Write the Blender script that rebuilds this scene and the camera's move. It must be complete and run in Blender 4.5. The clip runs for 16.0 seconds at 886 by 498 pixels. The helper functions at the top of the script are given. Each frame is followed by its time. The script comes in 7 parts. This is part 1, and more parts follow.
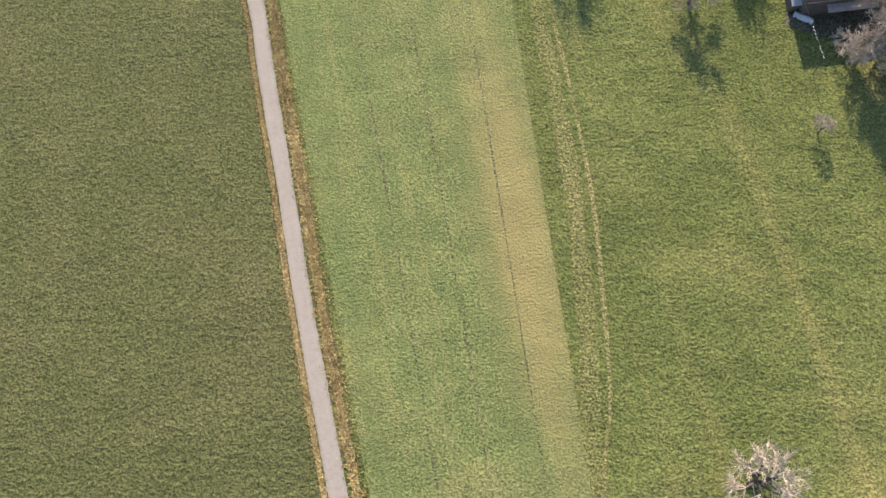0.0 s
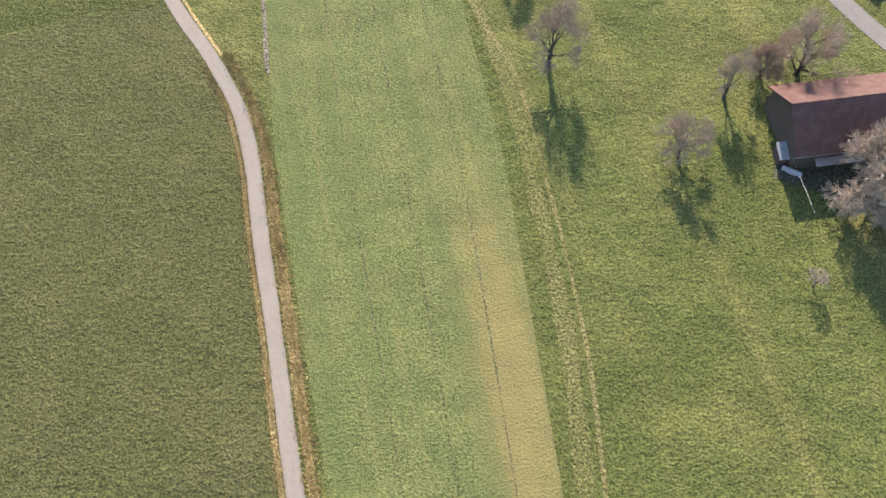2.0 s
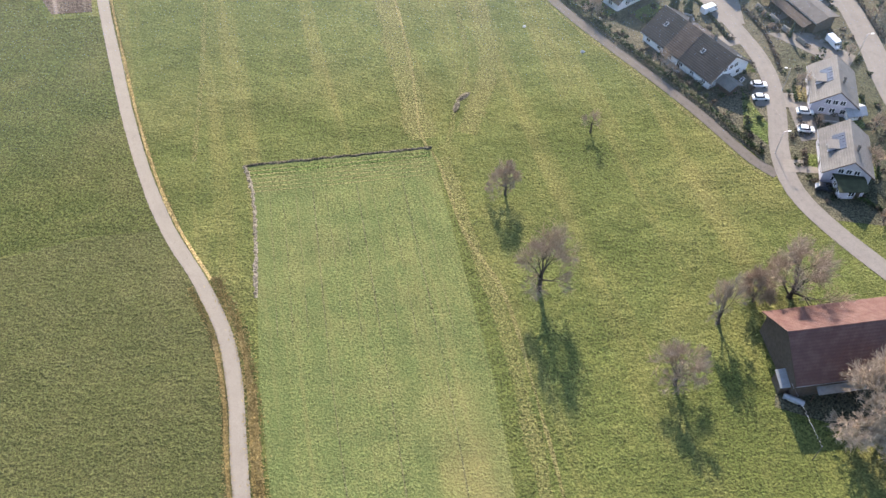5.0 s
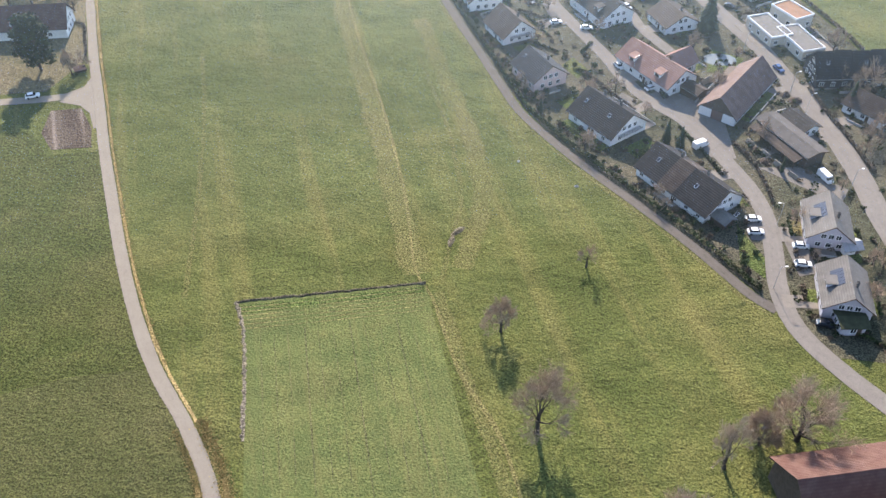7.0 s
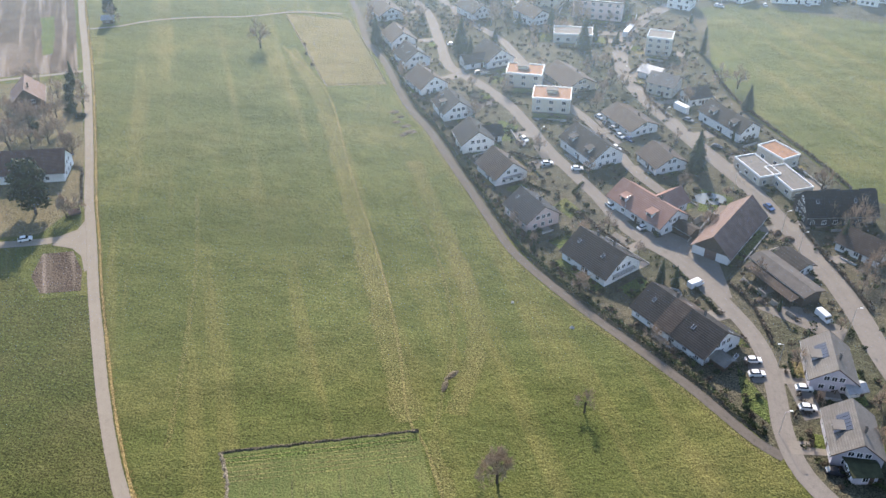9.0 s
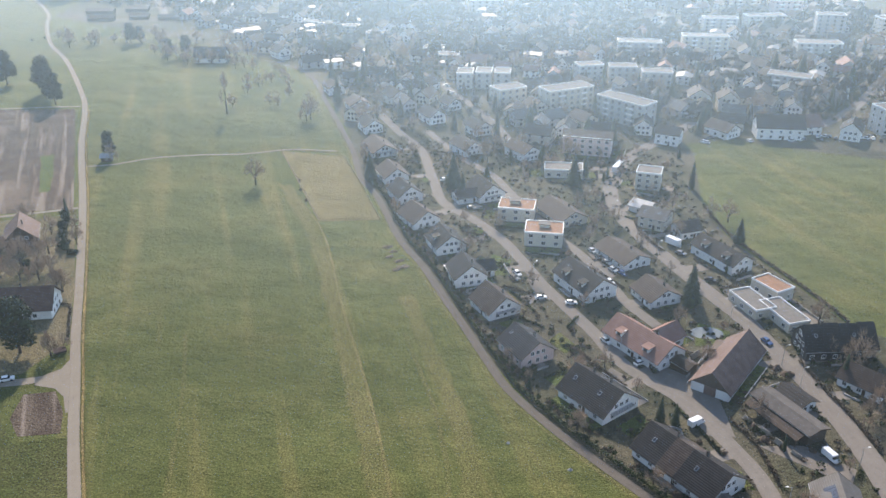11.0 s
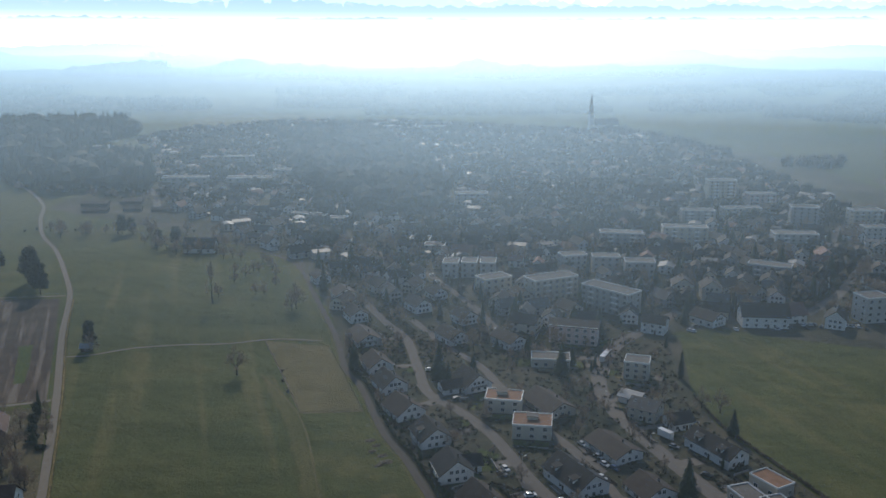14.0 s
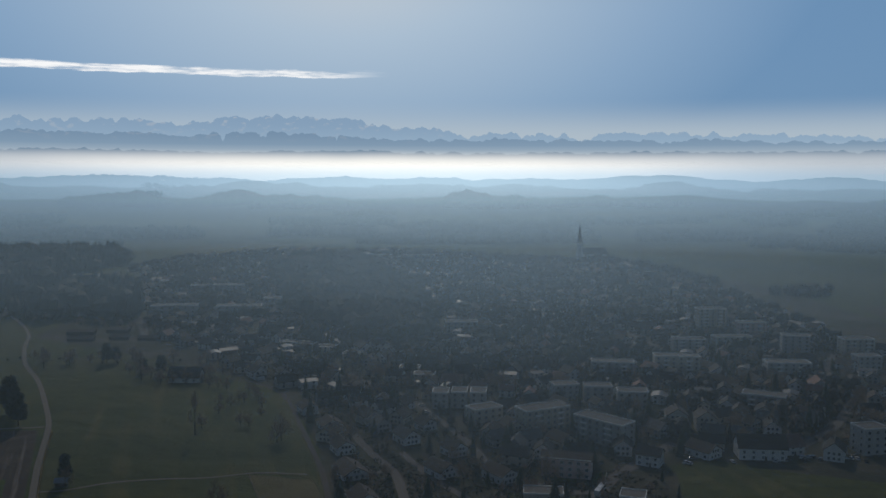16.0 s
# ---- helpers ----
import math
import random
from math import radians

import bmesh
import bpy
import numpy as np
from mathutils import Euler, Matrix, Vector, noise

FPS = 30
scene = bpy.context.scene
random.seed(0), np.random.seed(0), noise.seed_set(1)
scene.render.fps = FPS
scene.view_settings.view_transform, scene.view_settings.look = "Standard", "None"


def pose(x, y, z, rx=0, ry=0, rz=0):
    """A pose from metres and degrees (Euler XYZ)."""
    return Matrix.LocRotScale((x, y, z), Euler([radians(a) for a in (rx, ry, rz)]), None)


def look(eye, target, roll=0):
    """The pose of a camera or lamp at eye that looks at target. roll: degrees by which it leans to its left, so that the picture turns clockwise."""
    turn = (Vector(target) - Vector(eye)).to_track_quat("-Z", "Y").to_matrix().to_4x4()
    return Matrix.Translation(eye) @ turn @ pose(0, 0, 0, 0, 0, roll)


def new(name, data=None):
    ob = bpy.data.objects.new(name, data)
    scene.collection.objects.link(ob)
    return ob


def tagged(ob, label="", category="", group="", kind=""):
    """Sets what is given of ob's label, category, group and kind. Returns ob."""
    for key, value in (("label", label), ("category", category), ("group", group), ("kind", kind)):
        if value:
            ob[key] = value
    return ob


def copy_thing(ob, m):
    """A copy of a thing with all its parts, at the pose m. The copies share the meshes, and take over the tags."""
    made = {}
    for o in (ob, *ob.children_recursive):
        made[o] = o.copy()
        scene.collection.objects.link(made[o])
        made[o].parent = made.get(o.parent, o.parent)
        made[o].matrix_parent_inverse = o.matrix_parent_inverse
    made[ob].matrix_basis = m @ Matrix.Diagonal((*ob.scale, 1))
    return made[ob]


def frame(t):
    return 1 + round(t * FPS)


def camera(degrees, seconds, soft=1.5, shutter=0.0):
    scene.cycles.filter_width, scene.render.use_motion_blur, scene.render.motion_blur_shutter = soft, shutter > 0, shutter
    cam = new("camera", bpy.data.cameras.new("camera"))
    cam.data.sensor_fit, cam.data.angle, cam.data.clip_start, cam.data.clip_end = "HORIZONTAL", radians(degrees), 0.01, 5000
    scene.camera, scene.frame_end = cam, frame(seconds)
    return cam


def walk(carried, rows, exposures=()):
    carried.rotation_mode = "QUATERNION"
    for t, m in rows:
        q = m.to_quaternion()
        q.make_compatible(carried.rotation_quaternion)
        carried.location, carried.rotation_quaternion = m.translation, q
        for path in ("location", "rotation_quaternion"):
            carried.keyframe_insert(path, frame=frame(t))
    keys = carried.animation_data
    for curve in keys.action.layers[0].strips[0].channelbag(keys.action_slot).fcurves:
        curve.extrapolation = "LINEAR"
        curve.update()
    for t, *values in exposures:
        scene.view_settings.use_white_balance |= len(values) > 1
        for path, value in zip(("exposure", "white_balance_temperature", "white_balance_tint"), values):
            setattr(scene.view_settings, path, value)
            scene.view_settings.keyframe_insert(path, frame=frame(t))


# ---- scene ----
cam = camera(54.57, 16.0)
# seconds, eye x y z, then degrees up, to the left, and of lean to the right
PATH = [
    (0, -5.175, -12.929, 147, -71.317, 0.143, -0.133),
    (0.5, -4.896, -11.006, 147.203, -69.455, 0.071, -0.136),
    (1, -4.621, -9.131, 147.395, -67.304, 0.045, -0.132),
    (1.5, -4.349, -7.304, 147.577, -65.334, 0.015, -0.091),
    (2, -4.08, -5.524, 147.747, -63.512, -0.003, -0.029),
    (2.5, -3.815, -3.792, 147.907, -61.384, -0.026, 0.004),
    (3, -3.554, -2.107, 148.055, -59.535, -0.082, -0.016),
    (3.5, -3.296, -0.47, 148.193, -57.318, -0.139, -0.025),
    (4, -3.042, 1.12, 148.32, -55.292, -0.201, -0.063),
    (6.5, -1.823, 8.354, 148.79, -45.359, -0.345, -0.173),
    (7, -1.59, 9.658, 148.851, -43.407, -0.401, -0.161),
    (7.5, -1.361, 10.915, 148.901, -41.12, -0.471, -0.11),
    (8, -1.135, 12.124, 148.941, -39.141, -0.537, -0.072),
    (8.5, -0.912, 13.285, 148.969, -36.853, -0.627, -0.001),
    (9, -0.693, 14.399, 148.987, -34.715, -0.694, 0.028),
    (11.5, 0.348, 19.255, 148.911, -24.22, -1.202, 0.131),
    (12, 0.546, 20.084, 148.863, -22.384, -1.329, 0.073),
    (12.5, 0.74, 20.865, 148.804, -20.079, -1.467, 0.06),
    (13, 0.931, 21.598, 148.734, -18.088, -1.618, 0.043),
    (13.5, 1.118, 22.284, 148.653, -15.81, -1.787, 0.011),
    (14, 1.302, 22.923, 148.561, -13.678, -1.963, -0.023),
    (14.5, 1.482, 23.513, 148.459, -11.681, -2.116, -0.047),
    (15, 1.658, 24.056, 148.345, -9.387, -2.287, -0.091),
    (15.5, 1.831, 24.552, 148.221, -7.44, -2.425, -0.099),
    (16, 2.001, 25, 148.085, -5.115, -2.582, -0.151),
]


def aim(x, y, z, up, left, lean):
    u, l = radians(up), radians(left)
    way = Vector((-math.sin(l) * math.cos(u), math.cos(l) * math.cos(u), math.sin(u)))
    return look((x, y, z), Vector((x, y, z)) + way, -lean)


EXPOSURES = [(0, 2.07, 7100, 18), (4, 2.18, 7000, 17), (7, 1.97, 7000, 16), (9, 1.74, 7050, 15.5), (11.5, 1.24, 7200, 15), (12.5, 0.74, 7000, 13.5), (13.5, 0.08, 6750, 11.5),
             (14.5, -0.93, 6600, 10), (15, -1.42, 6600, 10), (15.5, -1.6, 6550, 10), (16, -1.97, 6450, 10)]
walk(cam, [(t, aim(*p)) for t, *p in PATH], EXPOSURES)

# ---- light ----
SUN_UP, SUN_LEFT = 31.0, 4.0
world = bpy.data.worlds.new("sky")
scene.world = world
world.use_nodes = True
wn = world.node_tree.nodes
sky = wn.new("ShaderNodeTexSky")
sky.sky_type, sky.sun_disc = "NISHITA", False
sky.sun_elevation, sky.sun_rotation = radians(SUN_UP), radians(-SUN_LEFT)
sky.altitude, sky.air_density, sky.dust_density, sky.ozone_density = 600, 1.0, 0.45, 3.0
wn["Background"].inputs["Strength"].default_value = 0.115
world.node_tree.links.new(sky.outputs[0], wn["Background"].inputs["Color"])
sun_data = bpy.data.lights.new("sun", "SUN")
sun_data.energy, sun_data.angle, sun_data.color = 3.4, radians(0.6), (1.0, 0.93, 0.82)
sun = new("sun", sun_data)
sun.matrix_basis = look((0, 0, 0), (math.sin(radians(SUN_LEFT)) * math.cos(radians(SUN_UP)),
                                     -math.cos(radians(SUN_LEFT)) * math.cos(radians(SUN_UP)), -math.sin(radians(SUN_UP))))


# ---- material tools ----
class Nodes:
    """A short way to write a node material."""

    def __init__(self, name):
        self.m = bpy.data.materials.new(name)
        self.m.use_nodes = True
        self.t = self.m.node_tree
        self.bsdf = self.t.nodes["Principled BSDF"]
        self.out = self.t.nodes["Material Output"]
        self.bsdf.inputs["Specular IOR Level"].default_value = 0.2
        self.pos = self.t.nodes.new("ShaderNodeNewGeometry").outputs["Position"]

    def put(self, socket, value):
        if isinstance(value, bpy.types.NodeSocket):
            self.t.links.new(value, socket)
        else:
            socket.default_value = value

    def noise(self, scale, detail=4.0, rough=0.55, where=None, warp=0.0):
        n = self.t.nodes.new("ShaderNodeTexNoise")
        n.inputs["Scale"].default_value, n.inputs["Detail"].default_value = scale, detail
        n.inputs["Roughness"].default_value, n.inputs["Distortion"].default_value = rough, warp
        self.t.links.new(where or self.pos, n.inputs["Vector"])
        return n.outputs["Fac"]

    def cells(self, scale, where=None, feature="F1", out="Color"):
        n = self.t.nodes.new("ShaderNodeTexVoronoi")
        n.feature = feature
        n.inputs["Scale"].default_value = scale
        self.t.links.new(where or self.pos, n.inputs["Vector"])
        return n.outputs[out]

    def ramp(self, fac, *stops):
        n = self.t.nodes.new("ShaderNodeValToRGB")
        el = n.color_ramp.elements
        while len(el) < len(stops):
            el.new(0.5)
        for e, (at, c) in zip(el, stops):
            e.position = at
            e.color = (*c, 1) if isinstance(c, tuple) else (c, c, c, 1)
        self.t.links.new(fac, n.inputs[0])
        return n.outputs[0]

    def mix(self, fac, a, b, how="MIX"):
        n = self.t.nodes.new("ShaderNodeMix")
        n.data_type, n.blend_type = "RGBA", how
        for socket, v in ((n.inputs["Factor"], fac), (n.inputs[6], a), (n.inputs[7], b)):
            self.put(socket, (*v, 1) if isinstance(v, tuple) and len(v) == 3 else v)
        return n.outputs[2]

    def math(self, how, a, b=0.0, clamp=False):
        n = self.t.nodes.new("ShaderNodeMath")
        n.operation, n.use_clamp = how, clamp
        self.put(n.inputs[0], a), self.put(n.inputs[1], b)
        return n.outputs[0]

    def span(self, v, a, b, c=0.0, d=1.0):
        n = self.t.nodes.new("ShaderNodeMapRange")
        n.interpolation_type = "SMOOTHSTEP"
        for k, q in enumerate((v, a, b, c, d)):
            self.put(n.inputs[k], q)
        return n.outputs[0]

    def axis(self, which, where=None):
        n = self.t.nodes.new("ShaderNodeSeparateXYZ")
        self.t.links.new(where or self.pos, n.inputs[0])
        return n.outputs[which]

    def turned(self, rz=0.0, scale=(1, 1, 1), where=None):
        n = self.t.nodes.new("ShaderNodeMapping")
        n.inputs["Rotation"].default_value[2] = radians(rz)
        self.t.links.new(where or self.pos, n.inputs["Vector"])
        q = self.t.nodes.new("ShaderNodeMapping")
        q.inputs["Scale"].default_value = scale
        self.t.links.new(n.outputs[0], q.inputs["Vector"])
        return q.outputs[0]

    def local(self):
        return self.t.nodes.new("ShaderNodeTexCoord").outputs["Object"]

    def uv(self):
        return self.t.nodes.new("ShaderNodeTexCoord").outputs["UV"]

    def chance(self):
        return self.t.nodes.new("ShaderNodeObjectInfo").outputs["Random"]

    def bump(self, height, strength=0.5, distance=0.1):
        n = self.t.nodes.new("ShaderNodeBump")
        n.inputs["Strength"].default_value, n.inputs["Distance"].default_value = strength, distance
        self.t.links.new(height, n.inputs["Height"])
        self.t.links.new(n.outputs[0], self.bsdf.inputs["Normal"])

    def done(self, color, rough=0.9, metal=0.0, alpha=None, spec=0.2):
        self.put(self.bsdf.inputs["Base Color"], (*color, 1) if isinstance(color, tuple) else color)
        self.put(self.bsdf.inputs["Roughness"], rough)
        self.bsdf.inputs["Metallic"].default_value = metal
        self.bsdf.inputs["Specular IOR Level"].default_value = spec
        if alpha is not None:
            self.put(self.bsdf.inputs["Alpha"], alpha)
        return self.m


def grass(name, dark, light, dry, dry_from=0.6, tuft=0.9, rows=None, alpha=False, lump=1.1, cover=0.0, lines=0.3, spot=None, grain=0.85, row_size=0.5):
    """Meadow: tufts, large tonal patches, dry spots; rows gives the turn of drill or mowing lines."""
    n = Nodes(name)
    fine, small, mid, big = n.noise(2.4, 2, 0.5, warp=0.6), n.noise(tuft, 4, 0.6), n.noise(0.11, 5, 0.65), n.noise(0.022, 4)
    c = n.mix(n.span(small, 0.22, 0.78), dark, light)
    c = n.mix(n.math("MULTIPLY", n.span(mid, 0.4, 0.68), 0.45), c, n.mix(0.5, light, dry))
    c = n.mix(n.math("MULTIPLY", n.span(big, dry_from - 0.14, dry_from + 0.1), 0.55), c, dry)
    c = n.mix(n.math("MULTIPLY", n.span(n.noise(0.3, 5, 0.7), 0.58, 0.72), 0.35), c, dry)
    c = n.mix(n.math("MULTIPLY", n.span(n.noise(0.24, 5, 0.75), 0.48, 0.36), 0.4), c, dark)
    c = n.mix(grain * 0.85, c, n.ramp(fine, (0.35, 0.1), (0.65, 0.9)), "OVERLAY")
    if spot:
        sx, sy, rx, ry, turn, tone, much = spot
        q = n.t.nodes.new("ShaderNodeMapping")
        q.inputs["Location"].default_value = (-sx, -sy, 0)
        n.t.links.new(n.pos, q.inputs["Vector"])
        d = n.t.nodes.new("ShaderNodeVectorMath")
        d.operation = "LENGTH"
        n.t.links.new(n.turned(turn, (1 / rx, 1 / ry, 0), q.outputs[0]), d.inputs[0])
        near = n.span(n.math("ADD", d.outputs["Value"], n.math("MULTIPLY", n.noise(0.12, 4), 0.7)), 1.55, 0.5)
        c = n.mix(n.math("MULTIPLY", near, much), c, tone)
    if rows is not None:
        w = n.turned(rows, (row_size, 0.012, 1))
        c = n.mix(n.math("MULTIPLY", n.span(n.noise(1.3, 2, where=w), 0.5, 0.7), lines), c, dry)
        w2 = n.turned(rows, (0.16, 0.002, 1))
        c = n.mix(n.math("MULTIPLY", n.span(n.noise(1.0, 1, where=w2), 0.45, 0.65), 0.35), c, dark)
    h = n.math("ADD", n.math("ADD", n.math("MULTIPLY", small, lump * 1.2), n.math("MULTIPLY", fine, 0.6)), n.math("MULTIPLY", n.noise(0.06, 2), 3.0))
    n.bump(h, 1.0, 0.6)
    a = None
    if alpha:
        v = n.axis(1, n.uv())
        edge = n.math("MULTIPLY", n.span(v, 0.0, 0.35), n.span(v, 1.0, 0.65))
        a = n.span(n.math("ADD", n.math("MULTIPLY", edge, 0.75), n.math("MULTIPLY", n.math("SUBTRACT", n.noise(1.9, 4), 0.5), 1.5)), 0.40 + cover, 0.46 + cover)
    return n.done(c, 0.95, alpha=a, spec=0.12)


def tarmac(name, base, pale, stain=0.5, edge_soft=False):
    n = Nodes(name)
    v = n.axis(1, n.uv())
    c = n.mix(n.noise(0.25, 5), base, pale)
    c = n.mix(n.math("MULTIPLY", n.span(n.noise(0.9, 5), 0.5, 0.75), stain), c, tuple(k * 0.62 for k in base))
    lanes = n.math("ABSOLUTE", n.math("SUBTRACT", n.math("ABSOLUTE", n.math("SUBTRACT", v, 0.5)), 0.24))
    c = n.mix(n.math("MULTIPLY", n.span(lanes, 0.12, 0.0), 0.25), c, pale)
    c = n.mix(0.3, c, n.ramp(n.noise(6, 2), (0.3, 0.3), (0.7, 0.7)), "OVERLAY")
    n.bump(n.noise(9, 2), 0.3, 0.03)
    a = None
    if edge_soft:
        e = n.math("MULTIPLY", n.span(v, 0.0, 0.14), n.span(v, 1.0, 0.86))
        a = n.span(n.math("ADD", e, n.math("MULTIPLY", n.math("SUBTRACT", n.noise(1.1, 3), 0.5), 1.2)), 0.35, 0.6)
    return n.done(c, 0.95, alpha=a, spec=0.05)


def plain(name, color, rough=0.7, spread=0.25, scale=0.8, metal=0.0, spec=0.3, vary=0.0):
    """Paint, plaster or wood with faint stains; vary shifts the tone from thing to thing."""
    n = Nodes(name)
    where = n.local()
    c = n.mix(n.span(n.noise(scale, 5, where=where), 0.3, 0.75), color, tuple(k * (1 - spread) for k in color))
    c = n.mix(0.25, c, n.ramp(n.noise(scale * 9, 2, where=where), (0.3, 0.35), (0.7, 0.65)), "OVERLAY")
    if vary:
        c = n.mix(n.chance(), c, tuple(min(1, k * (1 - vary)) for k in color))
    n.bump(n.noise(scale * 12, 2, where=where), 0.15, 0.02)
    return n.done(c, rough, metal, spec=spec)


def tiles(name, color, other, across=0.9, rough=0.75):
    """Roof tiles: courses along the eaves and a scatter of lighter and darker tiles."""
    n = Nodes(name)
    where = n.local()
    w = n.t.nodes.new("ShaderNodeTexWave")
    w.bands_direction = "Z"
    w.inputs["Scale"].default_value, w.inputs["Distortion"].default_value = across, 0.3
    n.t.links.new(where, w.inputs["Vector"])
    x = n.t.nodes.new("ShaderNodeTexWave")
    x.bands_direction = "X"
    x.inputs["Scale"].default_value = across * 1.2
    n.t.links.new(where, x.inputs["Vector"])
    c = n.mix(n.span(n.noise(0.5, 5, where=where), 0.35, 0.7), color, other)
    c = n.mix(n.math("MULTIPLY", n.axis(0, n.cells(2.6, where=where)), 0.35), c, tuple(k * 0.6 for k in color))
    c = n.mix(n.math("MULTIPLY", w.outputs["Fac"], 0.35), c, tuple(k * 0.55 for k in color))
    c = n.mix(n.math("MULTIPLY", n.chance(), 0.35), c, other)
    n.bump(n.math("ADD", w.outputs["Fac"], n.math("MULTIPLY", x.outputs["Fac"], 0.5)), 0.6, 0.06)
    return n.done(c, rough, spec=0.12)


def leafy(name, dark, light, rough=0.8):
    n = Nodes(name)
    isl = n.t.nodes.new("ShaderNodeNewGeometry").outputs["Random Per Island"]
    c = n.mix(isl, dark, light)
    c = n.mix(n.span(n.noise(0.35, 3), 0.35, 0.7), c, tuple(k * 0.7 for k in dark))
    return n.done(c, rough)


GRASS_LEFT = grass("old_meadow_grass", (0.043, 0.049, 0.015), (0.073, 0.075, 0.026), (0.094, 0.083, 0.036), 0.66, grain=0.7)
GRASS_TRACK = grass("track_meadow_grass", (0.030, 0.040, 0.010), (0.066, 0.075, 0.020), (0.096, 0.084, 0.033), 0.62)
CROP = grass("young_crop", (0.068, 0.090, 0.029), (0.106, 0.117, 0.039), (0.155, 0.137, 0.054), 0.6, 1.6, rows=-12.0, lump=0.2, grain=0.6, spot=(9.0, 38.0, 9.0, 48.0, -9.0, (0.172, 0.140, 0.055), 0.85))
PASTURE = grass("grazed_pasture", (0.092, 0.084, 0.031), (0.132, 0.113, 0.044), (0.170, 0.138, 0.068), 0.5)
DRY = grass("dry_verge_grass", (0.20, 0.142, 0.045), (0.33, 0.235, 0.085), (0.37, 0.275, 0.135), 0.5, 2.2, alpha=True, cover=-0.04)
WORN = grass("worn_grass", (0.095, 0.091, 0.032), (0.138, 0.126, 0.045), (0.180, 0.150, 0.065), 0.5, 1.5, alpha=True, cover=0.09)
FAINTER = grass("faintly_yellowed_grass", (0.078, 0.085, 0.025), (0.112, 0.112, 0.036), (0.138, 0.122, 0.048), 0.5, 1.5, alpha=True, cover=0.29)
FAINT = grass("yellowed_grass", (0.082, 0.088, 0.026), (0.116, 0.115, 0.037), (0.143, 0.126, 0.050), 0.5, 1.5, alpha=True, cover=0.19)
LAWN = grass("garden_lawn", (0.047, 0.072, 0.018), (0.082, 0.106, 0.030), (0.119, 0.105, 0.042), 0.62, 1.2)
GARDEN = grass("garden_ground", (0.030, 0.033, 0.019), (0.064, 0.064, 0.036), (0.118, 0.100, 0.074), 0.54, 0.4)
GRAVEL = tarmac("pale_gravel", (0.168, 0.146, 0.118), (0.215, 0.188, 0.153), 0.25, True)
ROAD = tarmac("worn_asphalt", (0.132, 0.118, 0.104), (0.186, 0.168, 0.150), 0.4)
PAVING = tarmac("yard_paving", (0.120, 0.107, 0.094), (0.178, 0.160, 0.141), 0.45)
SOIL = grass("ploughed_soil", (0.048, 0.034, 0.025), (0.085, 0.062, 0.046), (0.21, 0.17, 0.135), 0.66, 1.2, rows=-20.0, lines=0.9, row_size=0.2)
GRAVEL_BED = tarmac("pale_gravel_bed", (0.168, 0.146, 0.118), (0.215, 0.188, 0.153), 0.3)
PLASTER = plain("white_plaster", (0.64, 0.63, 0.61), 0.85, 0.12, vary=0.12)
PLASTER_DIM = plain("weathered_pale_plaster", (0.42, 0.41, 0.39), 0.85, 0.2, vary=0.3)
PLASTER_PINK = plain("pink_plaster", (0.54, 0.41, 0.37), 0.85, 0.12)
PLASTER_CREAM = plain("cream_plaster", (0.50, 0.45, 0.37), 0.85, 0.15, vary=0.2)
PLASTER_GREY = plain("grey_plaster", (0.30, 0.295, 0.295), 0.85, 0.15, vary=0.2)
PLASTER_LILAC = plain("pale_lilac_plaster", (0.42, 0.39, 0.42), 0.85, 0.12)
CHIMNEY = plain("sooty_chimney_plaster", (0.13, 0.115, 0.105), 0.9, 0.3)
BLACKWOOD = plain("black_stained_boards", (0.035, 0.034, 0.036), 0.7, 0.3, 1.5)
BROWNWOOD = plain("weathered_brown_boards", (0.085, 0.064, 0.050), 0.85, 0.4, 1.5)
TIMBER = plain("dark_timber", (0.075, 0.05, 0.035), 0.8, 0.35, 2.0)
ROOF_DARK = tiles("dark_roof_tiles", (0.016, 0.016, 0.018), (0.031, 0.029, 0.030))
ROOF_BLUE = tiles("slate_blue_tiles", (0.020, 0.023, 0.028), (0.035, 0.038, 0.045))
ROOF_BROWN = tiles("brown_roof_tiles", (0.044, 0.032, 0.027), (0.074, 0.056, 0.047))
ROOF_GREY = tiles("grey_roof_tiles", (0.105, 0.097, 0.090), (0.150, 0.140, 0.130))
ROOF_RED = tiles("orange_red_tiles", (0.185, 0.094, 0.074), (0.250, 0.152, 0.124))
ROOF_RUST = tiles("rust_brown_tiles", (0.088, 0.040, 0.032), (0.135, 0.078, 0.062))
ROOF_BARN = tiles("red_brown_tiles", (0.105, 0.066, 0.057), (0.160, 0.110, 0.096))
FLAT_GREY = plain("gravel_roof", (0.15, 0.138, 0.124), 0.95, 0.35, 0.6)
SHED_ROOF = plain("weathered_shed_roofing", (0.078, 0.070, 0.066), 0.9, 0.35, 0.6)
FLAT_RUST = plain("terracotta_terrace", (0.235, 0.125, 0.072), 0.9, 0.3, 0.6)
ROOF_SHEEN = plain("dull_sheet_roof", (0.14, 0.14, 0.145), 0.6, 0.35, 0.5, spec=0.45, vary=0.5)
FLAT_GREEN = plain("mossy_roof", (0.054, 0.058, 0.029), 0.95, 0.4, 0.6)
TRIM = plain("white_metal_trim", (0.70, 0.69, 0.67), 0.45, 0.08)
STEEL = plain("galvanised_steel", (0.42, 0.43, 0.44), 0.4, 0.25, 1.0, metal=0.6)
TINPALE = plain("pale_corrugated_sheet", (0.30, 0.31, 0.32), 0.5, 0.25, 1.2, metal=0.2)
GLASS = Nodes("window_glass").done((0.02, 0.024, 0.03), 0.08, spec=0.6)
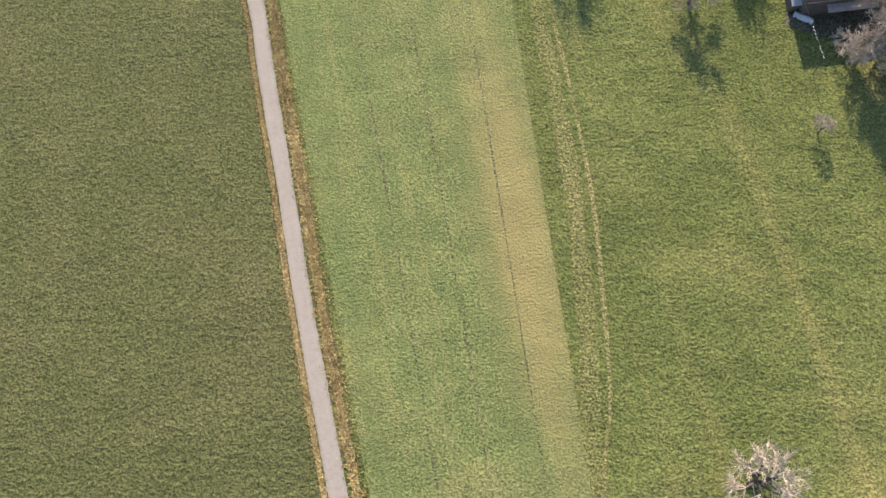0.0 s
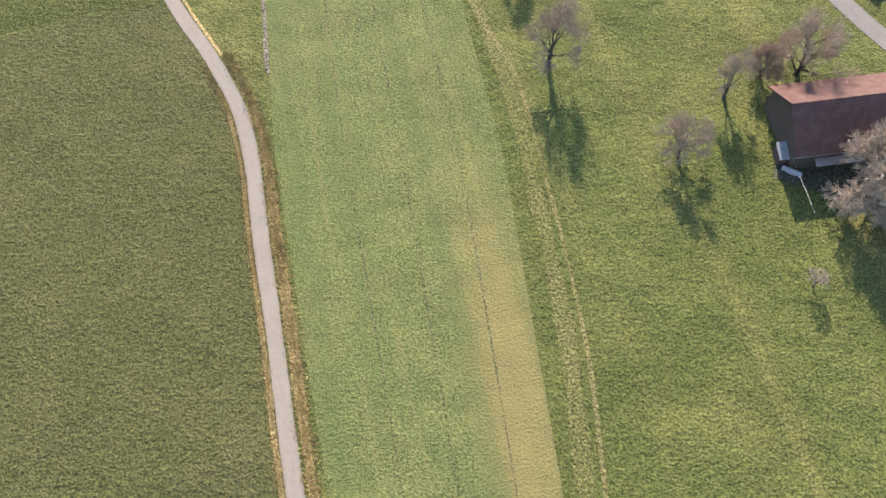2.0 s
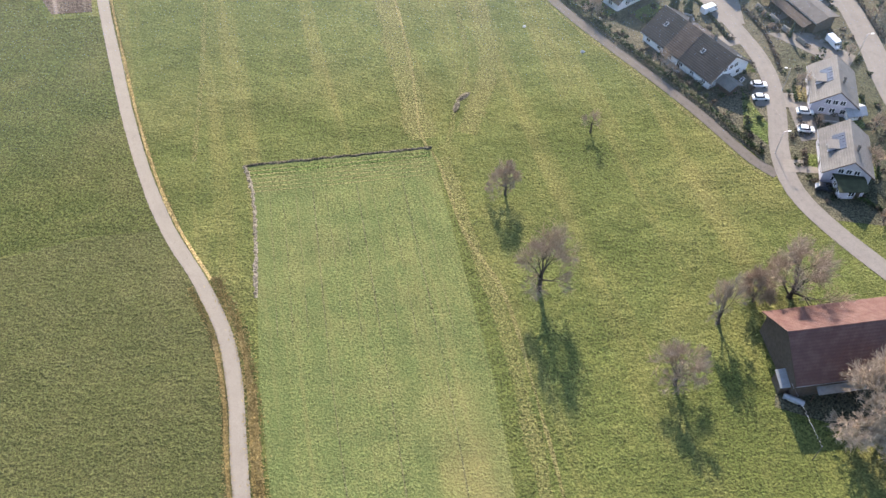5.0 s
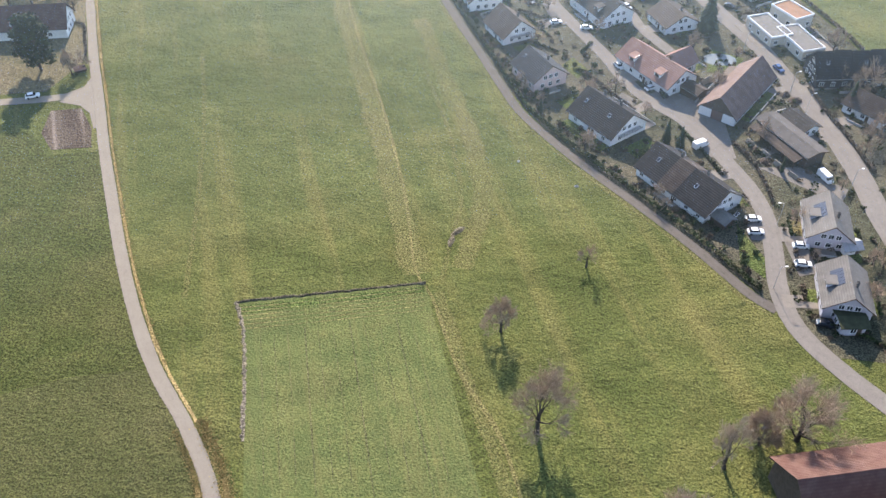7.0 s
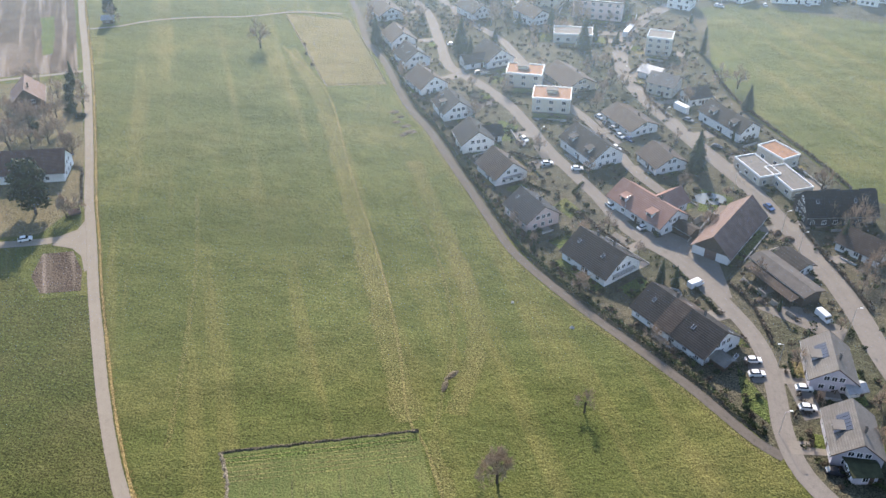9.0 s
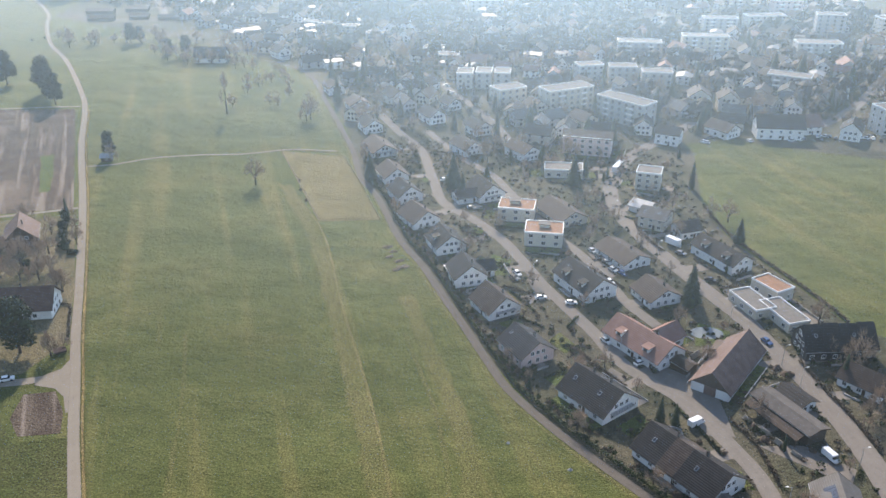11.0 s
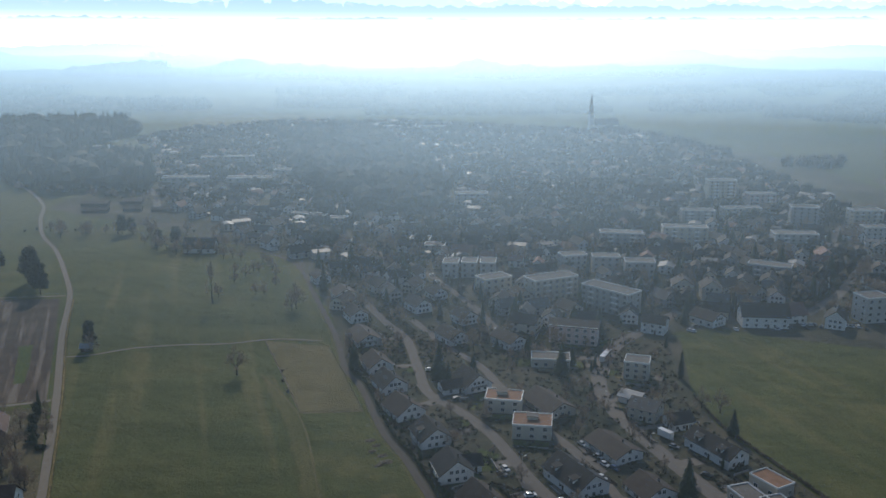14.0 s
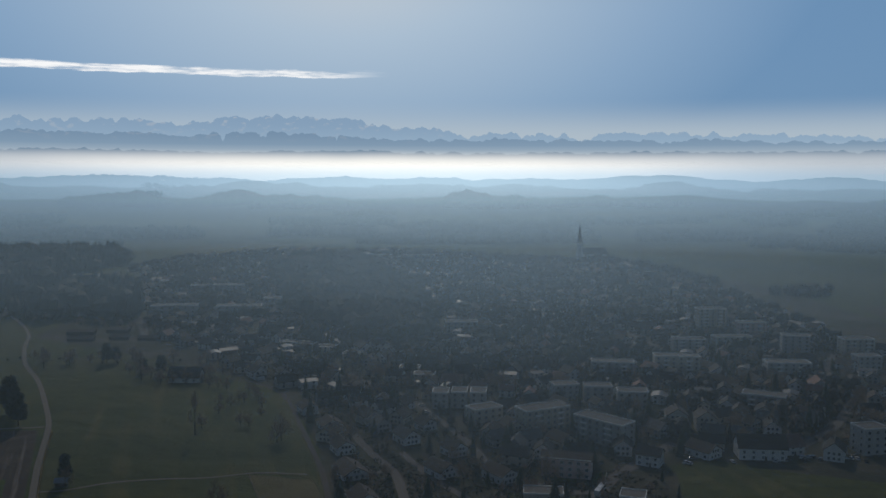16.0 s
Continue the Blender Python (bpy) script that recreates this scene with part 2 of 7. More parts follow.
SOLAR = Nodes("solar_panel").done((0.03, 0.035, 0.05), 0.15, spec=0.6)
RUBBER = Nodes("tyre_rubber").done((0.02, 0.02, 0.02), 0.9)
CONCRETE = plain("concrete", (0.36, 0.345, 0.325), 0.9, 0.3)
BARK = plain("grey_brown_bark", (0.065, 0.050, 0.041), 0.95, 0.4, 2.0)
TWIG = plain("bare_twigs", (0.38, 0.275, 0.195), 0.95, 0.35, 0.7, vary=0.25)
TWIG_PALE = plain("pale_bare_twigs", (0.40, 0.31, 0.225), 0.95, 0.35, 0.7)
NEEDLE = leafy("spruce_needles", (0.012, 0.022, 0.010), (0.032, 0.05, 0.020))
EVERGREEN = leafy("evergreen_leaves", (0.018, 0.03, 0.010), (0.06, 0.08, 0.026))
BRUSH = leafy("winter_brush", (0.06, 0.045, 0.032), (0.16, 0.12, 0.085))
STRAW = leafy("dry_straw", (0.21, 0.150, 0.050), (0.36, 0.265, 0.115))
BAREWOOD = leafy("far_bare_trees", (0.030, 0.025, 0.021), (0.075, 0.062, 0.052))
WOODLAND = leafy("far_woodland", (0.013, 0.019, 0.012), (0.038, 0.042, 0.026))


# ---- mesh tools ----
def part(name, bm, material, parent=None, label=""):
    me = bpy.data.meshes.new(name)
    if isinstance(bm, bmesh.types.BMesh):
        bm.to_mesh(me)
        bm.free()
    else:
        me.from_pydata(bm[0], [], bm[1])
    me.materials.append(material)
    ob = new(name, me)
    ob.parent = parent
    if label:
        ob["label"] = label
    return ob


def thing(name, m, label, category, group="", kind=""):
    ob = new(name)
    ob.matrix_basis = m
    return tagged(ob, label, category, group, kind)


def box(bm, x0, x1, y0, y1, z0, z1, m=None):
    v = [bm.verts.new(p) for p in ((x0, y0, z0), (x1, y0, z0), (x1, y1, z0), (x0, y1, z0),
                                   (x0, y0, z1), (x1, y0, z1), (x1, y1, z1), (x0, y1, z1))]
    if m:
        for q in v:
            q.co = m @ q.co
    for f in ((0, 3, 2, 1), (4, 5, 6, 7), (0, 1, 5, 4), (1, 2, 6, 5), (2, 3, 7, 6), (3, 0, 4, 7)):
        bm.faces.new([v[k] for k in f])
    return bm


def solid(section, axis_from, axis_to, along="x"):
    """A prism of the closed section (pairs) along x or y."""
    bm = bmesh.new()
    put = (lambda a, p: (a, p[0], p[1])) if along == "x" else (lambda a, p: (p[0], a, p[1]))
    a = [bm.verts.new(put(axis_from, p)) for p in section]
    b = [bm.verts.new(put(axis_to, p)) for p in section]
    n = len(section)
    bm.faces.new(a), bm.faces.new(b[::-1])
    for k in range(n):
        bm.faces.new((a[k], b[k], b[(k + 1) % n], a[(k + 1) % n]))
    bmesh.ops.recalc_face_normals(bm, faces=bm.faces)
    return bm


def smooth_line(points, step=4.0):
    """Points along a soft curve through the given ones."""
    p = [Vector(q) for q in points]
    p = [p[0] * 2 - p[1], *p, p[-1] * 2 - p[-2]]
    out = []
    for k in range(1, len(p) - 2):
        n = max(1, round((p[k + 1] - p[k]).length / step))
        for j in range(n):
            t = j / n
            out.append(0.5 * (2 * p[k] + (p[k + 1] - p[k - 1]) * t + (2 * p[k - 1] - 5 * p[k] + 4 * p[k + 1] - p[k + 2]) * t * t
                              + (3 * p[k] - p[k - 1] - 3 * p[k + 1] + p[k + 2]) * t ** 3))
    out.append(p[-2])
    return out


def sides(line):
    out = []
    for k, p in enumerate(line):
        d = line[min(k + 1, len(line) - 1)] - line[max(k - 1, 0)]
        out.append(Vector((-d.y, d.x)).normalized())
    return out


def ribbon(name, points, width, z, material, label, category="road", shift=0.0, wander=0.0, kind="structure", thick=0.04):
    """A strip of ground that follows a line, with its own kerb-like thickness."""
    line = smooth_line(points)
    side = sides(line)
    bm = bmesh.new()
    layer = bm.loops.layers.uv.new("uv")
    cross = []
    for k, (p, s) in enumerate(zip(line, side)):
        w = width * (1 + wander * (noise.noise((k * 0.37, width, shift)) - 0.1))
        a, b = p + s * (shift + w / 2), p + s * (shift - w / 2)
        cross.append([bm.verts.new((*a, z - thick)), bm.verts.new((*a, z)), bm.verts.new((*b, z)), bm.verts.new((*b, z - thick))])
    for k in range(len(cross) - 1):
        for j, (v0, v1) in enumerate(((0, 0), (0, 1), (1, 1))):
            f = bm.faces.new((cross[k][j], cross[k][j + 1], cross[k + 1][j + 1], cross[k + 1][j]))
            for loop, (u, v) in zip(f.loops, ((k, v0), (k, v1), (k + 1, v1), (k + 1, v0))):
                loop[layer].uv = (u, v)
    bmesh.ops.recalc_face_normals(bm, faces=bm.faces)
    return tagged(part(name, bm, material), label, category, kind=kind)


def plot(name, points, z, material, label, category="field", kind="structure"):
    """A piece of ground with straight borders, slightly raised."""
    bm = bmesh.new()
    top = [bm.verts.new((x, y, z)) for x, y in points]
    low = [bm.verts.new((x, y, z - 0.03)) for x, y in points]
    bm.faces.new(top)
    for k in range(len(top)):
        j = (k + 1) % len(top)
        bm.faces.new((top[k], low[k], low[j], top[j]))
    bmesh.ops.recalc_face_normals(bm, faces=bm.faces)
    if bm.faces[:][0].normal.z < 0:
        bmesh.ops.reverse_faces(bm, faces=bm.faces)
    bmesh.ops.triangulate(bm, faces=[bm.faces[:][0]])
    return tagged(part(name, bm, material), label, category, kind=kind)


# ---- the land ----
def land(x, y):
    """Height of the land: level near by, rolling and rising far away."""
    r = math.hypot(x, y - 300)
    far = max(0.0, min(1.0, (r - 1500) / 2600))
    far = far * far * (3 - 2 * far)
    roll = noise.fractal((x / 900, y / 700, 3.1), 1.0, 2.0, 4)
    rise = noise.fractal((x / 330, y / 260, 9.4), 1.0, 2.0, 3)
    return far * (88 + 40 * roll + 20 * rise)


def build_land():
    n, half, v, f = 190, 4950.0, [], []
    grid = np.sign(np.linspace(-1, 1, n)) * np.abs(np.linspace(-1, 1, n)) ** 1.5 * half
    ids = {}
    for j, b in enumerate(grid):
        for i, a in enumerate(grid):
            ids[i, j] = len(v)
            v.append((float(a), float(b), land(float(a), float(b))))
    for j in range(n - 1):
        for i in range(n - 1):
            f.append((ids[i, j], ids[i + 1, j], ids[i + 1, j + 1], ids[i, j + 1]))
    ob = part("ground", (v, f), LAND)
    for p in ob.data.polygons:
        p.use_smooth = True
    return tagged(ob, "green winter meadow land rolling away to low hills", "ground", kind="structure")


def land_material():
    """Near meadow; far away a patchwork of fields, woods and ploughland."""
    n = Nodes("land")
    fine, small, mid, big = n.noise(2.2, 2, 0.5, warp=0.6), n.noise(0.8, 4, 0.62), n.noise(0.16, 5, 0.65), n.noise(0.022, 4)
    dark, light, dry = (0.040, 0.053, 0.012), (0.108, 0.113, 0.030), (0.155, 0.132, 0.047)
    c = n.mix(n.span(small, 0.2, 0.8), (0.057, 0.069, 0.018), (0.096, 0.106, 0.031))
    c = n.mix(n.math("MULTIPLY", n.span(n.noise(0.4, 4, 0.65), 0.52, 0.7), 0.3), c, dark)
    c = n.mix(n.math("MULTIPLY", n.span(mid, 0.45, 0.7), 0.28), c, n.mix(0.5, light, dry))
    c = n.mix(n.math("MULTIPLY", n.span(big, 0.47, 0.7), 0.4), c, dry)
    c = n.mix(n.math("MULTIPLY", n.span(n.noise(0.05, 4, 0.6), 0.58, 0.42), 0.3), c, dark)
    c = n.mix(n.math("MULTIPLY", n.span(n.math("ADD", n.axis(0), n.math("MULTIPLY", n.noise(0.02, 3), 40)), 0, -50), 0.25), c, dark)
    c = n.mix(n.math("MULTIPLY", n.span(n.noise(1.0, 4, where=n.turned(-14, (0.09, 0.004, 1))), 0.5, 0.66), 0.4), c, dry)
    c = n.mix(n.math("MULTIPLY", n.span(n.noise(1.0, 3, where=n.turned(9, (0.006, 0.03, 1))), 0.52, 0.64), 0.4), c, dark)
    c = n.mix(0.62, c, n.ramp(fine, (0.34, 0.12), (0.66, 0.88)), "OVERLAY")
    patch = n.ramp(n.axis(0, n.cells(0.0042, where=n.turned(18, (1, 0.6, 1)))), (0.0, (0.04, 0.055, 0.016)), (0.35, (0.07, 0.08, 0.025)),
                   (0.6, (0.10, 0.09, 0.042)), (0.8, (0.05, 0.066, 0.02)), (1.0, (0.085, 0.066, 0.046)))
    y = n.axis(1)
    c = n.mix(n.span(y, 620, 800), c, patch)
    woods = n.span(n.noise(0.0021, 4), 0.56, 0.6)
    c = n.mix(n.math("MULTIPLY", woods, n.span(y, 1500, 1900)), c, (0.022, 0.03, 0.016))
    n.bump(n.math("ADD", n.math("ADD", n.math("MULTIPLY", small, 1.0), n.math("MULTIPLY", fine, 0.6)), n.math("MULTIPLY", n.noise(0.05, 3), 5.0)), 1.0, 0.65)
    return n.done(c, 0.95, spec=0.12)


LAND = land_material()
ground = build_land()

TRACK = [(-9.6, -60), (-21.9, -6.6), (-27, 15.2), (-30.4, 30.4), (-34.2, 48.9), (-39.4, 72.6), (-42.2, 87), (-46.3, 100.4),
         (-53.5, 113.8), (-63.7, 129.1), (-72.4, 146), (-81, 166), (-89.1, 187.4), (-97.6, 210.2), (-106.6, 236.5), (-115, 260),
         (-128, 300), (-152, 371), (-181, 451), (-201, 513), (-216, 550), (-256, 633), (-289, 689), (-318, 755), (-340, 814),
         (-388, 896), (-483, 1031)]
FIELD_EDGE = [(-6, -60), (-17.1, -6.6), (-38.3, 89.3), (-41.4, 110.7), (-46.6, 142.1), (-49.4, 148.6)]
plot("meadow_west", [(-190, -60), (-12, -60), (-23.5, -6), (-44, 87), (-55, 114), (-66, 129), (-82, 126.6), (-101, 120), (-190, 96)],
     0.03, GRASS_LEFT, "short dark green winter meadow beside the track", "meadow")
plot("meadow_by_track", [(-66, 129), (-74, 146), (-83, 166), (-91, 187), (-99, 208), (-113, 206), (-122, 218), (-190, 208), (-190, 96.5), (-101, 120.5), (-82, 127)],
     0.03, GRASS_TRACK, "short green winter meadow beside the track", "meadow")
plot("crop_field", [*FIELD_EDGE, (-4.9, 154.7), (8.2, 89.5), (19.5, -6.4), (25, -60)], 0.05, CROP,
     "long strip of pale green young crop with drill lines", "field")
plot("field_headland", [(-49.2, 147.6), (-4.9, 153.9), (-5.2, 151.4), (-48.2, 144.9)], 0.07, LAWN, "brighter green headland at the field end", "field")
plot("pasture", [(-46, 350), (-20, 351), (-42, 429), (-75, 439)], 0.04, PASTURE, "fenced yellowish grazed pasture", "pasture")
plot("ploughed_field", [(-290, 516), (-208, 516), (-155, 367), (-200, 358)], 0.04, SOIL, "ploughed brown field with pale furrows", "field")
plot("soil_bed", [(-119.1, 228.3), (-110.3, 229.7), (-104.2, 219.4), (-101.5, 209.9), (-112.7, 208.7), (-118.2, 216.8)], 0.04, SOIL,
     "bare brown garden soil plot beside the crossing", "soil")
plot("town_ground", [(77, 148), (62, 171), (46, 193), (31, 216), (20, 241), (7, 283), (-10, 332), (-30, 396), (-44, 476), (-70, 573),
                     (-105, 630), (-190, 700), (-330, 800), (-330, 1150), (-100, 1500), (330, 1500), (480, 1100), (480, 700), (330, 430), (231, 416),
                     (190, 434), (161, 451), (135, 444), (136, 431), (120, 361), (121, 333), (126, 312), (134, 285), (139, 263),
                     (160, 240), (160, 120), (84, 132)], 0.02, GARDEN, "dark winter garden ground between the houses", "garden ground")
FARMGARDEN = grass("dry_farm_garden", (0.062, 0.060, 0.028), (0.105, 0.092, 0.046), (0.16, 0.128, 0.08), 0.5, 0.6)
plot("farm_garden", [(-117.5, 257), (-121, 270), (-129, 297), (-152, 360), (-230, 344), (-230, 242), (-160, 234), (-124, 239)], 0.035, FARMGARDEN, "dry brownish garden ground round the farmhouses", "garden ground")
plot("barn_yard", [(62, 84), (100, 70), (110, 92), (66, 97)], 0.03, GARDEN, "trodden brown earth beside the barn", "yard")

ribbon("farm_track", TRACK, 3.7, 0.10, GRAVEL, "pale gravel farm track with worn edges", shift=0.35, wander=0.1)
ribbon("dry_verge", TRACK[:8], 2.6, 0.075, DRY, "strip of golden dry grass beside the track", "verge", -2.7, 0.5)
ribbon("verge_west", TRACK[:8], 1.5, 0.085, DRY, "thin worn grass verge along the track", "verge", 2.6, 0.5)
ribbon("verge_north", TRACK[8:20], 1.2, 0.085, DRY, "thin worn grass verge along the track", "verge", -1.9, 0.5)
ribbon("side_road", [(-109.5, 241), (-114, 237.5), (-122, 234.8), (-160, 230)], 4.2, 0.09, GRAVEL, "pale side road joining the farm track")
ribbon("green_strip", [(-193, 435), (-186, 417), (-175, 386)], 5.5, 0.07, LAWN, "dark green strip of crop in the ploughed field", "crop strip", wander=0.4)
plot("road_junction", [(-112, 250), (-107.2, 241), (-101.6, 221), (-103.5, 219), (-107, 227), (-111, 231), (-118, 233), (-117, 238.2), (-113, 241.5)], 0.085, GRAVEL_BED, "pale worn gravel at the track junction", "road")
ribbon("lane", [(-153, 367), (-166, 363), (-230, 346)], 2.6, 0.09, GRAVEL, "pale field lane beside the ploughed field")
ribbon("field_path", [(-207, 522), (-250, 518), (-330, 512)], 2.0, 0.09, GRAVEL, "thin pale field path behind the ploughed field", "path")
ribbon("foot_path", [(-170, 418.5), (-156, 421), (-138, 430), (-116, 434), (-93, 435), (-71, 441), (-46, 438)], 1.7, 0.09, GRAVEL,
       "thin pale footpath across the meadow", "path")
EDGE = [(78, 146), (73.3, 151), (68.9, 158.2), (63.2, 167.8), (54.7, 180.3), (46.4, 191.7), (37.5, 204.2), (30.7, 214.9), (23.5, 227.9),
        (19.2, 240.5), (13, 261), (6, 283), (-2, 309), (-11, 332), (-22, 376), (-31, 400), (-38, 439), (-47, 476), (-60, 526), (-72, 573),
        (-85, 603), (-107, 628), (-125, 637)]
EDGE_PAVING = tarmac("old_path_asphalt", (0.078, 0.069, 0.059), (0.125, 0.110, 0.095), 0.5)
ribbon("edge_path", EDGE, 2.9, 0.088, EDGE_PAVING, "narrow asphalt path along the edge of the village", "path", shift=0.4)
ribbon("edge_verge", EDGE, 2.2, 0.03, FAINT, "dry grass verge of the village path", "verge", 2.7, 0.6)
STREET = [(98, 112), (88, 126), (82.2, 136.3), (80.1, 144.2), (80.4, 154.4), (82.7, 165.6), (84.4, 177.8), (83.7, 188.9), (80.8, 199.8),
          (76.7, 212), (72, 223), (64.5, 232.5), (58.6, 243.2), (54, 259), (47.5, 276), (41, 293), (36, 311), (29.5, 331), (19, 351), (7, 369),
          (3, 395), (-3, 438), (-14, 465), (-30, 510)]
ribbon("village_street", STREET, 4.8, 0.10, ROAD, "worn grey asphalt village street")
ribbon("second_street", [(76, 262), (69, 278), (66, 292), (60, 314), (54, 328), (49, 342), (44, 360), (38, 378), (31, 402), (16, 429), (0, 470)], 4.2, 0.11,
       ROAD, "narrow grey asphalt residential street")
ribbon("main_road", [(118, 120), (116, 150), (114.7, 177.4), (115.3, 195.7), (114.5, 213.8), (112.5, 231.4), (109.2, 247.6), (106.5, 264), (102.5, 277), (97, 294),
                     (92, 311), (86, 333), (82, 356), (83.5, 381), (91, 404), (104, 428), (125, 452), (150, 480)], 6.8, 0.12, ROAD, "wide grey asphalt main road")
ribbon("north_road", [(44, 452), (34, 495), (20, 536), (2, 585), (-22, 617), (-45, 662), (-80, 720)], 5.0, 0.10, ROAD, "pale asphalt road between the blocks")
ribbon("east_road", [(190, 450), (226, 479), (257, 511), (293, 562), (299, 592), (326, 660), (394, 757)], 6.0, 0.10, ROAD, "winding asphalt road at the town's edge")
ribbon("west_town_road", [(-230, 794), (-249, 851), (-294, 964), (-342, 1110), (-392, 1265)], 7.0, 0.13, ROAD, "pale asphalt road through the far part of the town")
ribbon("inner_road", [(202, 654), (217, 738), (206, 802), (170, 832)], 6.0, 0.13, ROAD, "pale asphalt street between apartment blocks")
ribbon("cross_street", [(93, 408), (70, 414), (44, 452)], 5.0, 0.11, ROAD, "short asphalt street by the blocks")
plot("farm_court", [(75, 205), (70, 222), (63, 236), (70, 241), (79, 232), (84, 221), (83, 204)], 0.09, PAVING, "asphalt court in front of the barn", "yard")
ribbon("trodden_trail", [(21, -60), (21.5, -6.4), (23.4, 10.5), (23, 30.6), (22, 49.2), (18.3, 74.2), (15.5, 89.6), (11.1, 110.6), (2.9, 128.1), (-3.0, 150),
                         (-7.3, 160), (-10.9, 189.6), (-18, 227.1), (-30, 278), (-45, 345), (-70, 395)], 1.6, 0.02, WORN, "trodden yellowish trail in the meadow", "trail", wander=0.5)
ribbon("yellow_strip", [(17, -60), (19.5, -6.4), (20, 20), (18.5, 50), (14.5, 80), (10, 105), (4, 128), (-1.5, 152)], 6.5, 0.015, FAINT,
       "yellowed grass strip beside the field", "grass strip", wander=0.5)
ribbon("yellow_band", [(-7, 158), (-14, 192), (-22, 230), (-33, 280), (-46, 335), (-66, 392)], 13.0, 0.012, FAINT, "broad yellowed band along the trail", "grass strip", wander=0.5)
ribbon("yellow_band", [(4, 160), (10, 185), (8, 215), (0, 250), (-8, 285)], 11.0, 0.013, FAINT, "broad yellowed band along the trail", "grass strip", wander=0.5)
ribbon("wheel_trail", [(-62, 150), (-66, 185), (-72, 225), (-80, 262)], 3.0, 0.015, FAINTER, "faint yellowish wheel trail in the meadow", "trail", wander=0.7)
ribbon("side_trail", [(-1, 155), (1.8, 171.4), (4.5, 189.5), (0.8, 221.2), (-8, 260)], 3.2, 0.02, FAINTER, "faint trodden trail in the meadow", "trail", wander=0.6)


# ---- distance ----
def build_ridge(name, radius, base, height, rough, seed, material, label, across=44, depth=120.0, massif=1.0):
    """A mountain chain as a ridge with two slopes, on an arc round the valley."""
    v, f = [], []
    steps = 900
    for k in range(steps + 1):
        a = radians(-across + 2 * across * k / steps)
        s = k / steps * 60
        deg = math.degrees(a)
        peaks = 1 - abs(noise.fractal((s * 0.62, seed, 7), 0.9, 2.1, 5)) * 1.6
        h = height * (0.70 + 0.06 * noise.fractal((s * 0.16, seed, 0), 1.0, 2.0, 3) + rough * (0.055 * peaks + 0.028 * noise.fractal((s * 3.3, seed, 3), 0.7, 2.2, 4))
                      + massif * (0.17 * math.exp(-((deg + 7.5) / 5.0) ** 4) - 0.0045 * deg))
        top = base + max(4.0, h)
        for r, z in ((radius - depth, base), (radius - depth * 0.55, base + (top - base) * (0.55 + 0.1 * noise.noise((s * 2, seed, 4)))),
                     (radius, top), (radius + depth * 0.2, base)):
            v.append((math.sin(a) * r, math.cos(a) * r, z))
    for k in range(steps):
        for j in range(3):
            i = k * 4 + j
            f.append((i, i + 4, i + 5, i + 1))
    return tagged(part(name, (v, f), material), label, "mountains", kind="structure")


# Self-lit slopes: light and distance haze painted into emission, pale low, bluer high.
def haze_glow(name, low, mid, high, z0, z1, strength, snow=0.0):
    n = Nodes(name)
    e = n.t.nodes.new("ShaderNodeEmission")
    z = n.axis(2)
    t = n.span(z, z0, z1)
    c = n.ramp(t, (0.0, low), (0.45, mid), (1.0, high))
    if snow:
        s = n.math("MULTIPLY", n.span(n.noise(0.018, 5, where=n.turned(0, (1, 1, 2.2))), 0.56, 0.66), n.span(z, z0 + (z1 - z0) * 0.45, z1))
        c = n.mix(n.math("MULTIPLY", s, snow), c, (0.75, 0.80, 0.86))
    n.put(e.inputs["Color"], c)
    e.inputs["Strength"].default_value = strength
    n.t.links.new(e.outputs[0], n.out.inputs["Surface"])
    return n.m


FAR_HILL_GLOW = haze_glow("far_mountain_glow", (0.72, 0.86, 1.0), (0.47, 0.66, 0.86), (0.38, 0.56, 0.78), 200, 440, 2.4, 0.5)
MID_HILL_GLOW = haze_glow("middle_mountain_glow", (0.74, 0.88, 1.0), (0.40, 0.58, 0.78), (0.31, 0.48, 0.69), 200, 400, 2.15, 0.35)
NEAR_HILL_GLOW = haze_glow("foothill", (0.80, 0.92, 1.05), (0.37, 0.54, 0.73), (0.26, 0.42, 0.62), 200, 330, 1.9, 0.15)
build_ridge("backdrop_mountains", 4820, 120, 345, 1.35, 2.3, FAR_HILL_GLOW, "self-glowing alpine chain with painted blue haze and snow patches")
build_ridge("backdrop_mountains", 4770, 120, 280, 1.2, 5.7, MID_HILL_GLOW, "self-glowing darker blue range with painted haze before the alpine chain", massif=0.6)
build_ridge("backdrop_foothills", 4700, 120, 180, 1.4, 8.1, NEAR_HILL_GLOW, "self-glowing blue foothills with painted haze before the alps", massif=0.0)


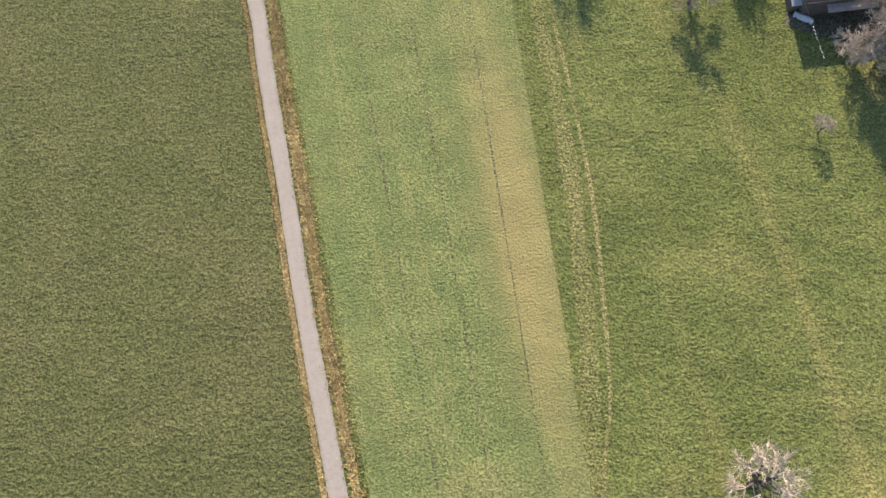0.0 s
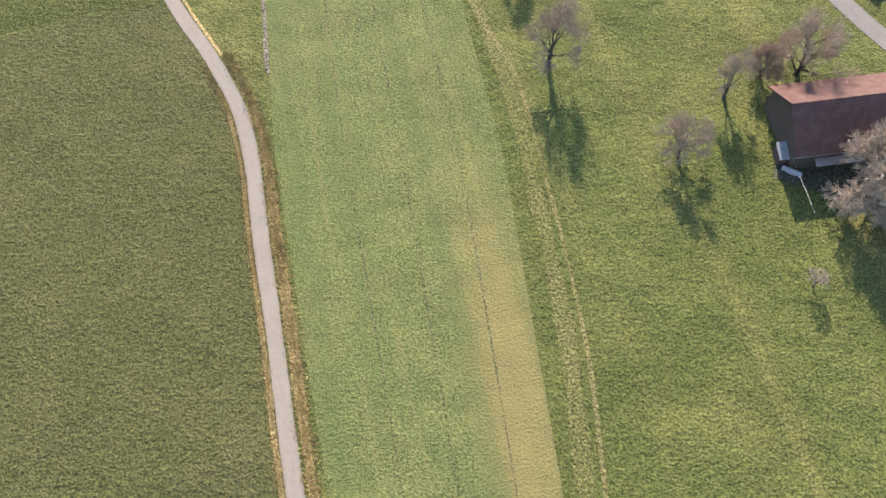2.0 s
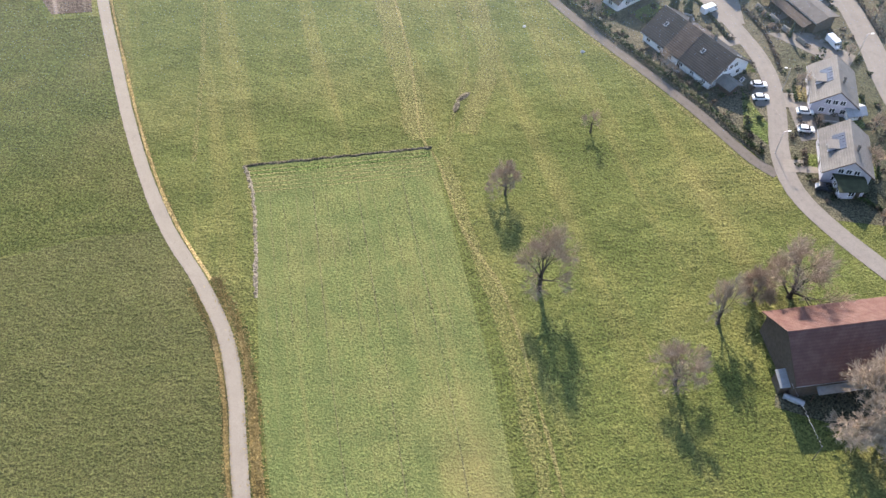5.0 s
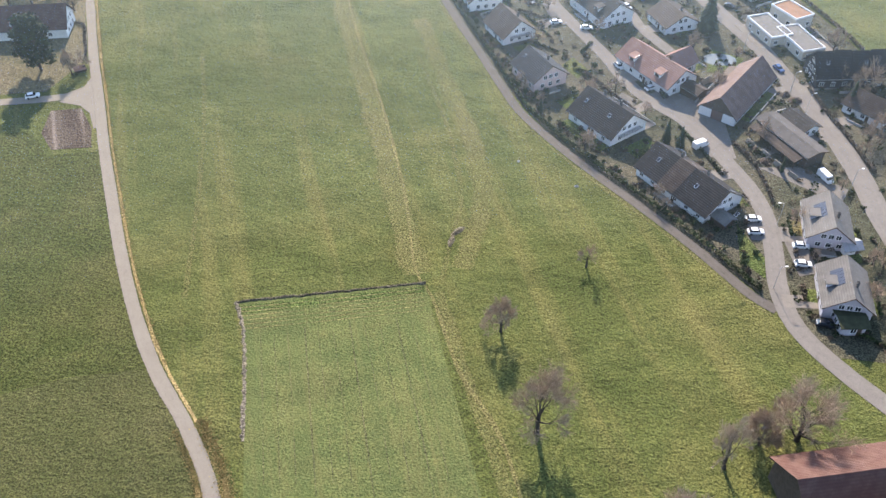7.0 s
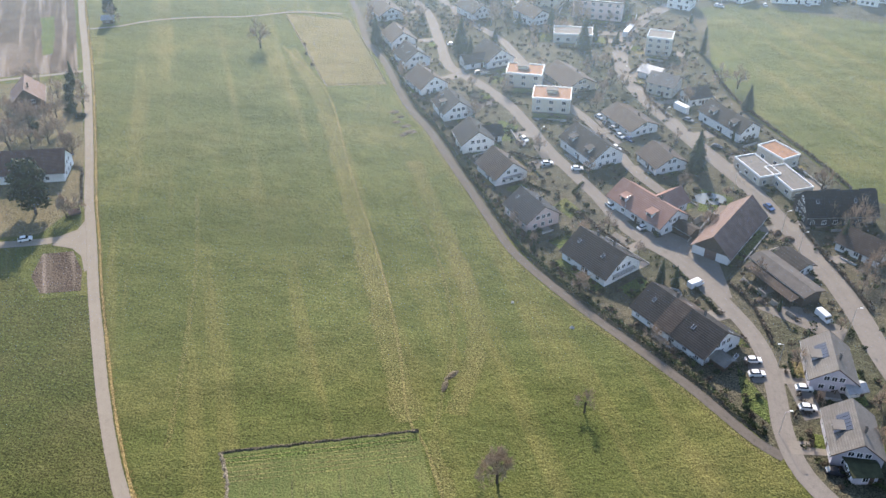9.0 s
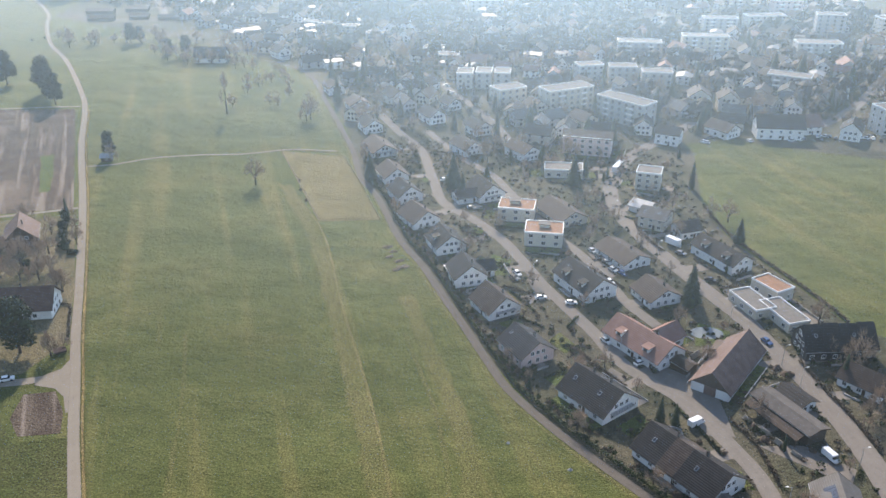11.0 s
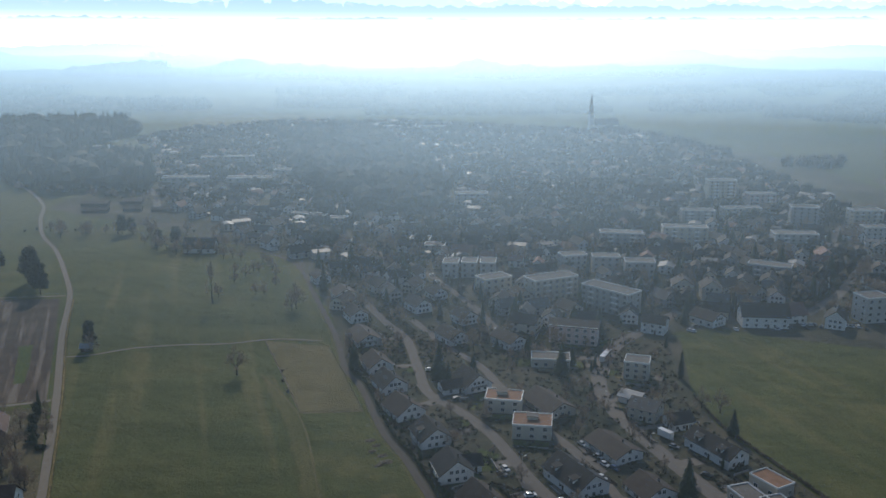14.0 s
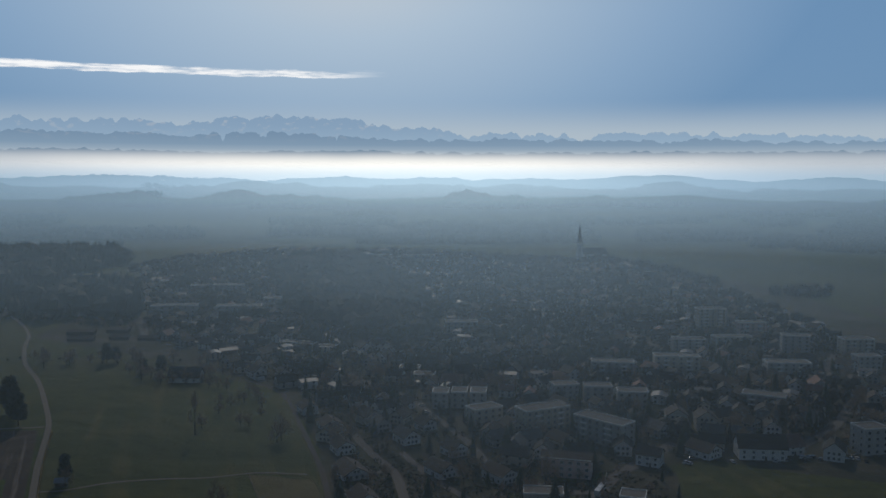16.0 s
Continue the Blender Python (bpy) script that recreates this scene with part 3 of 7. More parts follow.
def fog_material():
    """Sea of fog: an emissive band, sunlight painted in, thinning out at its top."""
    n = Nodes("fog_sea_glow")
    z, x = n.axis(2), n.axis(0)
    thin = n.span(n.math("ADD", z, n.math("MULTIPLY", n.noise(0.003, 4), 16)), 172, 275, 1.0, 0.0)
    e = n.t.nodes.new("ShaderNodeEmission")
    # Painted sun glow: warm white in the middle, grey towards the sides.
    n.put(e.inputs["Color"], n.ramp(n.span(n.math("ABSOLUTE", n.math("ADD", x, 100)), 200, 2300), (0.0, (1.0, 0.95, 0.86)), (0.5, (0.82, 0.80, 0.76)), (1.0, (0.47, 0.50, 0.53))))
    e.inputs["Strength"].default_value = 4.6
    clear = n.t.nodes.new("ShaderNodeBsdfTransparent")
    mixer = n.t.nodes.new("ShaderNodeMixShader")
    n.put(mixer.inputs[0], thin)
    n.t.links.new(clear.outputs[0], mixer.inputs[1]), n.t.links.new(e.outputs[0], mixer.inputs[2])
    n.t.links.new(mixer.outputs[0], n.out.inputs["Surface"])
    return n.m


def arc_wall(name, radius, z0, z1, material, label, across=46):
    v, f = [], []
    for k in range(81):
        a = radians(-across + 2 * across * k / 80)
        v += [(math.sin(a) * radius, math.cos(a) * radius, z0), (math.sin(a) * radius, math.cos(a) * radius, z1)]
    for k in range(80):
        f.append((2 * k, 2 * k + 2, 2 * k + 3, 2 * k + 1))
    return tagged(part(name, (v, f), material), label, "fog", kind="structure")


arc_wall("backdrop_fog", 4560, 40, 300, fog_material(), "self-glowing white sea of fog below the mountains")


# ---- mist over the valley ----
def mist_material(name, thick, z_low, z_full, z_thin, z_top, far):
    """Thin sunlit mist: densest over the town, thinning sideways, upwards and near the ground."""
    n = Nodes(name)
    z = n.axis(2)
    # Thicker towards the middle bearing: the added density imitates glow under the sun.
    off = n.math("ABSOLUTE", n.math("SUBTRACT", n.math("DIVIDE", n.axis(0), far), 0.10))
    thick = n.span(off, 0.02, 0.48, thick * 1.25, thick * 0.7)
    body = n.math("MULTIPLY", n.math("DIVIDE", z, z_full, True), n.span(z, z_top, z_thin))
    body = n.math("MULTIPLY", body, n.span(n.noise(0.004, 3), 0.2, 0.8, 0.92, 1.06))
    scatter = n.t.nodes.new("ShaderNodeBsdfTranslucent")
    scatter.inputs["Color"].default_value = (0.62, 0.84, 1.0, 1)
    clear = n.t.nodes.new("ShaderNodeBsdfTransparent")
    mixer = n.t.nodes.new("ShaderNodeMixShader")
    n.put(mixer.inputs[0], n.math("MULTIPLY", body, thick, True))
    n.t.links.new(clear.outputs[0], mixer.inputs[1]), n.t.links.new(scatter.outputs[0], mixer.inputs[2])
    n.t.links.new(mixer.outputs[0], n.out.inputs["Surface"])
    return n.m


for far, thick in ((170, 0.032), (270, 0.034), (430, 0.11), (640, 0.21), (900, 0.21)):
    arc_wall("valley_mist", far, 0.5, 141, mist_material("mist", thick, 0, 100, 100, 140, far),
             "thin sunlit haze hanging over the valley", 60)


def far_haze_glow(name, thick, z_low, z_full, z_thin, z_top, strength, wide):
    """Added emissive sheet: sunlit distance haze painted in, brightest below the sun."""
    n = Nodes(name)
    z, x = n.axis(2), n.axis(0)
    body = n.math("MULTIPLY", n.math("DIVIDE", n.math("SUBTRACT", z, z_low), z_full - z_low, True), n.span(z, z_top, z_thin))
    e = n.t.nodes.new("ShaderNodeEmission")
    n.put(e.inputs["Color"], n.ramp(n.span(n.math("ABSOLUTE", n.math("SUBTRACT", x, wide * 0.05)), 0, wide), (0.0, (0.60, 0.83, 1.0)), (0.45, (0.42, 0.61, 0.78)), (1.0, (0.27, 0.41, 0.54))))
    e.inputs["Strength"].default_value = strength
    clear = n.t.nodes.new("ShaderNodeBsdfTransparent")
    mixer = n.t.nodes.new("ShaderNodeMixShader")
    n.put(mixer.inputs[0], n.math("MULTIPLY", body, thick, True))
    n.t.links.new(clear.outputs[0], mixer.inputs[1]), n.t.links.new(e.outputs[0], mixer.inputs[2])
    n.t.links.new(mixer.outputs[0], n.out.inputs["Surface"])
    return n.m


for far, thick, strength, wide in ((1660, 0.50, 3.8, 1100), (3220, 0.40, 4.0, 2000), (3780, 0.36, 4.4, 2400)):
    arc_wall("backdrop_haze", far, 0.5, 190, far_haze_glow("plain_haze_glow", thick, 0, 95, 118, 185, strength, wide), "self-glowing sheet painted as pale haze over the far plain", 60)


def low_hills(radius, low, high, seed, label):
    """A chain of low wooded hills across the plain, with an uneven tree line and gaps."""
    v, f = [], []
    steps = 700
    for k in range(steps + 1):
        a = radians(-40 + 80 * k / steps)
        w = noise.fractal((k * 0.021, seed, 0), 0.9, 2.0, 5)
        top = low + (high - low) * max(0.0, min(1.0, 0.5 + 0.75 * w)) + 5.0 * noise.fractal((k * 0.16, seed, 5), 0.8, 2.0, 4)
        for r, z in ((radius - 170, -2), (radius - 90, top * 0.55), (radius, top), (radius + 120, top * 0.5), (radius + 200, -2)):
            v.append((math.sin(a) * r, math.cos(a) * r, z))
    for k in range(steps):
        for q in range(4):
            i = k * 5 + q
            f.append((i, i + 5, i + 6, i + 1))
    return tagged(part("backdrop_hills", (v, f), HILLWOOD), label, "hills", kind="structure")


def hill_material():
    n = Nodes("hill_woods_and_fields")
    woods = n.span(n.noise(0.006, 5, 0.65, where=n.turned(0, (1, 1, 2.5))), 0.40, 0.47)
    c = n.mix(n.noise(0.02, 4), (0.075, 0.085, 0.034), (0.11, 0.10, 0.05))
    c = n.mix(woods, c, n.mix(n.noise(0.09, 3), (0.014, 0.020, 0.012), (0.035, 0.040, 0.024)))
    n.bump(n.noise(0.08, 3), 0.6, 8.0)
    return n.done(c, 0.95, spec=0.05)


HILLWOOD = hill_material()
for radius, low, high, seed in ((3050, 36, 86, 4.4), (3520, 70, 112, 9.2), (4050, 104, 130, 13.1)):
    low_hills(radius, low, high, seed, "low hazy wooded hills across the plain")


def sky_haze_glow():
    """Added emissive veil of pale sky behind the mountains, thinning upwards."""
    n = Nodes("sky_haze_glow")
    e = n.t.nodes.new("ShaderNodeEmission")
    d = n.t.nodes.new("ShaderNodeVectorMath")
    d.operation = "LENGTH"
    q = n.t.nodes.new("ShaderNodeMapping")
    q.inputs["Location"].default_value, q.inputs["Scale"].default_value = (0.12, 0, -1.0), (1 / 2500, 0, 1 / 1350)
    n.t.links.new(n.pos, q.inputs["Vector"])
    n.t.links.new(q.outputs[0], d.inputs[0])
    # Glow round the sun painted as a ramp: palest at its centre, bluer outwards.
    c = n.ramp(d.outputs["Value"], (0.0, (0.88, 0.95, 1.0)), (0.35, (0.62, 0.79, 0.97)), (0.75, (0.36, 0.56, 0.82)), (1.0, (0.22, 0.42, 0.70)))
    n.put(e.inputs["Color"], n.mix(n.span(n.axis(2), 560, 330), c, (0.62, 0.75, 0.88)))
    e.inputs["Strength"].default_value = 2.75
    clear = n.t.nodes.new("ShaderNodeBsdfTransparent")
    mixer = n.t.nodes.new("ShaderNodeMixShader")
    n.put(mixer.inputs[0], n.span(n.axis(2), 1000, 1700, 0.85, 0.4))
    n.t.links.new(clear.outputs[0], mixer.inputs[1]), n.t.links.new(e.outputs[0], mixer.inputs[2])
    n.t.links.new(mixer.outputs[0], n.out.inputs["Surface"])
    return n.m


tagged(arc_wall("backdrop_sky", 4900, 100, 1900, sky_haze_glow(), "self-glowing veil of pale sky low over the mountains", 46), category="sky")


def cloud_material():
    n = Nodes("cloud_streak_glow")
    w = n.turned(0, (0.0022, 0.0022, 0.022))
    z = n.math("ADD", n.axis(2), n.math("MULTIPLY", n.noise(0.004, 3, where=n.turned(0, (1, 1, 0))), 34))
    body = n.math("MULTIPLY", n.span(z, 668, 684), n.span(z, 758, 700))
    a = n.span(n.math("MULTIPLY", n.noise(1.6, 7, 0.66, where=w), body), 0.33, 0.60)
    a = n.math("MULTIPLY", a, n.span(n.axis(0), -60, -560))
    # The cloud is self-lit: its sunlit white is painted as emission.
    e = n.t.nodes.new("ShaderNodeEmission")
    e.inputs["Color"].default_value, e.inputs["Strength"].default_value = (1, 1, 1, 1), 3.7
    clear = n.t.nodes.new("ShaderNodeBsdfTransparent")
    mixer = n.t.nodes.new("ShaderNodeMixShader")
    n.put(mixer.inputs[0], a)
    n.t.links.new(clear.outputs[0], mixer.inputs[1]), n.t.links.new(e.outputs[0], mixer.inputs[2])
    n.t.links.new(mixer.outputs[0], n.out.inputs["Surface"])
    return n.m


tagged(arc_wall("backdrop_cloud", 4860, 630, 760, cloud_material(), "self-glowing thin white streak of cloud", 33), category="cloud")


def low_mound(name, x, y, rx, ry, h, turn, seed, material, label, category):
    """A low uneven heap of earth or stones."""
    rng = random.Random(seed)
    v, f = [(0, 0, h)], []
    for ring, (r, z) in enumerate(((0.35, 0.85), (0.7, 0.5), (1.0, -0.05))):
        for k in range(12):
            t = 2 * math.pi * k / 12
            q = r * rng.uniform(0.8, 1.15)
            v.append((math.cos(t) * rx * q, math.sin(t) * ry * q, h * z * rng.uniform(0.7, 1.2) if ring < 2 else -0.05))
    for k in range(12):
        j = (k + 1) % 12
        f.append((0, 1 + k, 1 + j))
        for ring in (0, 1):
            a = 1 + ring * 12
            f.append((a + k, a + 12 + k, a + 12 + j, a + j))
    ob = part(name, (v, f), material)
    ob.matrix_basis = pose(x, y, 0.02, 0, 0, turn)
    return tagged(ob, label, category)


def bank(name, points, width, height, material, label, seed=1):
    """A low ragged bank of turned earth along a field's edge."""
    rng = random.Random(seed)
    line = smooth_line(points, 0.7)
    v, f = [], []
    for p, s in zip(line, sides(line)):
        w, h = width * rng.uniform(0.6, 1.3), height * rng.uniform(0.3, 1.3)
        o = rng.uniform(-0.2, 0.2)
        v += [(*(p + s * (o + w / 2)), 0.0), (*(p + s * (o + w * 0.15)), h + 0.05), (*(p + s * (o - w * 0.2)), h * 0.8 + 0.05), (*(p + s * (o - w / 2)), 0.0)]
    for k in range(len(line) - 1):
        for j in range(3):
            i = k * 4 + j
            f.append((i, i + 1, i + 5, i + 4))
    return tagged(part(name, (v, f), material), label, "earth bank", kind="structure")


EARTH = grass("turned_earth", (0.045, 0.04, 0.026), (0.10, 0.085, 0.055), (0.17, 0.14, 0.10), 0.5, 2.0)
PALE_EARTH = grass("dry_earth", (0.08, 0.07, 0.045), (0.15, 0.125, 0.09), (0.22, 0.185, 0.145), 0.5, 2.0)
bank("earth_bank_north", [(-49.6, 148.9), (-30, 151.6), (-4.7, 155.1)], 0.9, 0.35, EARTH, "dark turned earth along the field's end", 3)
bank("earth_bank_west", [(-41.6, 110), (-44.5, 130), (-46.9, 142), (-49.7, 148.9)], 1.0, 0.2, PALE_EARTH, "pale stony earth along the field's side", 4)


# ---- trees ----
def limb(v, f, a, b, ra, rb, n):
    """A tapered piece of branch from a to b."""
    d = (b - a).normalized()
    u = d.orthogonal().normalized()
    w = d.cross(u)
    i = len(v)
    for p, r in ((a, ra), (b, rb)):
        for k in range(n):
            t = 2 * math.pi * k / n
            q = p + (u * math.cos(t) + w * math.sin(t)) * r
            v.append((q.x, q.y, q.z))
    for k in range(n):
        f.append((i + k, i + (k + 1) % n, i + n + (k + 1) % n, i + n + k))


def grow(rng, v, f, start, way, length, radius, level, spread, droop, wood):
    pieces = 3 if level > 1 else 2
    p, d = start.copy(), way.copy()
    nodes = []
    for k in range(pieces):
        d = (d + Vector((rng.gauss(0, 1), rng.gauss(0, 1), rng.gauss(0, 0.6) - droop)) * 0.16).normalized()
        q = p + d * length / pieces
        r0 = radius * (1 - 0.55 * k / pieces)
        r1 = radius * (1 - 0.55 * (k + 1) / pieces)
        limb(*(wood if level > 1 else (v, f)), p, q, max(r0, 0.06 if level else 0.04), max(r1, 0.05 if level else 0.025), 5 if level > 2 else 3)
        nodes.append((q, d, r1))
        p = q
    if level == 0:
        for q, d2, r in nodes:
            for k in range(2):
                way2 = (d2 + Vector((rng.gauss(0, 0.7), rng.gauss(0, 0.7), rng.gauss(0, 0.5) + 0.1))).normalized()
                tip = q + way2 * length * rng.uniform(0.5, 0.95)
                w = way2.orthogonal().normalized() * 0.042
                i = len(v)
                v += [tuple(q - w), tuple(q + w), tuple(tip)]
                f.append((i, i + 1, i + 2))
        return
    count = (0, 5, 5, 4, 5)[level] + rng.randint(0, 2)
    for k in range(count):
        q, d2, r = nodes[min(pieces - 1, int(rng.uniform(0.35, 1) * pieces))]
        turn = Vector((rng.gauss(0, 1), rng.gauss(0, 1), rng.gauss(0, 0.7) + 0.15)).normalized()
        side = (turn - d2 * turn.dot(d2)).normalized()
        open_ = rng.uniform(0.5, 1.0) * spread
        grow(rng, v, f, q, (d2 + side * open_).normalized(), length * rng.uniform(0.55, 0.8), r * rng.uniform(0.5, 0.65), level - 1, spread, droop, wood)


def bare_tree(seed, height, trunk_share=0.3, spread=1.0, droop=0.0, thick=0.03, lean=0.0, twig=None, label="", level=4, m=None, group="", crown=None):
    rng = random.Random(seed)
    root = thing("tree", m or Matrix(), label or "bare leafless fruit tree with a dark trunk in the meadow", "tree", group)
    v, f = [], []
    a = Vector((0, 0, -0.3))
    top = Vector((lean * height * 0.3, rng.uniform(-0.03, 0.03) * height, height * trunk_share))
    mid = a.lerp(top, 0.5) + Vector((rng.uniform(-0.15, 0.15), rng.uniform(-0.15, 0.15), 0))
    r = height * thick
    limb(v, f, a, a + Vector((0, 0, 0.7)), r * 1.5, r * 1.1, 8)
    limb(v, f, a + Vector((0, 0, 0.7)), mid, r * 1.1, r * 0.95, 8)
    limb(v, f, mid, top, r * 0.95, r * 0.85, 8)
    part("trunk", (v, f), BARK, root)
    cv, cf = [], []
    lv, lf = [], []
    n = rng.randint(5, 7)
    for k in range(n):
        t = 2 * math.pi * (k + rng.uniform(-0.3, 0.3)) / n
        up = rng.uniform(0.15, 1.5)
        way = Vector((math.cos(t) * spread, math.sin(t) * spread, up)).normalized()
        grow(rng, cv, cf, top - Vector((0, 0, rng.uniform(0, 0.12) * height)), way, height * rng.uniform(0.26, 0.36), r * 0.6, level - 1, spread, droop, (lv, lf))
    grow(rng, cv, cf, top, Vector((lean, 0, 1)).normalized(), height * 0.36, r * 0.8, level - 1, spread, droop, (lv, lf))
    # bring the crown to the wanted height
    peak = sorted(p[2] for p in cv)[int(len(cv) * 0.975)]
    base = top.z * 0.8
    k = (height - base) / max(0.1, peak - base)
    wide = sorted(math.hypot(p[0] - top.x, p[1] - top.y) for p in cv)[int(len(cv) * 0.97)]
    s = (crown or height * 0.85) / 2 / wide
    cv, lv = [[(top.x + (p[0] - top.x) * s, top.y + (p[1] - top.y) * s, base + (p[2] - base) * k if p[2] > base else p[2]) for p in c] for c in (cv, lv)]
    part("branch_wood", (lv, lf), BARK, root)
    part("crown", (cv, cf), twig or TWIG, root, "fine bare twigs")
    return root


def spruce(seed, height, width, label="", group="", m=None, slim=False):
    rng = random.Random(seed)
    root = thing("spruce_tree", m or Matrix(), label or "dark green spruce standing in a garden", "tree", group)
    v, f = [], []
    limb(v, f, Vector((0, 0, -0.2)), Vector((0, 0, height * 0.95)), height * 0.02, 0.02, 6)
    part("trunk", (v, f), BARK, root)
    v, f = [], []
    levels = 26
    for k in range(levels):
        s = k / levels
        z = height * (0.06 + 0.92 * s)
        reach = width / 2 * (1 - s) ** (0.55 if slim else 0.85) * (1.0 if s > 0.08 else 0.8) + 0.12
        n = max(5, int(15 * (1 - s * 0.6)))
        for j in range(n):
            t = 2 * math.pi * (j + rng.random()) / n
            r = reach * rng.uniform(0.72, 1.12)
            drop = r * rng.uniform(0.2, 0.45)
            w = r * rng.uniform(0.22, 0.34) + 0.12
            c, sn = math.cos(t), math.sin(t)
            i = len(v)
            h = height / levels
            v += [(0, 0, z + h * 0.6), (c * r * 0.55 - sn * w, sn * r * 0.55 + c * w, z - drop * 0.4), (c * r, sn * r, z - drop),
                  (c * r * 0.55 + sn * w, sn * r * 0.55 - c * w, z - drop * 0.4), (c * r * 0.5, sn * r * 0.5, z + h * 0.2)]
            f += [(i, i + 1, i + 4), (i, i + 4, i + 3), (i + 1, i + 2, i + 4), (i + 4, i + 2, i + 3)]
    part("crown", (v, f), NEEDLE, root)
    return root


def broad_pine(seed, height, width, label, group="", m=None):
    """A dark evergreen with an open crown of rounded clumps on a bare lower trunk."""
    rng = random.Random(seed)
    root = thing("pine_tree", m or Matrix(), label, "tree", group)
    v, f = [], []
    limb(v, f, Vector((0, 0, -0.3)), Vector((0.2, 0.1, height * 0.5)), height * 0.026, height * 0.018, 7)
    limb(v, f, Vector((0.2, 0.1, height * 0.5)), Vector((0, 0, height * 0.9)), height * 0.018, 0.06, 6)
    part("trunk", (v, f), BARK, root)
    v, f, lv, lf = [], [], [], []
    for k in range(27):
        s = k / 26
        t = k * 2.4 + rng.uniform(-0.4, 0.4)
        z = height * (0.26 + 0.66 * s)
        r = width / 2 * (0.35 + 0.65 * math.sin(math.pi * (0.22 + 0.68 * s))) * rng.uniform(0.45, 0.85) * (1 - 0.45 * s)
        p = Vector((math.cos(t) * r, math.sin(t) * r, z))
        limb(lv, lf, Vector((0, 0, z - height * 0.05)), p, 0.12, 0.05, 4)
        w = width * rng.uniform(0.13, 0.24)
        clump(rng, v, f, p.x, p.y, p.z, w, w, w * 0.75, 170, 0.55)
    part("branch_wood", (lv, lf), BARK, root)
    part("crown", (v, f), NEEDLE, root)
    return root


def clump(rng, v, f, cx, cy, cz, rx, ry, rz, n, size):
    """A loose ball of small leaf blades."""
    for _ in range(n):
        d = Vector((rng.gauss(0, 1), rng.gauss(0, 1), rng.gauss(0, 1))).normalized()
        k = rng.uniform(0.55, 1.05)
        p = Vector((cx + d.x * rx * k, cy + d.y * ry * k, cz + d.z * rz * k))
        a = Vector((rng.gauss(0, 1), rng.gauss(0, 1), rng.gauss(0, 1))).normalized() * size * rng.uniform(0.6, 1.3)
        b = a.cross(d).normalized() * size * rng.uniform(0.5, 1.0)
        i = len(v)
        v += [tuple(p - a), tuple(p + b), tuple(p + a * 0.9), tuple(p - b)]
        f.append((i, i + 1, i + 2, i + 3))


def bush(seed, width, height, material, label, group="", m=None, n=150):
    rng = random.Random(seed)
    v, f = [], []
    for k in range(3):
        limb(v, f, Vector((0, 0, -0.1)), Vector((rng.uniform(-0.3, 0.3) * width, rng.uniform(-0.3, 0.3) * width, height * 0.7)), 0.05, 0.02, 4)
    for k in range(5):
        clump(rng, v, f, rng.uniform(-0.22, 0.22) * width, rng.uniform(-0.22, 0.22) * width, height * rng.uniform(0.42, 0.62), width * 0.33, width * 0.33,
              height * 0.4, n // 5, max(0.14, width * 0.10))
    root = part("bush", (v, f), material)
    root.matrix_basis = m or Matrix()
    return tagged(root, label, "bush", group)


def hedge(points, width, height, material, label, name="hedge", seed=1, shift=0.0):
    rng = random.Random(seed)
    line = smooth_line(points, 0.8)
    v, f = [], []
    for p, s in zip(line, sides(line)):
        h = height * rng.uniform(0.8, 1.15)
        q = p + s * (shift + rng.uniform(-0.1, 0.1))
        clump(rng, v, f, q.x, q.y, h * 0.48, 0.6, width * 0.5, h * 0.5, 26, 0.26)
    return tagged(part(name, (v, f), material), label, "hedge")


# ---- houses ----
def window(parent, w, h, m, shutters=False, frame_mat=None):
    """A window in a wall: the frame stands proud, the pane lies behind it."""
    bm = bmesh.new()
    t = 0.1
    for a, b, c, d in ((-w / 2 - t, w / 2 + t, -t, 0), (-w / 2 - t, w / 2 + t, h, h + t), (-w / 2 - t, -w / 2, 0, h), (w / 2, w / 2 + t, 0, h), (-0.04, 0.04, 0, h)):
        box(bm, a, b, -0.07, 0.02, c, d)
    ob = part("window", bm, frame_mat or TRIM, parent)
    ob.matrix_basis = m
    pane = part("pane", box(bmesh.new(), -w / 2, w / 2, -0.03, 0.0, 0, h), GLASS, ob)
    return ob


WINDOW_CACHE = {}


def put_window(parent, w, h, m):
    key = (w, h)
    if key not in WINDOW_CACHE:
        WINDOW_CACHE[key] = window(parent, w, h, m)
        return
    ob = WINDOW_CACHE[key]
    frame_ = new("window", ob.data)
    frame_.parent, frame_.matrix_basis = parent, m
    if parent.matrix_basis.translation.y > 460 or parent.matrix_basis.translation.y < -300:
        if "far" not in WINDOW_CACHE.setdefault(("far", w, h), {}):
            bm = box(bmesh.new(), -w / 2, w / 2, -0.04, 0.02, 0, h)
            me = bpy.data.meshes.new("window")
            bm.to_mesh(me), bm.free()
            me.materials.append(GLASS)
            WINDOW_CACHE["far", w, h]["far"] = me
        frame_.data = WINDOW_CACHE["far", w, h]["far"]
    else:
        pane = new("pane", ob.children[0].data)
        pane.parent = frame_


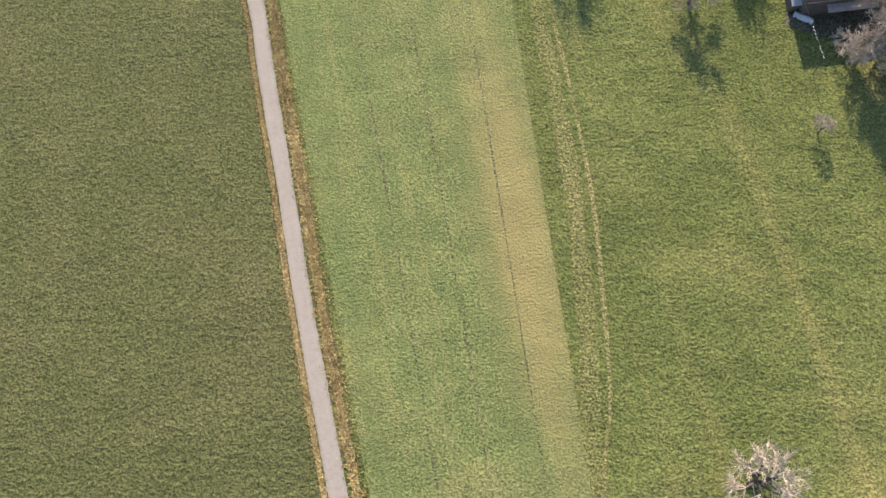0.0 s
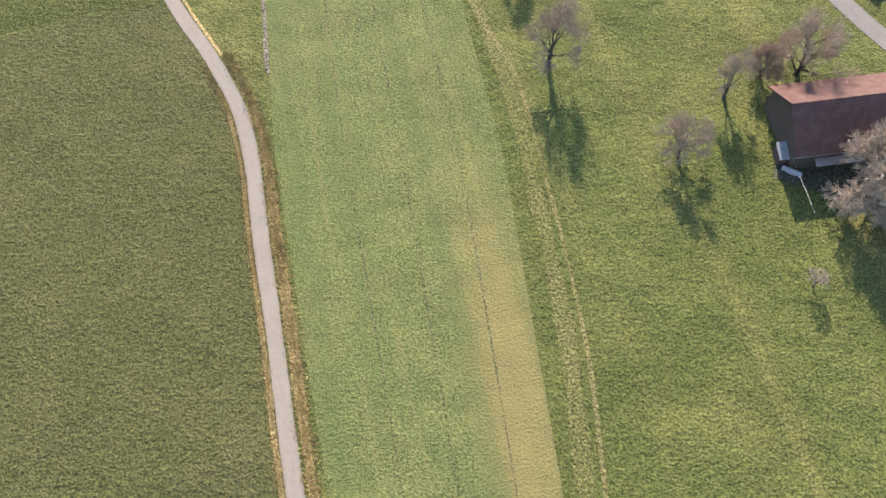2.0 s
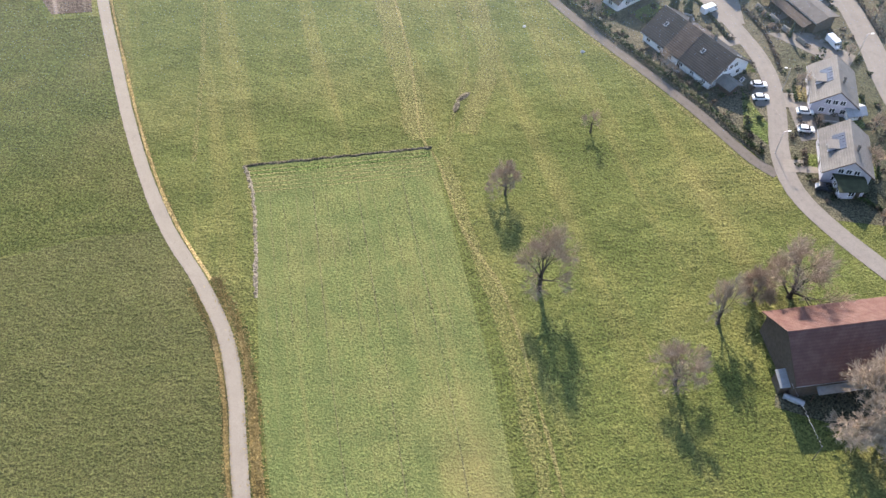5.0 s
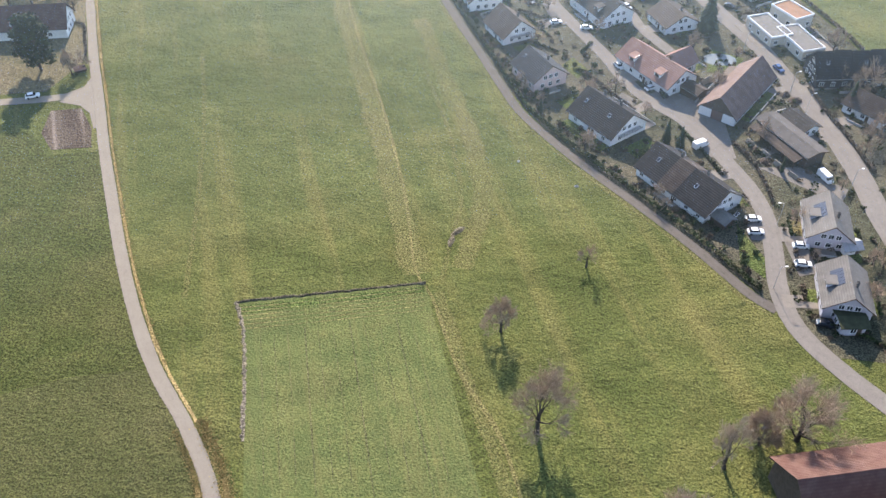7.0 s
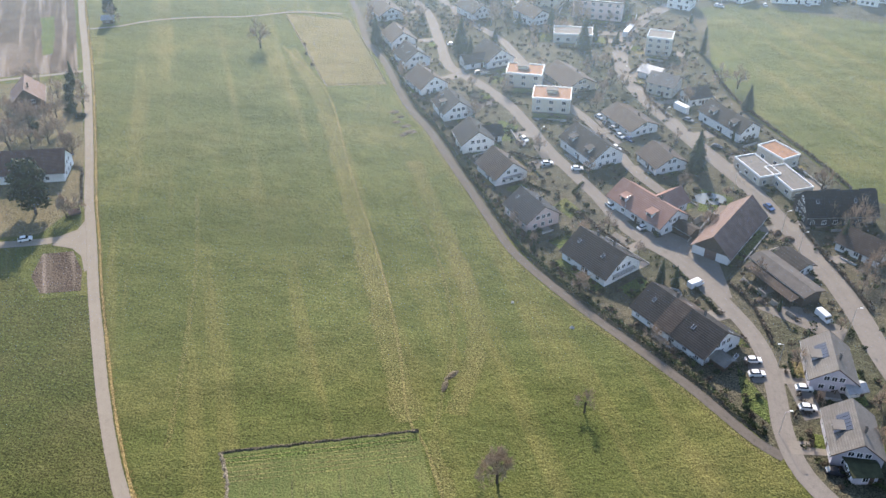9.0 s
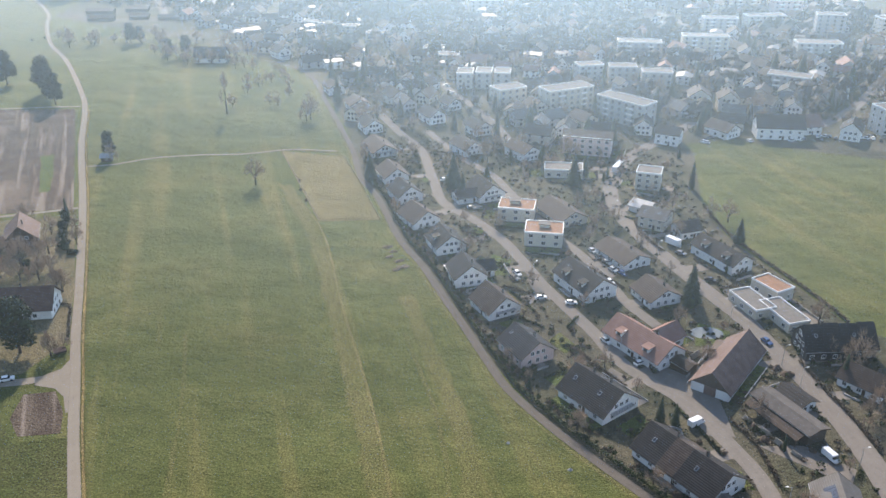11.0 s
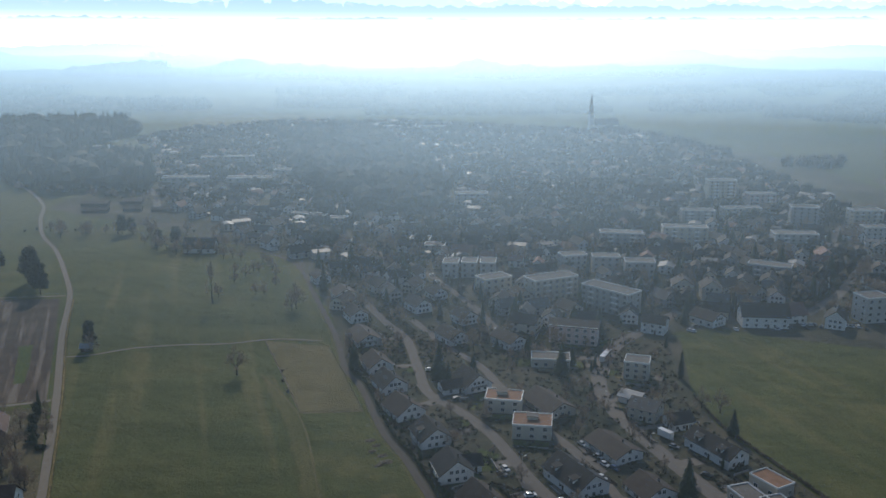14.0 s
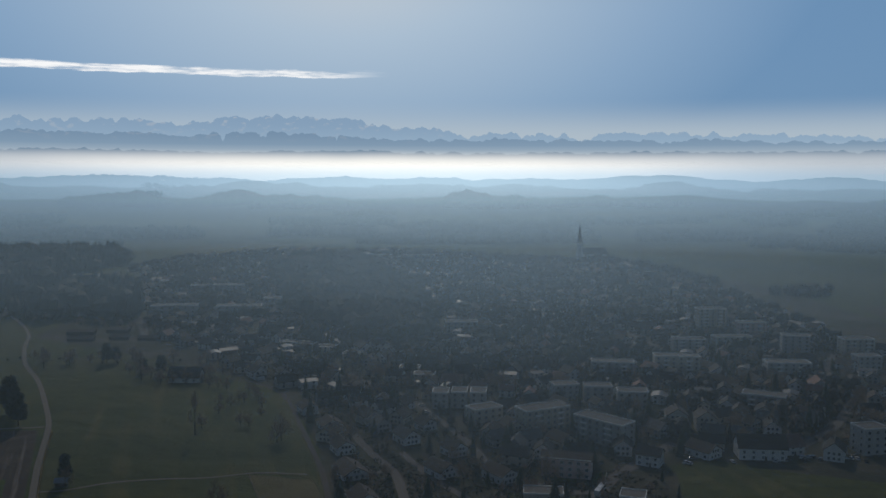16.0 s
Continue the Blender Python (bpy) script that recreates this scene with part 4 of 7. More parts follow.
def house(x, y, az, length, width, eave, ridge, wall, roof, label, over=0.7, windows=3, storeys=2, chimney=1, dormers=0, solar=False, skylights=0,
          name="house", base=None, gable_wall=None, category="house", door=True, group="", balcony=False, trim=True):
    """A gabled house; its ridge runs along local x."""
    root = thing(name, pose(x, y, 0, 0, 0, az), label, category, group)
    L, W = length / 2, width / 2
    sec = [(-W, -0.3), (W, -0.3), (W, eave), (0, ridge - 0.25), (-W, eave)]
    part("wall", solid(sec, -L, L), wall, root)
    if gable_wall:
        for s in (-1, 1):
            part("gable_cladding", solid([(-W * 0.98, eave), (W * 0.98, eave), (0, ridge - 0.3)], s * L, s * (L + 0.05)), gable_wall, root, "dark timber cladding")
    slope = (ridge - eave) / W
    lo = eave - slope * over
    t = 0.22
    for s in (-1, 1):
        sec = [(s * (W + over), lo), (0, ridge), (0, ridge + t), (s * (W + over), lo + t)]
        part("roof", solid(sec, -L - over, L + over), roof, root)
    if trim:
        for s in (-1, 1):
            part("verge_board", solid([(-W - over, lo - 0.06), (0, ridge - 0.06), (W + over, lo - 0.06), (W + over, lo + t + 0.03), (0, ridge + t + 0.03), (-W - over, lo + t + 0.03)],
                                      s * (L + over), s * (L + over + 0.06)), TIMBER if wall is not BLACKWOOD else BLACKWOOD, root)
        for s in (-1, 1):
            g = part("gutter", box(bmesh.new(), -L - over, L + over, s * (W + over) - 0.07, s * (W + over) + 0.07, lo - 0.05, lo + 0.09), STEEL, root)
    # windows on the long sides and gables
    for st in range(storeys):
        z = 0.9 + st * 2.7
        if z + 1.3 < eave + 0.1:
            for k in range(windows):
                u = -L + (k + 0.5) * length / windows
                for s in (-1, 1):
                    put_window(root, 1.2, 1.3, Matrix.Translation((u, s * W, z)) @ pose(0, 0, 0, 0, 0, 0 if s < 0 else 180))
        room = W * (1 if z + 1.3 < eave else max(0.0, (ridge - z - 1.5) / (ridge - eave)))
        if windows and room > 1.2:
            cols = 3 if room > 3.6 else 2 if room > 1.6 else 1
            for k in range(cols):
                u = (k - (cols - 1) / 2) * room * 1.25 / max(1, cols - 0.4)
                for s in (-1, 1):
                    put_window(root, 1.2 if cols > 1 else 1.5, 1.3, Matrix.Translation((s * L, u, z)) @ pose(0, 0, 0, 0, 0, 90 * s))
    if door:
        part("door", box(bmesh.new(), 0.9, 1.9, -W - 0.05, -W + 0.1, 0, 2.1), TIMBER, root)
    for k in range(chimney):
        cx, cy = (L * 0.35 if k == 0 else -L * 0.4), W * 0.22
        c = part("chimney", box(bmesh.new(), cx - 0.3, cx + 0.3, cy - 0.3, cy + 0.3, ridge - slope * W * 0.4, ridge + 0.7), CHIMNEY, root)
        part("chimney_cap", box(bmesh.new(), cx - 0.36, cx + 0.36, cy - 0.31, cy + 0.31, ridge + 0.7, ridge + 0.8), ROOF_DARK, c)
    for k in range(dormers):
        u = -L + (k + 0.5) * length / dormers
        for s in (-1,):
            bm = bmesh.new()
            y0 = s * W * 0.88
            z0 = eave + slope * W * 0.12
            h = 1.5
            run = h / slope
            sec = [(y0, z0 - 0.4), (y0, z0 + h), (y0 - s * run, z0 + h + 0.15), (y0 - s * run, z0 - 0.4)]
            d = part("dormer", solid(sec, u - 1.3, u + 1.3), wall, root)
            sec = [(y0 + s * 0.4, z0 + h), (y0 - s * (run + 1.0), z0 + h + 0.5), (y0 - s * (run + 1.0), z0 + h + 0.66), (y0 + s * 0.4, z0 + h + 0.16)]
            part("dormer_roof", solid(sec, u - 1.6, u + 1.6), roof, d)
            part("pane", box(bmesh.new(), u - 0.8, u + 0.8, y0 + s * 0.04, y0, z0 + 0.25, z0 + 1.2), GLASS, d)
    tilt = math.degrees(math.atan(slope))

    def on_roof(s, u, share):
        return Matrix.Translation((u, s * W * (1 - share), eave + slope * W * share + t + 0.02)) @ pose(0, 0, 0, -s * tilt, 0, 0)
    for k in range(skylights):
        s = -1 if k % 2 == 0 else 1
        sk = part("skylight", box(bmesh.new(), -0.45, 0.45, -0.65, 0.65, -0.05, 0.10), STEEL, root)
        sk.matrix_basis = on_roof(s, -L * 0.7 + k * L * 0.55, 0.55)
        part("pane", box(bmesh.new(), -0.36, 0.36, -0.55, 0.55, 0.10, 0.115), GLASS, sk)
    if solar:
        for k in range(5):
            sp = part("solar_panel", box(bmesh.new(), -0.5, 0.5, -1.5, 1.5, 0.03, 0.10), SOLAR, root)
            sp.matrix_basis = on_roof(-1, -L * 0.45 + k * 1.08, 0.55)
    if balcony:
        b = part("balcony", box(bmesh.new(), L, L + 1.4, -W * 0.6, W * 0.6, 2.55, 2.75), CONCRETE, root)
        for k in range(9):
            u = -W * 0.6 + k * W * 1.2 / 8
            part("baluster", box(bmesh.new(), L + 1.34, L + 1.4, u - 0.04, u + 0.04, 2.75, 3.7), TIMBER, b)
    return root


def block(x, y, az, length, width, height, wall, roof, label, storeys, cols=6, parapet=0.5, balconies=True, penthouse=None, name="apartment_block", category="building", group=""):
    """A flat-roofed building with a pale parapet, rows of windows and balconies."""
    root = thing(name, pose(x, y, 0, 0, 0, az), label, category, group)
    L, W = length / 2, width / 2
    part("wall", box(bmesh.new(), -L, L, -W, W, -0.3, height), wall, root)
    part("flat_roof", box(bmesh.new(), -L + 0.16, L - 0.16, -W + 0.16, W - 0.16, height, height + 0.12), roof, root)
    for a, b, c, d in ((-L - 0.1, L + 0.1, -W - 0.1, -W + 0.16), (-L - 0.1, L + 0.1, W - 0.16, W + 0.1), (-L - 0.1, -L + 0.16, -W + 0.16, W - 0.16), (L - 0.16, L + 0.1, -W + 0.16, W - 0.16)):
        part("parapet", box(bmesh.new(), a, b, c, d, height - 0.1, height + parapet), TRIM, root)
    sh = height / storeys
    for st in range(storeys):
        z = st * sh + 0.9
        for k in range(cols):
            u = -L + (k + 0.5) * length / cols
            for s in ((-1, 1) if y < 450 else (-1,)):
                put_window(root, 1.5, 1.4, Matrix.Translation((u, s * W, z)) @ pose(0, 0, 0, 0, 0, 0 if s < 0 else 180))
        for k in range(max(2, int(width / 5))):
            n = max(2, int(width / 5))
            u = -W + (k + 0.5) * width / n
            for s in (-1, 1):
                put_window(root, 1.2, 1.3, Matrix.Translation((s * L, u, z)) @ pose(0, 0, 0, 0, 0, 90 * s))
        if balconies and st:
            for u in (-L * 0.5, L * 0.5):
                b = part("balcony", box(bmesh.new(), u - 2.2, u + 2.2, -W - 1.6, -W, st * sh - 0.1, st * sh + 0.1), CONCRETE, root)
                part("balustrade", box(bmesh.new(), u - 2.2, u + 2.2, -W - 1.6, -W - 1.5, st * sh + 0.1, st * sh + 1.1), TRIM, b)
    if penthouse:
        px, py, pl, pw, ph = penthouse
        p = part("penthouse", box(bmesh.new(), px - pl / 2, px + pl / 2, py - pw / 2, py + pw / 2, height + 0.1, height + ph), wall, root)
        part("roof_slab", box(bmesh.new(), px - pl / 2 - 0.4, px + pl / 2 + 0.4, py - pw / 2 - 0.4, py + pw / 2 + 0.4, height + ph, height + ph + 0.25), FLAT_GREY, p)
    return root


CAR_BITS = {}


def car(x, y, az, paint, label, kind="car"):
    """A parked car: body, cabin glass, roof and four wheels."""
    root = thing("car" if kind == "car" else "van", pose(x, y, 0.11, 0, 0, az), label, "car" if kind == "car" else "van")
    key = kind
    if key not in CAR_BITS:
        if kind == "car":
            low = [(-2.1, 0.3), (2.1, 0.3), (2.15, 0.62), (2.0, 0.82), (1.0, 0.93), (-1.9, 0.98), (-2.12, 0.75)]
            cab = [(-1.85, 0.96), (1.05, 0.92), (0.35, 1.42), (-1.35, 1.44)]
            top = [(-1.4, 1.43), (0.4, 1.41), (0.3, 1.49), (-1.2, 1.51)]
        else:
            low = [(-2.6, 0.35), (2.5, 0.35), (2.55, 0.9), (1.9, 1.2), (1.5, 2.1), (-2.6, 2.15)]
            cab = [(1.2, 1.25), (1.93, 1.22), (1.56, 2.0), (1.2, 2.0)]
            top = [(-2.6, 2.15), (1.5, 2.1), (1.4, 2.2), (-2.5, 2.25)]
        hw = 0.88 if kind == "car" else 0.95
        bodies = []
        for sec, w in ((low, hw), (cab, hw * 0.86 if kind == "car" else hw + 0.01), (top, hw * 0.78 if kind == "car" else hw * 0.96)):
            bm = solid(sec, -w, w, "y")
            bmesh.ops.bevel(bm, geom=bm.edges[:], offset=0.06, segments=1, affect="EDGES")
            me = bpy.data.meshes.new("car_bit")
            bm.to_mesh(me), bm.free()
            bodies.append(me)
        bm = bmesh.new()
        bmesh.ops.create_cone(bm, cap_ends=True, segments=12, radius1=0.33, radius2=0.33, depth=0.22, matrix=pose(0, 0, 0, 90, 0, 0))
        me = bpy.data.meshes.new("wheel")
        bm.to_mesh(me), bm.free()
        me.materials.append(RUBBER)
        CAR_BITS[key] = (*bodies, me)
    low, cab, top, wheel = CAR_BITS[key]
    for nm, me, mt in (("body", low, paint), ("window_glass", cab, GLASS), ("roof", top, paint)):
        me2 = me.copy()
        me2.materials.append(mt)
        new(nm, me2).parent = root
    for wx in (-1.3, 1.3):
        for wy in (-0.8, 0.8):
            w = new("wheel", wheel)
            w.parent, w.location = root, (wx, wy, 0.33)
    return root


PAINTS = {}
for nm, c in (("white", (0.60, 0.60, 0.595)), ("silver", (0.45, 0.46, 0.47)), ("black", (0.02, 0.02, 0.023)), ("blue", (0.05, 0.09, 0.2)), ("red", (0.35, 0.04, 0.03)), ("grey", (0.15, 0.155, 0.16))):
    PAINTS[nm] = Nodes(nm + "_car_paint").done(c, 0.25, spec=0.5)


# ---- barn at the orchard ----
barn = house(77.6, 95.6, 8, 27, 15.6, 6.4, 11.6, BROWNWOOD, ROOF_RUST, "old brown wooden barn with a rust-brown tiled roof", 0.9, 0, 1, 0, name="barn", category="barn", door=True)
part("lean_to_roof", solid([(-6.8, 2.3), (-3.2, 3.4), (-3.2, 3.5), (-6.8, 2.4)], -15.6, -13.1), TINPALE, barn, "pale corrugated lean-to roof")
part("lean_to_wall", box(bmesh.new(), -15.4, -13.1, -6.6, -3.4, 0, 2.4), BROWNWOOD, barn)
part("canopy", solid([(-9.4, 2.6), (-7.8, 3.0), (-7.8, 3.1), (-9.4, 2.7)], -9, 1), STEEL, barn, "grey sheet canopy along the wall")
for px in (-9.8, -4.5, 0.8):
    part("canopy_post", box(bmesh.new(), px - 0.08, px + 0.08, -9.3, -9.14, 0, 2.65), TIMBER, barn)

# ---- village houses along the path and streets ----
WHITE = "white plastered family house with a dark tiled gable roof"
house(48.5, 221.1, -54, 17.5, 14.5, 3.2, 8.4, PLASTER, ROOF_DARK, WHITE, skylights=4, chimney=2, gable_wall=None, balcony=True)
house(30.5, 246.6, -63, 13, 12, 3.8, 8.0, PLASTER_PINK, ROOF_BLUE, "pink plastered house with a slate-blue tiled roof", skylights=2)
house(23, 275.1, -64, 13, 12.5, 3.0, 7.8, PLASTER, ROOF_BROWN, WHITE, balcony=True)
house(14, 297.1, -76, 12, 12, 3.9, 8.3, PLASTER, ROOF_DARK, WHITE)
house(20.5, 302.1, 10, 7, 7, 3, 5.4, PLASTER, ROOF_DARK, "low white side wing with a dark roof", windows=1, storeys=1, chimney=0)
house(7, 324.1, -71, 13, 12, 3.6, 7.8, PLASTER, ROOF_DARK, WHITE, dormers=1, skylights=1)
house(-3.5, 349.1, -62, 14, 12.5, 3.1, 7.3, PLASTER, ROOF_BROWN, WHITE)
house(-10, 375.1, -66, 13, 11.5, 3.7, 7.8, PLASTER, ROOF_DARK, WHITE, skylights=3)
house(-16.5, 399.1, -70, 14, 11.5, 3.5, 7.3, PLASTER, ROOF_BROWN, WHITE)
house(-24.5, 437.1, -68, 18, 12.5, 3.0, 6.4, PLASTER, ROOF_BROWN, WHITE, balcony=True)
terrace_row = house(66, 190.6, -56, 25, 14, 3.0, 7.9, PLASTER, ROOF_DARK, "row of white terraced houses with dark roofs", chimney=2, windows=6, dormers=0, skylights=5)
for s in (-1, 1):
    part("roof_section", solid([(s * 7.6, 2.86), (0, 8.14), (0, 8.2), (s * 7.6, 2.92)], -4.2, 1.4), ROOF_BROWN, terrace_row, "browner tiled section of roof")
    part("upper_cladding", box(bmesh.new(), -12, 12, s * 7.0 - 0.04, s * 7.0 + 0.04, 2.2, 2.95), BLACKWOOD, terrace_row, "black boarding under the eaves")
house(97.6, 173.1, -102, 13.4, 10.6, 3.9, 7.9, PLASTER_LILAC, ROOF_GREY, "pale lilac house with a grey tiled roof", dormers=1, solar=True)
house(93.8, 149.1, -102, 13.4, 10.6, 3.9, 7.9, PLASTER_LILAC, ROOF_GREY, "pale lilac house with a grey tiled roof", dormers=1, solar=True)
farm = house(67.9, 248.2, -57, 23, 12.5, 3.6, 7.8, PLASTER, ROOF_RED, "long white farmhouse with an orange-red tiled roof", dormers=2, windows=5)
house(75.5, 251.6, 35, 9, 8, 3.7, 6.8, PLASTER, ROOF_RED, "side wing of the farmhouse with an orange-red roof", windows=2, chimney=0)
house(77, 238, -55, 9, 4.5, 2.6, 3.6, TIMBER, ROOF_BROWN, "low brown carport beside the barn", windows=0, chimney=0, name="carport", category="carport", door=False)
barn_two = house(90.6, 234.6, 51.6, 29, 11.5, 3.0, 8.0, PLASTER, ROOF_BARN, "large old brown barn with a red-brown tiled roof", windows=0, chimney=0, name="barn", category="barn")
part("barn_door", box(bmesh.new(), -14.56, -14.5, -1.8, 1.8, 0, 3.4), ROOF_BARN, barn_two, "red-brown boarded door")
part("gable_boards", solid([(-5.6, 3.0), (5.6, 3.0), (0, 7.6)], -14.6, -14.5), BROWNWOOD, barn_two, "weathered boarding in the gable")
part("lean_to", solid([(5.7, 0), (8.6, 0), (8.6, 2.2), (5.7, 3.0)], 6, 13), TIMBER, barn_two, "small dark lean-to shed")
machine_shed = house(99.6, 210.6, -65, 20.5, 6.6, 3.7, 4.5, BROWNWOOD, SHED_ROOF, "long open wooden machinery shed with a low grey roof", windows=0, chimney=0, name="shed", category="shed")
part("lean_to_roof", solid([(-6.9, 2.3), (-4.1, 3.1), (-4.1, 3.2), (-6.9, 2.4)], -9.5, 9.5), ROOF_BROWN, machine_shed, "brown sheet roof of the open front")
for px in (-9.2, -4.6, 0.0, 4.6, 9.2):
    part("post", box(bmesh.new(), px - 0.1, px + 0.1, -6.7, -6.5, -0.1, 2.35), TIMBER, machine_shed)
house(105, 218.6, -65, 9, 6, 3, 4.2, PLASTER, ROOF_DARK, "small white outbuilding with a dark roof", windows=1, chimney=0, name="shed", category="shed")
black = house(127.5, 246, 2, 22, 11, 4.2, 9.6, BLACKWOOD, ROOF_DARK, "black timber-clad house with a dark stepped roof", windows=6, storeys=3, chimney=2, skylights=6)
for k in range(4):
    part("roof_step", solid([(-6.0, 3.72 + 0.25 * (k % 2)), (0, 9.95 + 0.35 * (k % 2)), (0, 10.1 + 0.35 * (k % 2)), (-6.0, 3.87 + 0.25 * (k % 2))], -11.4 + 5.7 * k, -5.9 + 5.7 * k), ROOF_DARK, black, "stepped dark roof section")
house(129, 226, -50, 13, 10, 3.1, 6.4, PLASTER, ROOF_BROWN, "white house with a brown roof behind a hedge")
house(56.6, 352.1, -66, 20, 13.5, 2.9, 6.4, PLASTER_CREAM, ROOF_BROWN, "low cream house with a wide brown roof")
house(74.5, 312.1, -64, 18, 12.5, 3.0, 5.6, PLASTER, ROOF_BROWN, "low white house with a flat brown gable roof")
house(79.9, 281.1, -70, 12, 12.5, 3.0, 6.4, PLASTER, ROOF_BROWN, "white bungalow with a brown roof")
house(56.1, 289.1, -64, 20, 13, 4.0, 8.3, PLASTER, ROOF_DARK, "large white house with a dark roof and dormers", dormers=2, skylights=2)
house(25.8, 376.1, -65, 14, 13, 3.4, 8.0, PLASTER, ROOF_DARK, WHITE, balcony=True)
house(18, 372.1, 20, 12, 8, 3, 5.2, PLASTER, ROOF_DARK, "low dark-roofed wing beside a white house", windows=2, storeys=1, chimney=0)
house(94.7, 343.1, -35, 11, 11, 5.1, 7.7, PLASTER_CREAM, ROOF_GREY, "cream house with bright roof windows", storeys=2, skylights=4)
house(104.9, 333.1, 18, 9, 8, 3.6, 6.2, PLASTER, ROOF_BROWN, WHITE)
house(93, 358, -40, 9, 8, 3.0, 4.6, PLASTER, TINPALE, "low white building with a bright sheet roof", windows=1, storeys=1, chimney=0)
house(111.7, 309.1, -64, 22, 10, 4.1, 7.4, PLASTER, ROOF_DARK, "row of white houses with dark roofs", dormers=2, skylights=3)
for hx, hy, az, ln, wd, ev, rd, rf, tx in ((-41, 514, -70, 13, 12, 3.6, 6.8, ROOF_BROWN, WHITE), (-31, 472, -68, 13, 10, 4.4, 7.4, ROOF_DARK, WHITE), (3, 488, -62, 14, 10, 4.6, 8, ROOF_BLUE, WHITE),
                                           (28, 466, -60, 12, 10, 4.4, 7.6, ROOF_DARK, WHITE), (20, 436, -60, 15, 11, 4.0, 7, ROOF_DARK, WHITE), (48, 428, -58, 16, 10, 4.4, 7.4, ROOF_BROWN, WHITE),
                                           (-58, 548, -65, 12, 10, 4.4, 7.4, ROOF_BROWN, WHITE), (14, 512, -60, 11, 9, 4.0, 7, ROOF_DARK, WHITE), (127, 447, -30, 12, 10, 6, 9, ROOF_DARK, "white house with a steep dark roof at the road"),
                                           (-144.5, 276.5, 6, 33, 12.5, 4.0, 9.4, ROOF_RUST, "white farmhouse with a dark red roof"), (-163, 334, -70, 15, 12, 4, 9.5, ROOF_BARN, "old farmhouse with a faded red-brown roof among bare trees")):
    house(hx, hy, az, ln, wd, ev, rd, BROWNWOOD if rf is ROOF_BARN else PLASTER, rf, tx, dormers=1 if rf is ROOF_RUST else 0)

# ---- flat-roofed houses and blocks ----
def cube(x, y, az, ln, wd, ht, roof, label, storeys, cols, pent=None, wall=None):
    return block(x, y, az, ln, wd, ht, wall or PLASTER_CREAM, roof, label, storeys, cols, name="flat_roof_house", category="house", penthouse=pent, balconies=False)


cube(38, 353, -12, 15, 11, 5.8, FLAT_RUST, "white cube house with a terracotta roof terrace", 2, 3, (-1, 1, 4, 3, 1.4))
cube(46.5, 329, -10, 15, 11.5, 5.8, FLAT_RUST, "white cube house with a terracotta roof terrace", 2, 3, (0, 1, 4, 3, 1.4))
cube(102, 386, -20, 11, 10, 8, FLAT_GREY, "white modern cube house with a dark flat roof", 3, 3)
cube(111.2, 273.5, -73, 15, 8, 3.5, FLAT_GREY, "low white flat-roofed house with pale roof edges", 1, 3)
cube(119.2, 265.5, -75, 16.5, 8, 3.4, FLAT_GREY, "low white flat-roofed house with pale roof edges", 1, 3)
cube(121.6, 283, -63, 12, 8, 4.4, FLAT_RUST, "low house with a rust-coloured flat roof", 1, 2)
cube(65, 402, -8, 18, 10, 4, FLAT_GREY, "low flat-roofed building with pale roof edges", 1, 4)
for hx, hy in ((-95, 748), (-80, 742), (-62, 728), (-39, 701), (6, 650), (16, 628)):
    cube(hx, hy, -10, 15, 11, 5, FLAT_GREY, "flat-roofed house with pale roof edges", 2, 3)
pb = block(82, 434, -17, 24, 12, 9, PLASTER_PINK, ROOF_BROWN, "pink apartment block with a low brown roof", 3, 6, balconies=False)
part("hip_roof", solid([(-6.8, 9.0), (6.8, 9.0), (0, 11.6)], -12.8, 12.8), ROOF_BROWN, pb)
CREAMB, WHITEB = "cream apartment block with a flat roof and balconies", "white apartment block with a flat roof and balconies"
for bx, by, az, ln, wd, ht, wl, st, co in (
        (82, 510, 24, 30, 13, 13, PLASTER_CREAM, 4, 7), (112, 485, -48, 32, 13, 13, PLASTER_DIM, 4, 7), (25, 560, -8, 10, 14, 10, PLASTER_DIM, 3, 2), (37, 561, -8, 10, 14, 10, PLASTER_DIM, 3, 2),
        (49, 560, -8, 10, 14, 10, PLASTER_DIM, 3, 2), (49, 522, 28, 19, 12, 10, PLASTER_CREAM, 3, 4), (107, 576, 12, 17, 11, 10, PLASTER_DIM, 3, 4), (128, 571, -5, 18, 11, 10, PLASTER_DIM, 3, 4),
        (146, 553, -8, 19, 12, 11, PLASTER_DIM, 3, 4), (153, 633, -10, 31, 12, 12, PLASTER_GREY, 4, 6), (204, 646, -8, 33, 12, 13, PLASTER_CREAM, 4, 6), (238, 720, -5, 27, 12, 11, PLASTER_DIM, 4, 5),
        (276, 724, 4, 32, 12, 12, PLASTER_CREAM, 4, 6), (288, 808, 0, 26, 13, 22, PLASTER_CREAM, 7, 5), (315, 780, 0, 25, 12, 14, PLASTER_PINK, 4, 5), (279, 626, -6, 31, 13, 12, PLASTER_DIM, 4, 6),
        (317, 696, -14, 21, 12, 18, PLASTER_GREY, 6, 4), (373, 706, 0, 25, 14, 13, PLASTER_CREAM, 4, 5), (354, 655, 0, 18, 12, 10, PLASTER_DIM, 3, 4), (228, 545, -30, 26, 12, 10, PLASTER_GREY, 3, 6),
        (250, 462, 10, 15, 12, 14, PLASTER_DIM, 4, 3)):
    block(bx, by, az, ln, wd, ht, wl, FLAT_GREY, CREAMB if wl is PLASTER_CREAM else "grey apartment block with a flat roof" if wl is PLASTER_GREY else "pink apartment block with a flat roof" if wl is PLASTER_PINK else WHITEB, st, co, balconies=ln > 24)
